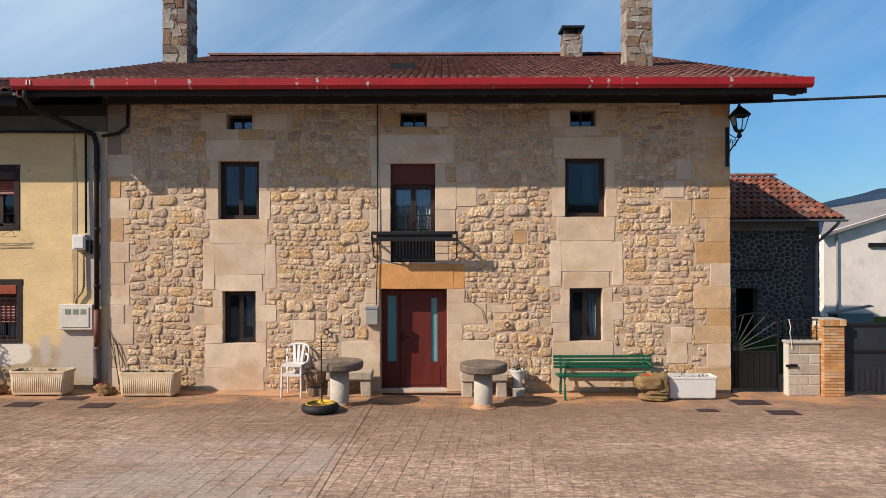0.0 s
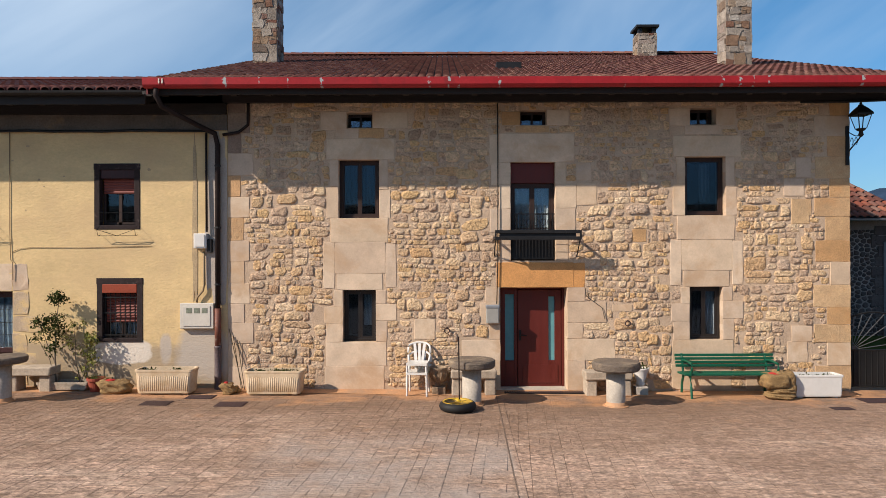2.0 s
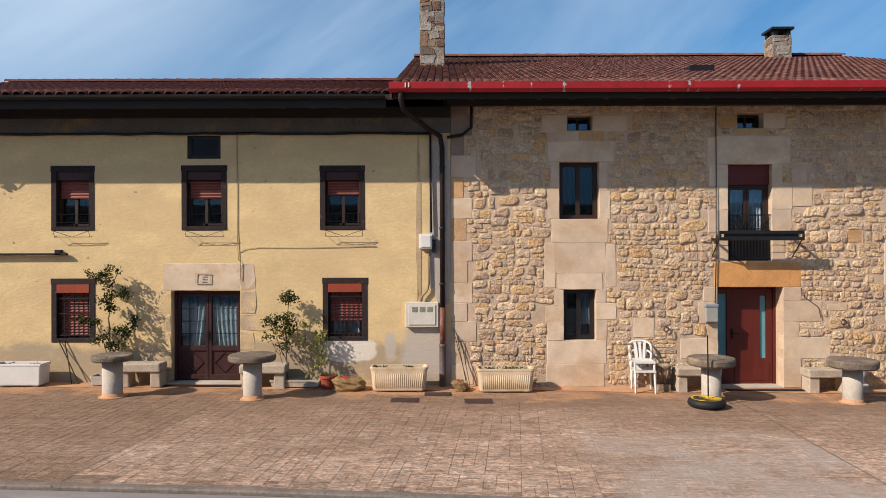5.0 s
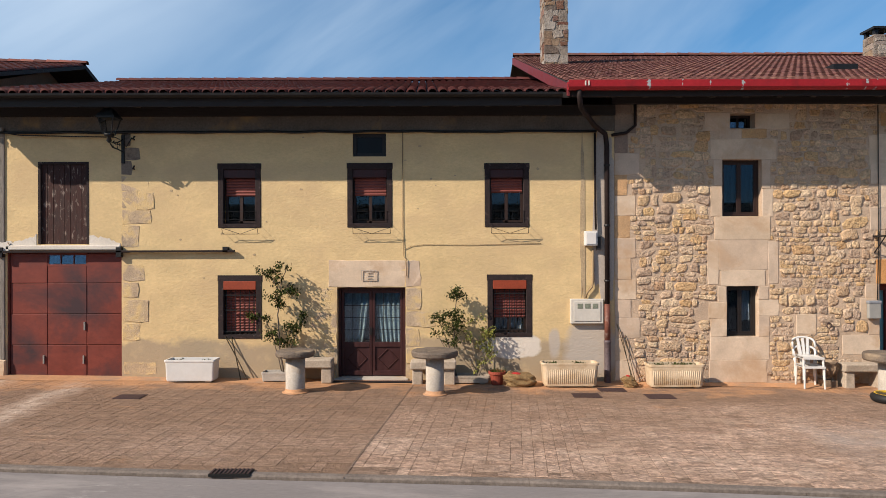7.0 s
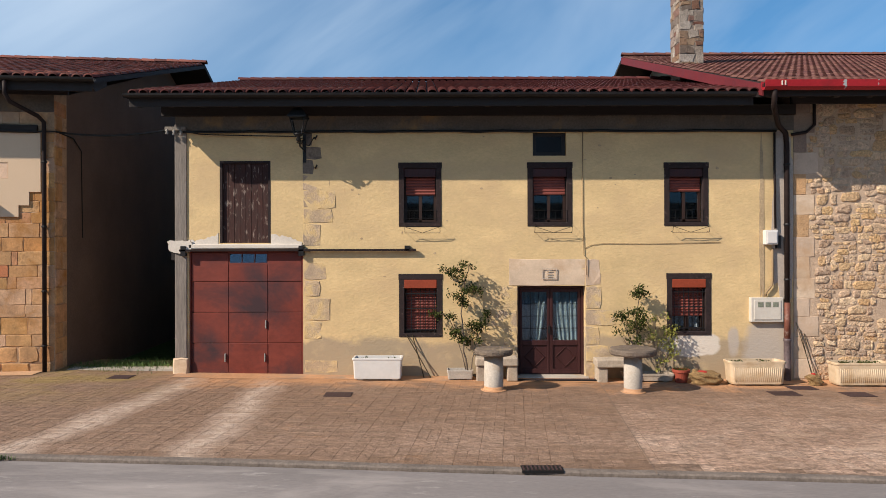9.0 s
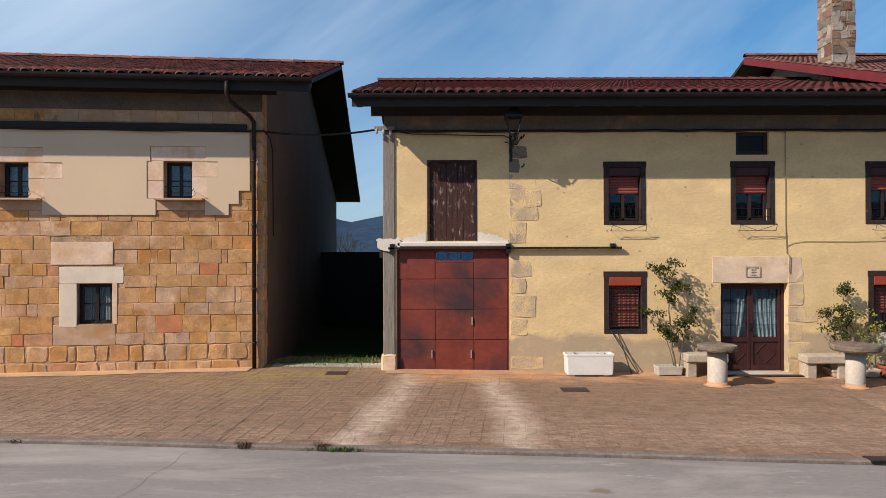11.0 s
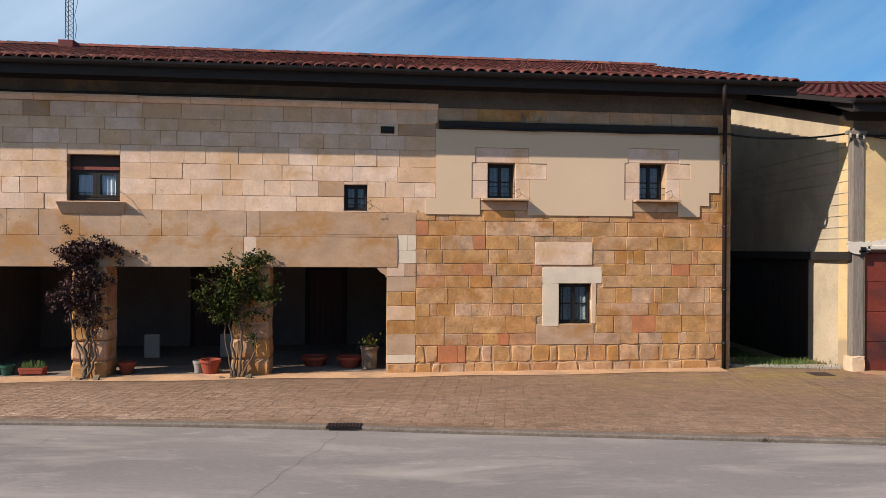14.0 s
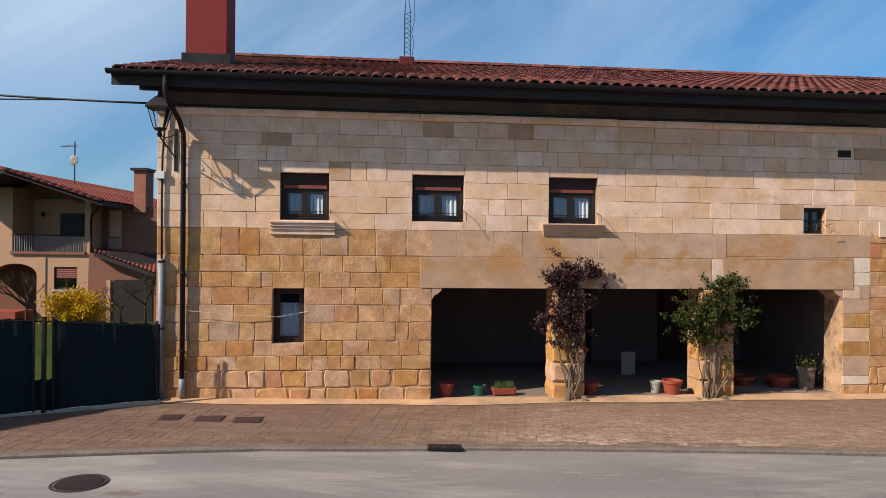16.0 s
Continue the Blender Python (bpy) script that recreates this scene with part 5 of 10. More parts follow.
def stone_chimney(x0, x1, y0, y1, z0, z1, seed, cap=False, label=""):
    r = random.Random(seed)
    g = Geo()
    g.box(x0, x1, y0, y1, z0, z1)
    ch = part("chimney", g, CHMORTAR, HA, label)
    for side in range(4):
        ln = (x1 - x0) if side % 2 == 0 else (y1 - y0)
        rot = [lambda u, d, v: (x0 + u, y0 + d, v), lambda u, d, v: (x1 - d, y0 + u, v), lambda u, d, v: (x1 - u, y1 - d, v), lambda u, d, v: (x0 + d, y1 - u, v)][side]
        for cx, cz, poly in stone_beds(0.0, ln, z0, z1, [], r, (0.16, 0.20, 0.24, 0.30), 1.0, 1.6):
            n = len(poly)
            k = r.uniform(0.93, 0.97)
            rim = [(cx + (u - cx) * k, cz + (v - cz) * k) for u, v in poly]
            out = r.uniform(0.006, 0.022)
            pts = [(u, 0.0, v) for u, v in rim] + [(cx + (u - cx) * 0.94, -out * r.uniform(0.7, 1.2), cz + (v - cz) * 0.94) for u, v in rim]
            s = Geo()
            s.add([rot(*q) for q in pts], [tuple(range(n, 2 * n))] + [(i, (i + 1) % n, n + (i + 1) % n, n + i) for i in range(n)])
            part("stone", s, CHSTONE, ch)
    if cap:
        g = Geo()
        g.box(x0 - 0.06, x1 + 0.06, y0 - 0.06, y1 + 0.06, z1 + 0.18, z1 + 0.25)
        for a in (x0 + 0.02, x1 - 0.14):
            for b in (y0 + 0.02, y1 - 0.14):
                g.box(a, a + 0.12, b, b + 0.12, z1, z1 + 0.18)
        part("cap", g, DARKMETAL, ch, "soot-black cap on short stubs")
    return ch


CHSTONE = mat("chimney_stone", None, 0.92, vary=0.35, grain=40, blotch=5, bump=0.9, bump_dist=0.02, palette=[(0.30, 0.245, 0.20), (0.36, 0.31, 0.265), (0.14, 0.105, 0.085), (0.27, 0.175, 0.11), (0.15, 0.065, 0.045), (0.38, 0.34, 0.30), (0.24, 0.15, 0.085)])
CHMORTAR = mat("chimney_mortar", (0.25, 0.205, 0.17), 0.95, vary=0.35, grain=26, blotch=6, bump=1.0, bump_dist=0.03)
stone_chimney(-7.27, -6.64, 4.40, 5.1, 6.9, 10.6, 1, label="tall square chimney of mixed rough stone")
stone_chimney(4.32, 4.93, 2.70, 3.2, 6.6, 10.2, 2, label="tall square chimney of pale rough stone")
stone_chimney(3.79, 4.38, 8.0, 8.6, 8.4, 9.55, 3, cap=True, label="short stone chimney with a black cap")
g = Geo()
g.box(-1.15, -0.60, 1.7, 2.3, 6.70, 6.90)
part("roof_hatch", g, DARKMETAL, roofA, "small dark roof hatch")

# windows of the stone house
for key in ("upper_l", "upper_r", "ground_l", "ground_r"):
    x0, x1, z0, z1 = A_WIN[key]
    w = casement(HA, x0, x1, z0, z1, 0.14, FRAME_DARK if "upper" in key else FRAME_BLACK, fr=0.05, mull=0.08, leaves=1 if key == "upper_r" else 2, label="dark brown casement window", glass=MIDGLASS)
    room_box(w, x0, x1, z0, z1, 0.5)
    if key == "upper_l":
        drape(w, x0 + 0.05, x1 - 0.05, z0 + 0.3, z1, 0.30, mat("dim_curtain", (0.10, 0.11, 0.13), 0.9, bump=0.2), waves=6)
    elif key == "upper_r":
        drape(w, x0 + 0.42, x1 - 0.16, z0 + 0.3, z1 - 0.1, 0.40, mat("grey_curtain", (0.34, 0.35, 0.36), 0.9, bump=0.2), waves=3)
    elif key == "ground_r":
        drape(w, x0 + 0.36, x1 - 0.05, z0 + 0.05, z1 - 0.1, 0.26, CURTAIN, waves=3, taper=-0.4)
    elif key == "ground_l":
        drape(w, x0 + 0.38, x1 - 0.06, z0 + 0.3, z1 - 0.1, 0.27, CURTAIN, waves=3)
for key in ("vent_l", "vent_m", "vent_r"):
    x0, x1, z0, z1 = A_WIN[key]
    w = casement(HA, x0, x1, z0, z1, 0.22, FRAME_DARK, fr=0.03, mull=0.04, label="small dark attic window")
    room_box(w, x0, x1, z0, z1, 0.5, 0.5)
# balcony door with railing
x0, x1, z0, z1 = A_WIN["balcony"]
g = Geo()
g.box(x0, x1, 0.10, 0.20, z1 - 0.40, z1)
sb = part("shutter_box", g, DOOR_RED, HA, "red-brown roller shutter box", bevel=0.01)
bw = casement(HA, x0, x1, z0, z1 - 0.40, 0.14, FRAME_DARK, fr=0.05, mull=0.09, cross=(0.42,), label="glazed balcony door with white curtains")
room_box(bw, x0, x1, z0, z1, 0.5)
drape(bw, x0 + 0.08, x0 + 0.40, z0 + 0.3, z1 - 0.42, 0.28, CURTAIN, waves=3)
drape(bw, x0 + 0.50, x1 - 0.08, z0 + 0.3, z1 - 0.42, 0.28, CURTAIN, waves=4)
rail = thing("balcony_railing", Matrix.Translation((0, WALL_Y, 0)), "black wrought-iron railing with scrolls across the balcony door", "railing")
for za, zb in ((0.03, 0.06), (0.58, 0.61), (0.90, 0.925)):
    part("rail", Geo().box(x0 + 0.01, x1 - 0.01, 0.03, 0.05, z0 + za, z0 + zb), IRON, rail)
me = Geo().box(-0.007, 0.007, 0.033, 0.047, z0 + 0.05, z0 + 0.91).data("baluster", IRON)
for i in range(13):
    ob = new("baluster", me)
    ob.parent, ob.matrix_basis = rail, Matrix.Translation((x0 + 0.05 + i * (x1 - x0 - 0.1) / 12, 0, 0))
for i in range(6):
    gg = Geo()
    cxx = x0 + 0.10 + i * (x1 - x0 - 0.2) / 5
    gg.tube([(cxx + 0.05 * math.cos(t), 0.036, z0 + 0.75 + 0.07 * math.sin(t)) for t in np.linspace(0, 2 * math.pi, 11)], 0.006, 4)
    part("scroll", gg, IRON, rail)
g = Geo()
g.box(x0 + 0.02, x1 - 0.02, 0.055, 0.065, z0 + 0.05, z0 + 0.57)
part("screen", g, DARKMETAL, rail, "black sheet behind the lower bars")
# clothes-drying rack in front of it
rack = thing("drying_rack", Matrix.Translation((0, WALL_Y, 0)), "dark metal clothes-drying frame jutting from the wall under the balcony door", "drying rack")
for zz in (3.095, 2.97):
    gg = Geo()
    gg.box(-1.36, 0.28, -0.42, -0.39, zz - 0.032, zz + 0.032)
    part("bar", gg, DARKMETAL, rack, bevel=0.006)
part("slat", Geo().box(-1.26, 0.18, -0.385, -0.375, 2.985, 3.08), DARKMETAL, rack)
for xx in (-1.36, 0.245):
    gg = Geo()
    gg.box(xx, xx + 0.035, -0.39, 0.0, 2.955, 2.99)
    gg.box(xx, xx + 0.035, -0.42, -0.39, 2.99, 3.07)
    gg.tube([(xx + 0.017, -0.36, 2.96), (xx + 0.017, 0.0, 2.62)], 0.012, 5)
    part("bracket", gg, DARKMETAL, rack)
for yy in (-0.30, -0.20, -0.10):
    gg = Geo()
    gg.tube([(-1.34, yy, 2.98), (0.26, yy, 2.98)], 0.006, 4)
    part("line", gg, DARKMETAL, rack)

# front door
x0, x1, z0, z1 = A_DOOR
dA = part("door", Geo().box(x0, x0 + 0.05, 0.30, 0.40, 0, z1).box(x1 - 0.05, x1, 0.30, 0.40, 0, z1).box(x0 + 0.05, x1 - 0.05, 0.30, 0.40, z1 - 0.05, z1)
          .box(x0 + 0.05, x0 + 0.12, 0.30, 0.40, 0, z1 - 0.05).box(x0 + 0.30, x0 + 0.36, 0.30, 0.40, 0, z1 - 0.05).box(x0 + 0.12, x0 + 0.30, 0.30, 0.40, 0, 0.55).box(x0 + 0.12, x0 + 0.30, 0.30, 0.40, z1 - 0.15, z1 - 0.05), DOOR_RED, HA, "red-brown front door with frosted glass strips", bevel=0.006)
pane(dA, x0 + 0.12, x0 + 0.30, 0.55, z1 - 0.15, 0.35, FROST)
lx0, lx1 = x0 + 0.37, x1 - 0.055
leaf = Geo()
leaf.box(lx0, lx0 + 0.62, 0.33, 0.39, 0.03, z1 - 0.06).box(lx0 + 0.74, lx1, 0.33, 0.39, 0.03, z1 - 0.06).box(lx0 + 0.62, lx0 + 0.74, 0.33, 0.39, 0.03, 0.55).box(lx0 + 0.62, lx0 + 0.74, 0.33, 0.39, z1 - 0.20, z1 - 0.06)
lf = part("leaf", leaf, DOOR_RED, dA, bevel=0.006)
pane(dA, lx0 + 0.62, lx0 + 0.74, 0.55, z1 - 0.20, 0.36, FROST)
part("panel", Geo().box(lx0 + 0.10, lx0 + 0.80, 0.318, 0.329, 0.10, 0.46), DOOR_RED, lf, bevel=0.004)
part("handle", Geo().box(lx0 + 0.03, lx0 + 0.07, 0.30, 0.33, 0.95, 1.16).tube([(lx0 + 0.05, 0.31, 1.06), (lx0 + 0.05, 0.26, 1.06), (lx0 + 0.18, 0.26, 1.05)], 0.011, 6), IRON, lf, "black lever handle")
room_box(dA, x0, x1, 0, z1, 0.5)
part("threshold", Geo().box(x0, x1, 0.02, 0.40, 0.0, 0.035), CONCRETE, dA, bevel=0.006)

# ================================================================ yellow rendered house
HB = thing("yellow_house", Matrix.Translation((0, WALL_Y, 0)), "yellow rendered house with shuttered windows and dark red roof", "house")
B0, B1, BTOP = -18.95, A0 - 0.004, 5.60
B_WIN = {"up1": (-14.46, -13.62, 3.20, 4.45), "up2": (-11.87, -10.99, 3.20, 4.45), "up3": (-9.12, -8.25, 3.20, 4.44), "g1": (-14.46, -13.61, 0.98, 2.21), "g3": (-9.07, -8.20, 1.00, 2.21),
         "loft": (-18.07, -17.05, 2.86, 4.51), "vent": (-11.77, -11.10, 4.60, 5.07)}
B_DOOR = (-12.09, -10.72, -0.2, 1.98)
B_GAR = (-18.69, -16.40, -0.2, 2.71)
wallB = part("wall", wall_with_openings(B0, B1, -0.3, BTOP, 0.5, [B_DOOR, B_GAR, *B_WIN.values()]), YELLOW, HB, "faded yellow lime render, patched and cracked")
part("gable_wall", gable_wall(B0, 0.4, 0.5, 15.0, -0.3, BTOP, 6.9, 7.52, 5.1, -0.03), SIDEREND, HB, "pale stained render on the gable end")
g = Geo()
g.box(B0 + 0.4, B1, 14.6, 15.0, -0.3, 5.1)
part("back_wall", g, SIDEREND, HB)
roofB = roof(HB, "B", -19.50, A0 + 0.1, -0.92, 5.66, 6.8, 7.76, 15.8, 5.1, w=0.2, length=0.34, seed=7, label="dark red clay tile roof", shear=-0.028)
gutter(HB, -19.54, -7.74, -0.98, 5.64, 0.075, DARKMETAL, "dark metal gutter")
part("fascia", Geo().box(-19.48, -7.74, -0.90, -0.87, 5.42, 5.64), WOOD_DARK, HB)
part("eave_band", Geo().box(B0, B1, -0.035, -0.002, 5.10, 5.40), EAVE_SHADE_GREY, HB, "grey weathered plaster band, darkened for the eave's shade")
part("wall_plate", Geo().box(B0 - 0.25, B1, -0.12, -0.036, 5.40, 5.60), WOOD_DARK, HB)
rafters(HB, -19.35, -7.9, 0.6, -0.86, 5.57, 0.05, 5.86)
def blotch(cx, cz, rx, rz, seed, n=44, lo=-9.0, hi=9.0, xa=-99.0, xb=99.0):
    """An uneven outline round a centre, kept between the given limits."""
    out = []
    for i in range(n):
        a = 2 * math.pi * i / n
        p = Vector((math.cos(a) * 1.3, math.sin(a) * 1.3, seed * 3.7))
        k = 1 + 0.34 * noise.noise(p) + 0.20 * noise.noise(p * 3.1) + 0.10 * noise.noise(p * 8.3)
        c, q = math.cos(a), math.sin(a)
        k *= (abs(c) ** 3 + abs(q) ** 3) ** (-1 / 3)
        out.append((max(xa, min(xb, cx + c * k * rx)), max(lo, min(hi, cz + q * k * rz))))
    return out


PATCHES = ((-6.74, 3.4, 0.20, 1.70, 4, GREYREND, "grey cement strip beside the downpipe", 1.7, 5.08, -99, -6.54), (-7.17, 3.3, 0.05, 1.48, 5, DADO, "brown patched chase in the render", 0, 9, -99, 99))
for k, (cx_, cz_, rx, rz, sd, mt, lab, lo, hi, xa, xb) in enumerate(PATCHES):
    part("patch", Geo().prism(blotch(cx_, cz_, rx, rz, sd, 44, lo, hi, xa, xb), -0.0075 - 0.0006 * k, -0.002), mt, HB, lab)
rk = random.Random(19)
for k in range(34):                                      # chips where the render has flaked
    cx_, cz_ = rk.uniform(-16.3, -7.3), rk.uniform(1.05, 5.0)
    if any(a - 0.1 < cx_ < b + 0.1 and c - 0.1 < cz_ < d + 0.1 for a, b, c, d in [*B_WIN.values(), (-12.7, -10.1, 0, 2.6), (-16.4, -15.6, 0, 4.4)]):
        continue
    part("chip", Geo().prism(blotch(cx_, cz_, rk.uniform(0.012, 0.035), rk.uniform(0.01, 0.03), k + 20, 10), -0.004, 0.0), DADO, HB)
# stone showing through the render
QB = [(-16.40, -15.86, 3.92, 4.22), (-16.40, -16.08, 3.58, 3.92), (-16.10, -15.74, 3.55, 3.90), (-16.40, -15.80, 3.25, 3.55), (-16.40, -16.04, 2.80, 3.24),
      (-16.38, -15.92, 2.12, 2.45), (-16.38, -16.05, 1.78, 2.1), (-16.38, -15.85, 1.30, 1.74), (-16.38, -16.02, 0.92, 1.28), (-16.38, -15.7, 0.25, 0.5),
      (-12.42, -12.09, 1.52, 1.97), (-12.62, -12.09, 1.16, 1.50), (-12.36, -12.09, 0.78, 1.14), (-12.52, -12.09, 0.42, 0.76), (-12.34, -12.09, 0.14, 0.40),
      (-10.72, -10.40, 1.52, 1.97), (-10.72, -10.12, 1.18, 1.50), (-10.72, -10.44, 0.80, 1.16), (-10.72, -10.26, 0.44, 0.78), (-10.72, -10.42, 0.14, 0.42),
      (-12.27, -10.72, 1.98, 2.53), (-10.72, -10.42, 1.99, 2.52)]
QUOIN_B = mat("limewashed_sandstone", None, 0.9, vary=0.25, grain=40, blotch=3.0, bump=0.7, bump_dist=0.02, palette=[(0.49, 0.37, 0.255), (0.45, 0.335, 0.23), (0.52, 0.385, 0.24)], stain=(0.61, 0.44, 0.22), stain_at=(0.46, 0.60), stain_scale=3.0)
rs = random.Random(31)
for x0, x1, z0, z1 in QB:
    gg = Geo()
    gg.slab(x0 + 0.004, x1 - 0.004, z0 + 0.004, z1 - 0.004, 0.005 + rs.uniform(-0.002, 0.003), 0.1, 0.005, 0.018, rs)
    part("dressed_stone", gg, DRESSED if z0 > 1.9 and x0 > -13 else QUOIN_B, wallB)
QUOIN_DARK = mat("dark_grey_brown_sandstone", None, 0.95, vary=0.3, grain=30, blotch=3.0, bump=0.6, bump_dist=0.02, palette=[(0.24, 0.185, 0.14), (0.17, 0.135, 0.11), (0.30, 0.23, 0.17)], stain=(0.05, 0.042, 0.04), stain_at=(0.5, 0.65), stain_scale=2.0)
for x0, x1, z0, z1 in ((-16.40, -16.20, 4.80, 5.08), (-16.40, -16.02, 4.54, 4.79), (-16.40, -16.18, 4.24, 4.53)):
    part("dressed_stone", Geo().slab(x0 + 0.004, x1 - 0.004, z0 + 0.004, z1 - 0.004, 0.006, 0.1, 0.005, 0.016, rs), QUOIN_DARK, wallB)
for x, z in ((-16.14, 4.95), (-16.14, 4.36)):
    part("hook", Geo().tube([(x, 0.02, z), (x, -0.07, z), (x + 0.03, -0.10, z + 0.02), (x + 0.04, -0.09, z + 0.06)], 0.016, 5), IRON, wallB, "rusty iron hook in the wall")
# house number plate, worn
g = Geo()
for a, b, c, d in ((-11.60, -11.30, 2.12, 2.135), (-11.60, -11.30, 2.315, 2.33), (-11.60, -11.585, 2.135, 2.315), (-11.315, -11.30, 2.135, 2.315), (-11.50, -11.40, 2.165, 2.18), (-11.50, -11.40, 2.22, 2.235), (-11.50, -11.40, 2.275, 2.29)):
    g.box(a, b, -0.032, -0.024, c, d)
part("number_plate", g, GREYREND, HB, "carved frame with plain worn bars on the lintel")

for key in ("up1", "up2", "up3", "g1", "g3"):
    x0, x1, z0, z1 = B_WIN[key]
    up = key.startswith("up")
    f = 0.10
    g = Geo()
    g.box(x0 - 0.01, x0 + f, -0.012, 0.12, z0, z1).box(x1 - f, x1 + 0.01, -0.012, 0.12, z0, z1).box(x0 - 0.02, x1 + 0.02, -0.014, 0.12, z1 - f, z1 + 0.02)
    g.box(x0 - 0.01, x1 + 0.01, -0.013, 0.12, z0 - 0.02, z0 + 0.06)
    w = part("window", g, FRAME_OLD, HB, "old dark timber window with a red-brown roller shutter", bevel=0.008)
    ix0, ix1 = x0 + f, x1 - f
    part("shutter_box", Geo().box(ix0, ix1, -0.02 if not up else 0.02, 0.16, z1 - f - 0.17, z1 - f), DOOR_WINE if up else SHUTTER_BOX, w, bevel=0.008)
    bot = z0 + (0.62 if key != "up3" else 0.68) if up else z0 + (0.36 if key == "g3" else 0.1)
    slats(w, ix0 + 0.03, ix1 - 0.02, bot, z1 - f - 0.17, 0.12, SHUTTER, 0.055)
    part("sash", Geo().box(ix0, ix0 + 0.05, 0.14, 0.2, z0 + 0.06, z1 - f).box(ix1 - 0.05, ix1, 0.14, 0.2, z0 + 0.06, z1 - f).box((ix0 + ix1) / 2 - 0.03, (ix0 + ix1) / 2 + 0.03, 0.14, 0.2, z0 + 0.06, z1 - f).box(ix0 + 0.05, ix1 - 0.05, 0.14, 0.2, z0 + 0.06, z0 + 0.12), FRAME_DARK, w)
    pane(w, ix0 + 0.05, ix1 - 0.05, z0 + 0.12, z1 - f, 0.17, MIDGLASS)
    room_box(w, x0, x1, z0, z1, 0.5)
    if key == "g3":
        drape(w, ix0 + 0.05, ix1 - 0.05, z0 + 0.1, z0 + 0.5, 0.24, CURTAIN, waves=6)
    if up:
        for zz in (z0 + 0.14, z0 + 0.30):
            part("bar", Geo().tube([(ix0 - 0.02, -0.02, zz), (ix1 + 0.02, -0.02, zz)], 0.006, 4), IRON, w)
        for i in range(7):
            xx = ix0 + (ix1 - ix0) * i / 6
            part("bar", Geo().tube([(xx, -0.02, z0 + 0.08), (xx, -0.02, z0 + 0.30)], 0.004, 4), IRON, w)
    else:
        for i in range(7):
            xx = ix0 + (ix1 - ix0) * (i + 0.5) / 7
            part("bar", Geo().tube([(xx, 0.03, z0 + 0.05), (xx, 0.03, z1 - f - 0.1)], 0.008, 5), IRON, w)
        for zz in (z0 + 0.12, z0 + 0.55, z0 + 0.85):
            part("bar", Geo().box(ix0, ix1, 0.02, 0.04, zz - 0.01, zz + 0.01), IRON, w)
# wire plant holders under the upper windows
for key in ("up1", "up2", "up3"):
    x0, x1, z0, z1 = B_WIN[key]
    holder = thing("plant_holder", Matrix.Translation((0, WALL_Y, 0)), "empty thin wire plant holder bent under a window", "plant holder", "wire plant holders")
    a, b, z = x0 + 0.12, x1 - 0.02, z0 - 0.03
    for pts in ([(a, -0.02, z + 0.08), (a, -0.17, z), (b, -0.17, z), (b, -0.02, z + 0.08)], [(a, -0.02, z - 0.10), (a, -0.12, z - 0.12), (b, -0.12, z - 0.12), (b, -0.02, z - 0.10)],
                [(a, -0.17, z), (a, -0.12, z - 0.12)], [(b, -0.17, z), (b, -0.12, z - 0.12)], [(a, -0.17, z), ((a + b) / 2, -0.12, z - 0.12), (b, -0.17, z)]):
        part("wire", Geo().tube(pts, 0.005, 4), IRON, holder)
# attic vent and loft shutter
x0, x1, z0, z1 = B_WIN["vent"]
w = casement(HB, x0, x1, z0, z1, 0.06, FRAME_BLACK, fr=0.07, mull=0.02, leaves=1, label="small black attic window", glass=BLACKGLASS)
room_box(w, x0, x1, z0, z1, 0.5)
x0, x1, z0, z1 = B_WIN["loft"]
FLAKED = mat("flaking_brown_paint", (0.045, 0.017, 0.014), 0.8, vary=0.35, grain=30, blotch=6, bump=0.6, stain=(0.25, 0.19, 0.16), stain_at=(0.565, 0.66), stain_scale=8.0, scale=(1.6, 1.0, 0.6))
lw = part("loft_door", Geo().box(x0, x0 + 0.05, -0.005, 0.12, z0, z1).box(x1 - 0.05, x1, -0.005, 0.12, z0, z1).box(x0 + 0.05, x1 - 0.05, -0.005, 0.12, z1 - 0.05, z1), FRAME_OLD, HB, "weathered brown plank loft door, paint flaking")
for i in range(8):
    a = x0 + 0.05 + (x1 - x0 - 0.1) * i / 8
    part("plank", Geo().box(a + 0.003, a + (x1 - x0 - 0.1) / 8 - 0.003, 0.04 + 0.004 * (i % 3), 0.09, z0, z1 - 0.05), FLAKED, lw)
part("sill", Geo().box(B_GAR[0], B_GAR[1], -0.07, 0.0, 2.745, 2.84), WHITEREND, HB, "rough white mortar ledge above the garage door", bevel=0.02)
rk = random.Random(23)
for xa, xb, za, zb in ((-18.70, -18.10, 2.90, 3.06), (-17.04, -16.42, 3.04, 2.87)):
    edge = [(xa + (xb - xa) * k / 14, za + (zb - za) * (k / 14) ** 1.5 + rk.uniform(-0.035, 0.03)) for k in range(15)]
    part("patch", Geo().prism([(xb, 2.84), (xa, 2.84)] + edge, -0.010, -0.003), WHITEREND, HB, "smeared white mortar beside the loft door")
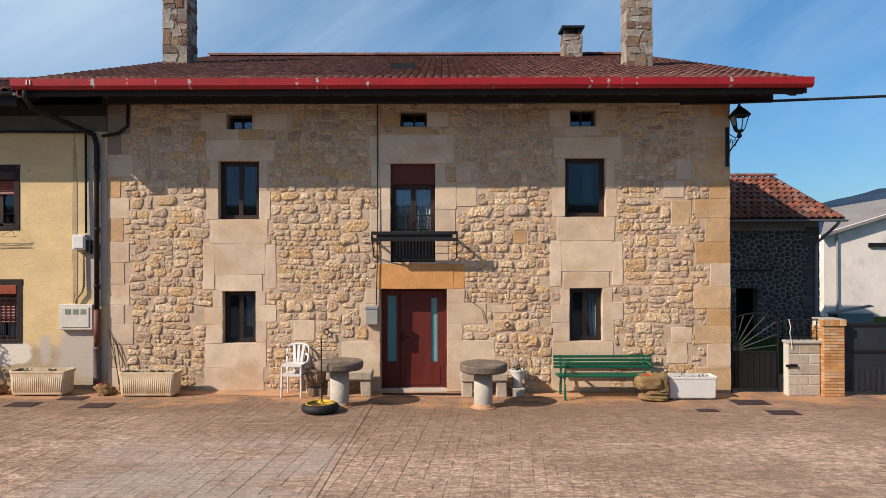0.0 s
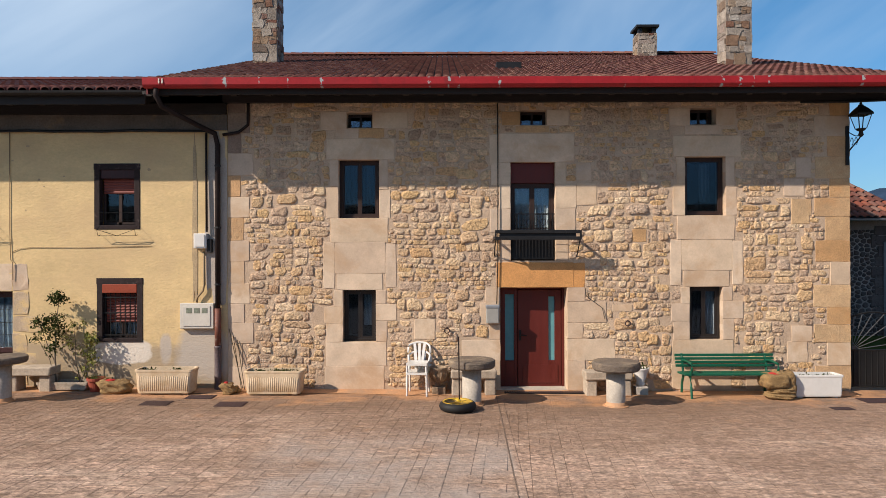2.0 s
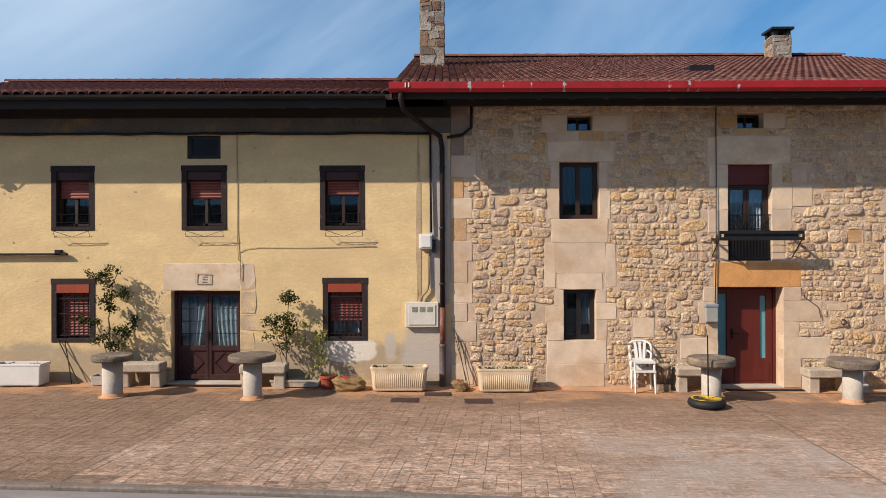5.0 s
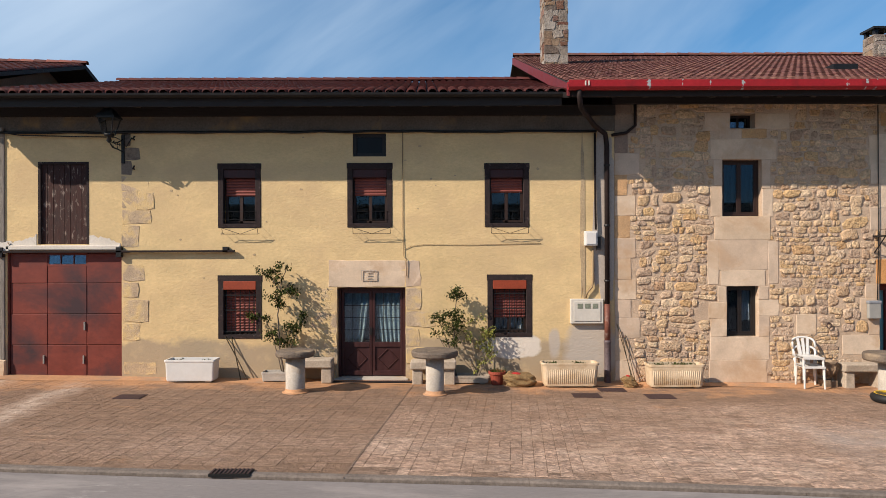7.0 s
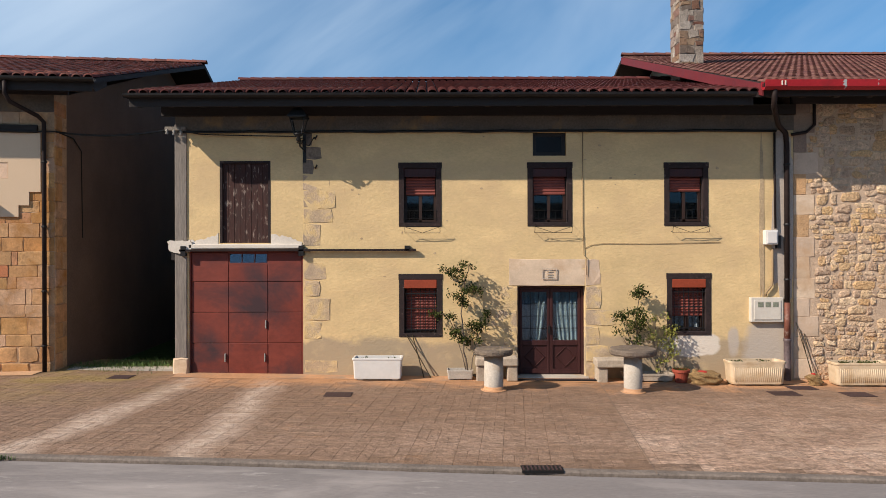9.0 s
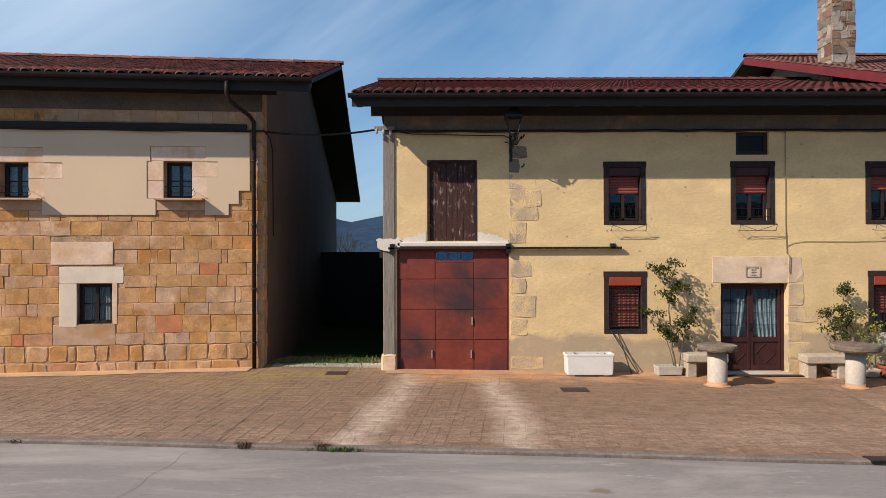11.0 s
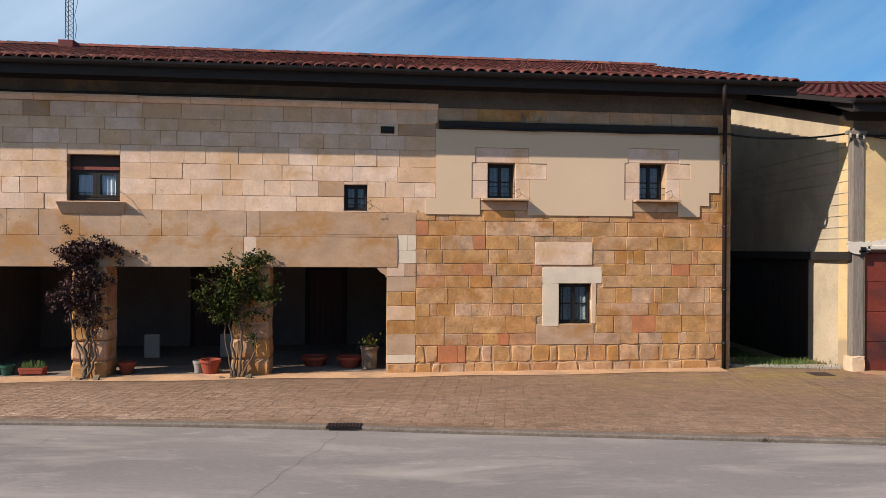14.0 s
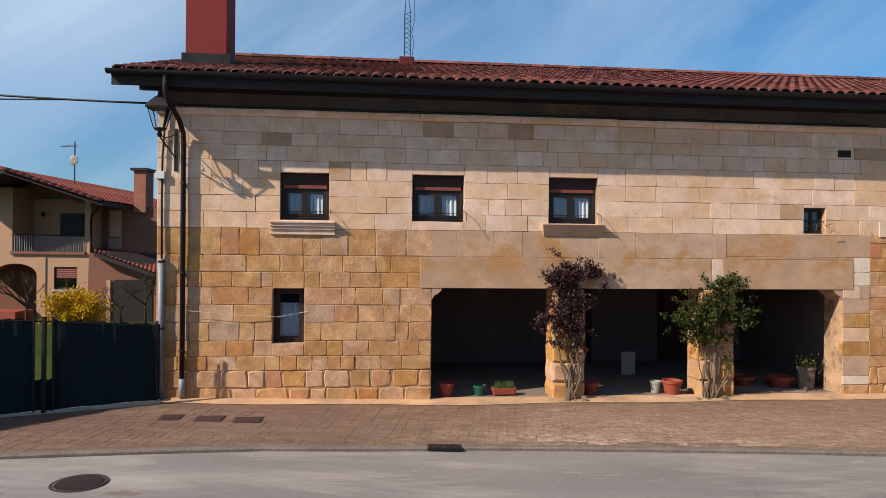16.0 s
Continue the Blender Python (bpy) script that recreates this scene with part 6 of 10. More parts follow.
# garage door of riveted sheets
x0, x1, z0, z1 = B_GAR
gd = part("garage_door", Geo().box(x0, x0 + 0.03, 0.02, 0.08, 0.16, z1).box(x1 - 0.03, x1, 0.02, 0.08, 0.16, z1).box(x0 + 0.03, x1 - 0.03, 0.02, 0.08, z1 - 0.03, z1), GARAGE_RED, HB, "sliding garage door of rust-red painted sheet panels")
cols = [x0 + 0.03, x0 + 0.78, x0 + 1.57, x1 - 0.03]
rows_z = [0.20, 0.84, 1.46, 2.08, 2.68]
for i in range(3):
    for k in range(4):
        a, b, c, d = cols[i] + 0.003, cols[i + 1] - 0.003, rows_z[k] + 0.003, rows_z[k + 1] - 0.003
        if i == 1 and k == 3:
            d = 2.42
        gg = Geo()
        gg.slab(a, b, c, d, -0.045 + 0.006 * ((i + k) % 2), 0.07, 0.008)
        part("panel", gg, GARAGE_RED, gd)
part("window", Geo().box(cols[1], cols[2], 0.045, 0.07, 2.42, 2.46).box(cols[1], cols[2], 0.045, 0.07, 2.64, 2.68).box(cols[1], cols[1] + 0.02, 0.045, 0.07, 2.46, 2.64).box(cols[2] - 0.02, cols[2], 0.045, 0.07, 2.46, 2.64)
     .box(cols[1] + 0.26, cols[1] + 0.275, 0.045, 0.07, 2.46, 2.64).box(cols[1] + 0.52, cols[1] + 0.535, 0.045, 0.07, 2.46, 2.64), GARAGE_RED, gd)
gp = pane(gd, cols[1] + 0.02, cols[2] - 0.02, 2.46, 2.64, 0.06)
gp.matrix_basis = Matrix.Translation((0, 0.063, 2.55)) @ Matrix.Rotation(radians(-4.5), 4, "X") @ Matrix.Translation((0, -0.063, -2.55))
room_box(gd, x0, x1, 0, z1, 0.5)
for a, c in ((x0 + 0.70, 0.55), (x0 + 1.50, 0.55), (x0 + 1.52, 1.22)):
    part("handle", Geo().box(a, a + 0.02, 0.01, 0.05, c - 0.08, c + 0.08), PLASTIC_G, gd)
for xa, za, xb, zb in ((-13.82, 0.16, -14.33, 1.02), (-13.96, 0.16, -14.20, 1.0)):
    cane = thing("garden_cane", Matrix.Translation((0, WALL_Y, 0)), "thin dark cane leaning against the yellow wall", "cane", "garden canes")
    part("stick", Geo().tube([(xa, -0.20, za), ((xa + xb) / 2, -0.10, (za + zb) / 2 + 0.01), (xb, -0.02, zb)], 0.011, 5), TWIG, cane)
track = thing("sliding_rail", Matrix.Translation((0, WALL_Y, 0)), "dark steel rail of the sliding garage door along the wall", "rail")
part("beam", Geo().box(-18.86, -14.12, -0.10, -0.03, 2.69, 2.735), BROWNPIPE, track, bevel=0.006)
for xx in (-18.78, -16.42, -14.3):
    part("bracket", Geo().box(xx - 0.05, xx + 0.05, -0.10, 0.0, 2.60 if xx < -16 else 2.70, 2.80), DARKMETAL, track)
# timber wall plate and clapboard laps along the alley side


def along_alley(y0, y1, z0, z1, out):
    """A length of timber on the alley wall, which leans away from the front corner."""
    g = Geo()
    return g.add([(B0 - o - 0.03 * max(0.0, y - 0.5), y, z) for z in (z0, z1) for y in (y0, y1) for o in (out, -0.02)],
                 [(0, 1, 3, 2), (4, 6, 7, 5), (0, 4, 5, 1), (2, 3, 7, 6), (0, 2, 6, 4), (1, 5, 7, 3)])


part("side_beam", along_alley(-0.02, 14.4, 2.52, 2.70, 0.09), WOOD_DARK, HB, "dark weathered timber along the alley wall")
# added near-black boards stand for the shade on the wall's lower half
alley_shade_boards = part("boarding", along_alley(1.62, 9.0, 0.1, 2.52, 0.012), WOOD_DARK, HB, "dark boards added for the alley wall's shaded lower half")
for i in range(24):
    part("plank", along_alley(1.64 + i * 0.30, 1.925 + i * 0.30, 0.12, 2.50, 0.028), WOOD_DARK, alley_shade_boards)
part("patch", Geo().prism(blotch(B0 + 0.10, 2.80, 0.24, 0.14, 31, 24), -0.07, -0.034), WHITEREND, HB, "lumpy white plaster round the beam's end")
for i in range(9):
    zz = 2.98 + i * 0.24
    part("lap", along_alley(0.16, 8.0, zz, zz + 0.014, 0.007), SIDEREND, HB)
# timber post and stone foot at the corner
part("corner_post", Geo().box(B0 - 0.02, B0 + 0.22, -0.03, 0.15, 0.55, 5.25), WOOD_GREY, HB, "grey weathered timber corner post", bevel=0.015)
part("post_foot", Geo().slab(B0 - 0.06, B0 + 0.24, 0.1, 0.56, 0.06, 0.2, 0.03, 0.02), DRESSED, HB)
# house door
x0, x1, z0, z1 = B_DOOR
z0 = 0.16
db = part("door", Geo().box(x0, x0 + 0.06, 0.16, 0.26, z0, z1).box(x1 - 0.06, x1, 0.16, 0.26, z0, z1).box(x0 + 0.06, x1 - 0.06, 0.16, 0.26, z1 - 0.06, z1), DOOR_WINE, HB, "wine-brown double door with lace-curtained glass")
mid = (x0 + x1) / 2
for a, b in ((x0 + 0.065, mid - 0.005), (mid + 0.005, x1 - 0.065)):
    s = 0.052
    gg = Geo()
    gg.box(a, a + s, 0.18, 0.24, z0 + 0.02, z1 - 0.065).box(b - s, b, 0.18, 0.24, z0 + 0.02, z1 - 0.065).box(a + s, b - s, 0.18, 0.24, z0 + 0.02, z0 + 0.12).box(a + s, b - s, 0.18, 0.24, z0 + 0.60, z0 + 0.70).box(a + s, b - s, 0.18, 0.24, z1 - 0.13, z1 - 0.065)
    lf = part("leaf", gg, DOOR_WINE, db, bevel=0.006)
    part("panel", Geo().box(a + s, b - s, 0.205, 0.235, z0 + 0.12, z0 + 0.60), DOOR_WINE, lf)
    c, zc = (a + b) / 2, z0 + 0.36
    dia = Geo()
    for p, q in (((-0.2, 0), (0, 0.2)), ((0, 0.2), (0.2, 0)), ((0.2, 0), (0, -0.2)), ((0, -0.2), (-0.2, 0))):
        dia.tube([(c + p[0], 0.2, zc + p[1]), (c + q[0], 0.2, zc + q[1])], 0.012, 4)
    part("diamond_moulding", dia, DOOR_WINE, lf)
    pane(lf, a + s, b - s, z0 + 0.70, z1 - 0.13, 0.21)
    for i in (1, 2, 3):
        zz = z0 + 0.70 + (z1 - 0.13 - z0 - 0.70) * i / 4
        part("bar", Geo().tube([(a + s, 0.19, zz), (b - s, 0.19, zz)], 0.007, 4), IRON, lf)
    for i in (1, 2):
        xx = a + s + (b - a - 2 * s) * i / 3
        part("bar", Geo().tube([(xx, 0.19, z0 + 0.70), (xx, 0.19, z1 - 0.13)], 0.006, 4), IRON, lf)
    drape(lf, a + s, b - s, z0 + 0.62, z1 - 0.1, 0.245, LACE, 0.014, 5, 0.30 if a < mid - 0.1 else -0.25)
part("handle", Geo().box(mid - 0.05, mid + 0.0, 0.15, 0.18, z0 + 0.85, z0 + 1.0), DARKMETAL, db)
room_box(db, x0, x1, z0, z1, 0.5)
part("threshold", Geo().box(x0 - 0.05, x1 + 0.05, -0.10, 0.30, 0.08, 0.165), CONCRETE, db, bevel=0.01)

# ================================================================ long ashlar house with the porch
CX0 = -21.45
MC = Matrix.Translation((CX0, wall_c_y(CX0), 0)) @ Matrix.Rotation(C_ANG, 4, "Z")
HC = thing("ashlar_house", MC, "long golden sandstone ashlar house with an open porch on two pillars", "house")


def cl(x):
    """Distance along the facade of the point at world x."""
    return (x - CX0) / math.cos(C_ANG)


CL, CR, CTOP = cl(-41.65), 0.0, 5.98
PORCH = [(cl(-36.70), cl(-34.37)), (cl(-33.79), cl(-31.45)), (cl(-30.79), cl(-28.51))]
LZ = 2.34
C_WIN = {"w1": (cl(-39.49), cl(-38.61), 3.58, 4.45), "w2": (cl(-37.08), cl(-36.11), 3.585, 4.46), "w3": (cl(-34.49), cl(-33.54), 3.58, 4.46), "small": (cl(-29.35), cl(-28.90), 3.45, 3.96),
         "w4": (cl(-26.52), cl(-25.97), 3.72, 4.44), "w5": (cl(-23.39), cl(-22.84), 3.73, 4.49), "g1": (cl(-39.61), cl(-39.04), 1.31, 2.32), "g5": (cl(-25.06), cl(-24.39), 1.21, 2.02)}
holes = [(a, b, -0.2, LZ) for a, b in PORCH] + list(C_WIN.values())
wallC = part("wall", wall_with_openings(CL, CR, -0.2, CTOP, 0.55, holes), JOINT, HC, "coursed golden and pale sandstone blocks")
part("gable_wall", gable_wall(CR - 0.5, 0.5, 0.55, 17.2, -0.2, CTOP, 6.95, 8.18, 5.0, 0.033), SIDEBROWN_SHADED, HC, "brown rendered gable end, darkened for its shaded side")
part("gable_wall", gable_wall(CL, 0.5, 0.55, 17.2, -0.2, CTOP, 6.95, 8.18, 5.0), SIDEBROWN_SHADED, HC)
part("back_wall", Geo().box(CL + 0.5, CR - 0.5, 16.8, 17.2, -0.2, 5.1), SIDEBROWN_SHADED, HC)
# quoins on the gable corner
rs = random.Random(41)
z = 0.3
i = 0
while z < 5.5:
    h = rs.uniform(0.28, 0.4)
    gg = Geo()
    d = 0.5 if i % 2 else 0.32
    gg.add([(0.0, 0.002, z + 0.006), (0.0, d, z + 0.006), (0.0, d, z + h - 0.006), (0.0, 0.002, z + h - 0.006), (0.02, 0.012, z + 0.016), (0.02, d - 0.01, z + 0.016), (0.02, d - 0.01, z + h - 0.016), (0.02, 0.012, z + h - 0.016)],
           [(4, 5, 6, 7), (0, 1, 5, 4), (1, 2, 6, 5), (2, 3, 7, 6), (3, 0, 4, 7)])
    part("quoin", gg, GOLD, wallC)
    z += h
    i += 1

roofC = roof(HC, "C", cl(-42.2), 1.06, -0.72, 6.05, 6.95, 8.38, 17.95, 5.05, w=0.215, length=0.35, singles=3, seed=9, label="weathered orange-red barrel tile roof", shear=0.03)
gutter(HC, cl(-42.25), 1.08, -0.78, 6.04, 0.08, DARKMETAL, "dark metal gutter")
part("fascia", Geo().box(cl(-42.2), 1.0, -0.70, -0.67, 5.80, 6.02), WOOD_DARK, HC)
rafters(HC, cl(-42.0), 0.95, 0.6, -0.66, 5.97, 0.05, 6.20)
part("eave_band", Geo().box(CL, CR, -0.03, -0.002, 5.52, 5.92), EAVE_SHADE_GREY, HC, "weathered plaster under the eave, darkened for its shade")
part("wall_plate", Geo().box(CL - 0.3, CR + 0.3, -0.10, -0.031, 5.86, 6.02), WOOD_DARK, HC)

# ashlar
XJ = cl(-27.94)                                          # straight joint between the two builds
PX = cl(-27.56)
gz = [0.10, 0.45, 0.79, 1.02, 1.37, 1.62, 1.94, 2.18, 2.42, 2.70, 2.98, 3.27, 3.49]
lz = [0.10, 0.50, 0.82, 1.08, 1.36, 1.70, 2.02, 2.34, 2.62, 2.93, 3.42]
pz = [3.42, 3.72, 4.02, 4.32, 4.66, 4.94, 5.17, 5.46]
blocks = []                                              # x0, x1, z0, z1, stone, proud


def zone(key, zs):
    """The part of the courses that a window breaks: from the course under it to the course over it."""
    a, b, c, d = C_WIN[key]
    lo = max([q for q in zs if q <= c - 0.03] or [zs[0]])
    hi = min([q for q in zs if q >= d + 0.03] or [zs[-1]])
    return (a, b, lo, hi)


def fill(key, zs, stone, over=None, under=True):
    a, b, c, d = C_WIN[key]
    _, _, lo, hi = zone(key, zs)
    if hi - d > 0.03:
        blocks.append((a, b, d, hi, over or stone, 0.0))
    if under and c - lo > 0.03:
        blocks.append((a, b, lo, c, stone, 0.0))


rs = random.Random(51)
# right build, golden
G5 = C_WIN["g5"]
surround = [(G5[0] - 0.34, G5[0], 1.16, 2.03), (G5[0] - 0.34, G5[1] + 0.22, 2.03, 2.36), (G5[0] - 0.50, G5[1] + 0.02, 2.40, 2.86), (G5[0] - 0.46, G5[1] + 0.06, 0.79, 1.20), (G5[1], G5[1] + 0.10, 1.21, 2.03)]
for r in courses(XJ, CR, gz, rs, 0.32, 0.58, [G5, *surround], (0.3, 1.5)):
    blocks.append((*r, "red" if rs.random() < 0.03 else "gold", 0.0))
blocks += [(*surround[0], "white", 0.004), (*surround[1], "white", 0.004), (*surround[2], "pale", 0.006), (*surround[3], "lintel", 0.0), (*surround[4], "pale", 0.0)]
# left build below the windows
PL, PR = PORCH[0][0], PORCH[2][1]
G1 = zone("g1", lz)
for r in courses(CL, PL, lz, rs, 0.32, 0.56, [G1], (0.5, 1.5)):
    blocks.append((*r, "gold", rs.uniform(0, 0.012) if r[2] < 0.9 else 0.0))
fill("g1", lz, "gold")
for r in courses(PR, XJ, [0.10, 0.45, 0.62, 1.02, 1.30, 1.58, 1.86, 2.16, 2.42], rs, 0.3, 0.62, []):
    blocks.append((*r, rs.choice(("pale", "lintel", "gold", "lintel", "pale", "white")), 0.0))
for r in courses(cl(-28.30), XJ, [2.42, 2.68, 2.98], rs, 0.2, 0.4, []):
    blocks.append((*r, "white" if rs.random() < 0.5 else "pale", 0.0))
# the lintels over the porch and the course above
for a, b in ((cl(-36.92), cl(-34.05)), (cl(-34.05), cl(-31.25)), (cl(-31.02), cl(-28.30))):
    blocks.append((a, b, LZ, 2.93, "lintel", 0.010))
blocks.append((cl(-31.25), cl(-31.02), LZ, 2.93, "pale", 0.0))
for r in courses(cl(-36.92), cl(-32.3), [2.93, 3.42], rs, 0.6, 1.0, []):
    blocks.append((*r, "lintel", 0.0))
for a, b in ((cl(-32.3), cl(-31.2)), (cl(-31.2), cl(-30.95)), (cl(-30.95), cl(-27.94))):
    blocks.append((a, b, 2.98 if a > cl(-31.1) else 2.93, 3.42, "lintel", 0.004))
blocks.append((cl(-30.95), cl(-28.30), 2.93, 2.98, "lintel", 0.0))
# pale upper storey
zs_u = [zone(k, pz) for k in ("w1", "w2", "w3", "small")]
for r in courses(CL, PX, pz, rs, 0.42, 0.85, zs_u):
    blocks.append((*r, "pale" if rs.random() < 0.97 else "lintel", 0.0))
for k in ("w1", "w2", "w3", "small"):
    fill(k, pz, "pale", "pale")
# row of stones over the plastered part, mostly darker stone: eave shade as colour
for r in courses(PX, CR - 0.12, [5.27, 5.52], rs, 0.25, 0.55, []):
    blocks.append((*r, "lintel" if rs.random() < 0.6 else "gold", -0.006))
for r in courses(cl(-27.5), CR, [3.49, 3.72, 4.0, 4.3, 4.6, 4.9, 5.1], rs, 0.3, 0.45, [(cl(-27.5), cl(-22.12), 3.49, 5.1)]):
    blocks.append((*r, "gold", -0.002))

WHITE_ST = mat("new_white_sandstone", None, 0.9, vary=0.12, grain=60, blotch=3, bump=0.3, palette=[(0.62, 0.52, 0.41), (0.66, 0.56, 0.45), (0.60, 0.47, 0.34)])
RED_ST = mat("red_sandstone", None, 0.9, vary=0.25, grain=40, blotch=3.5, bump=0.4, palette=[(0.46, 0.165, 0.075), (0.48, 0.21, 0.10)])
MATS = {"red": (RED_ST, RED_ST), "gold": (GOLD, GOLD_I), "pale": (PALE, PALE_I), "lintel": (LINTEL, LINTEL), "white": (WHITE_ST, WHITE_ST)}
order = sorted(range(len(blocks)), key=lambda i: (blocks[i][4] in ("gold", "pale"), blocks[i][2] > 3.4, -blocks[i][0]))
single = set(order[:300])
rest = {"gold": Geo(), "pale": Geo()}
for i, (x0, x1, z0, z1, stone, proud) in enumerate(blocks):
    e = rs.uniform(0.0010, 0.0034) if stone != "gold" else (rs.uniform(0.0016, 0.0048) if x1 < XJ - 1.0 else rs.uniform(0.0006, 0.0028))
    rough = 0.009 if stone == "gold" else 0.004
    gg = Geo() if i in single else rest.get(stone)
    if gg is None:
        gg = Geo()
    ch = 0.007 if stone == "gold" else 0.004
    if stone == "gold" and z1 < 0.85:
        ch, rough, e = 0.018, 0.018, rs.uniform(0.003, 0.007)
    gg.slab(x0 + e, x1 - e, z0 + e, z1 - e, (0.011 if stone == "gold" else 0.014) + proud + rs.uniform(-0.005, 0.005), 0.10, ch, rough, rs)
    if i in single or stone not in rest:
        part("ashlar_block", gg, MATS[stone][0], wallC)
for k, gg in rest.items():
    if gg.v:
        tagged(part("ashlar_infill", gg, MATS[k][1], wallC), kind="stuff")
# rounded corbels at the porch's ends
for xx, s in ((PL, 1), (PR, -1)):
    prof = [(xx, LZ)] + [(xx + s * 0.20 * (1 - math.cos(t)), LZ - 0.20 + 0.20 * math.sin(t)) for t in np.linspace(math.pi / 2, 0, 7)]
    prof = [(xx, LZ), (xx + s * 0.20, LZ), (xx + s * 0.17, LZ - 0.05), (xx + s * 0.12, LZ - 0.10), (xx + s * 0.05, LZ - 0.14), (xx, LZ - 0.22)]
    part("corbel", Geo().prism(prof, -0.012, 0.5), LINTEL, wallC)
# cornice
g = Geo()
x0, x1 = CL - 0.02, cl(-27.52)
prof = [(-0.002, 5.46), (-0.05, 5.46), (-0.075, 5.50), (-0.11, 5.53), (-0.11, 5.575), (-0.002, 5.575)]
edges = list(np.linspace(x0, x1, 16))
cj = random.Random(4)
for a, b in zip(edges[:-1], edges[1:]):
    gg = Geo()
    dz0 = cj.uniform(-0.006, 0.006)
    n = len(prof)
    gg.add([(x, y, zz + dz0) for x in (a + 0.004, b - 0.004) for y, zz in prof], [(i, (i + 1) % n, n + (i + 1) % n, n + i) for i in range(n)] + [tuple(range(n)), tuple(reversed(range(n, 2 * n)))])
    part("cornice_stone", gg, PALE, wallC)
gg = Geo()
gg.slab(cl(-27.52) - 0.24, cl(-27.52) - 0.01, 5.20, 5.46, 0.05, 0.05, 0.01)
part("cornice_stone", gg, PALE, wallC)

# cream plaster with the stone surrounds left bare
ph = []
for k in ("w4", "w5"):
    a, b, c, d = C_WIN[k]
    ph += [(a - 0.26, b + 0.28, d, d + 0.30), (a - 0.33, a, c, d), (a, b, c, d), (b, b + (0.65 if k == "w4" else 0.52), d - 0.32, d), (b, b + 0.30, c, d - 0.32), (a - 0.16, b + 0.26, 3.40, c)]
steps = [(cl(-21.92), cl(-21.70), 3.4, 3.90), (cl(-22.12), cl(-21.92), 3.4, 3.63)]
g = wall_with_openings(cl(-27.75), cl(-21.74), 3.49, 5.08, 0.05, ph + steps + [(cl(-27.76), cl(-27.56), 3.70, 5.09)], y=-0.034)
part("plaster", g, CREAM, HC, "smooth cream plaster panel with stepped edges")
for k in ("w4", "w5"):
    a, b, c, d = C_WIN[k]
    for r in ((a - 0.26, b + 0.28, d, d + 0.30), (a - 0.33, a, c, c + 0.36), (a - 0.33, a, c + 0.36, d), (b, b + (0.65 if k == "w4" else 0.52), d - 0.32, d), (b, b + 0.30, c, d - 0.32), (a - 0.16, b + 0.26, 3.49, c - 0.044)):
        gg = Geo()
        gg.slab(r[0] + 0.004, r[1] - 0.004, r[2] + 0.004, r[3] - 0.004, 0.022, 0.08, 0.006)
        part("surround_stone", gg, LINTEL if r[3] < c else PALE, wallC)
    part("sill", Geo().box(a - 0.14, b + 0.25, -0.21, 0.1, c - 0.04, c), LINTEL, HC, "projecting stone window sill", bevel=0.008)
part("tie_beam", Geo().box(cl(-27.5), cl(-21.75), -0.075, -0.003, 5.10, 5.25), WOOD_DARK, HC, "dark weathered timber beam", bevel=0.012)
# near-black block on the wall's face stands for the shade in a hole
part("hole_shade_block", Geo().box(cl(-28.65), cl(-28.38), -0.022, 0.0, 4.98, 5.12), DARKROOM, wallC)

# windows
for k in ("w1", "w2", "w3"):
    a, b, c, d = C_WIN[k]
    part("shutter_box", Geo().box(a, b, 0.12, 0.3, d - 0.22, d), FRAME_DARK, HC, bevel=0.01)
    part("shutter_slat", Geo().box(a + 0.05, b - 0.05, 0.10, 0.13, d - 0.28, d - 0.22), SHUTTER, HC)
    w = casement(HC, a, b, c, d - 0.24, 0.12, FRAME_BLACK, fr=0.06, mull=0.13, label="dark two-leaf window with white curtains", glass=DIMGLASS)
    room_box(w, a, b, c, d, 0.55)
    mid = (a + b) / 2
    drape(w, a + 0.10, mid - 0.04, c + 0.06, d - 0.26, 0.19, CURTAIN, amp=0.012, waves=3)
    drape(w, mid + 0.04, b - 0.10, c + 0.06, d - 0.26, 0.19, CURTAIN, amp=0.012, waves=4)
    for zz in (c + 0.10, c + 0.16):
        part("bar", Geo().tube([(a + 0.02, 0.08, zz), (b - 0.02, 0.08, zz)], 0.006, 4), IRON, w)
    gg = Geo()
    gg.tube([(b - 0.02, 0.0, c + 0.22), (b + 0.04, -0.10, c + 0.16), (b + 0.02, -0.22, c + 0.02)], 0.006, 4)
    part("drying_hook", gg, IRON, w)
a, b, c, d = C_WIN["w1"]
sl = Geo()
for y0, z0, z1 in ((-0.14, 3.52, 3.56), (-0.11, 3.46, 3.52), (-0.08, 3.40, 3.46), (-0.05, 3.31, 3.40)):
    sl.box(a - 0.17, b + 0.12, y0, 0.05, z0, z1)
part("sill", sl, PALE, HC, "moulded stone window sill", bevel=0.008)
a, b, c, d = C_WIN["w3"]
part("sill", Geo().add([(a - 0.15, -0.16, 3.56), (b + 0.12, -0.16, 3.56), (b + 0.12, 0.05, 3.56), (a - 0.15, 0.05, 3.56), (a - 0.10, -0.03, 3.34), (b + 0.08, -0.03, 3.34), (b + 0.08, 0.05, 3.34), (a - 0.10, 0.05, 3.34)],
                       [(0, 1, 2, 3), (7, 6, 5, 4), (0, 4, 5, 1), (1, 5, 6, 2), (2, 6, 7, 3), (3, 7, 4, 0)]), LINTEL, HC, "sloping stone window sill", bevel=0.008)
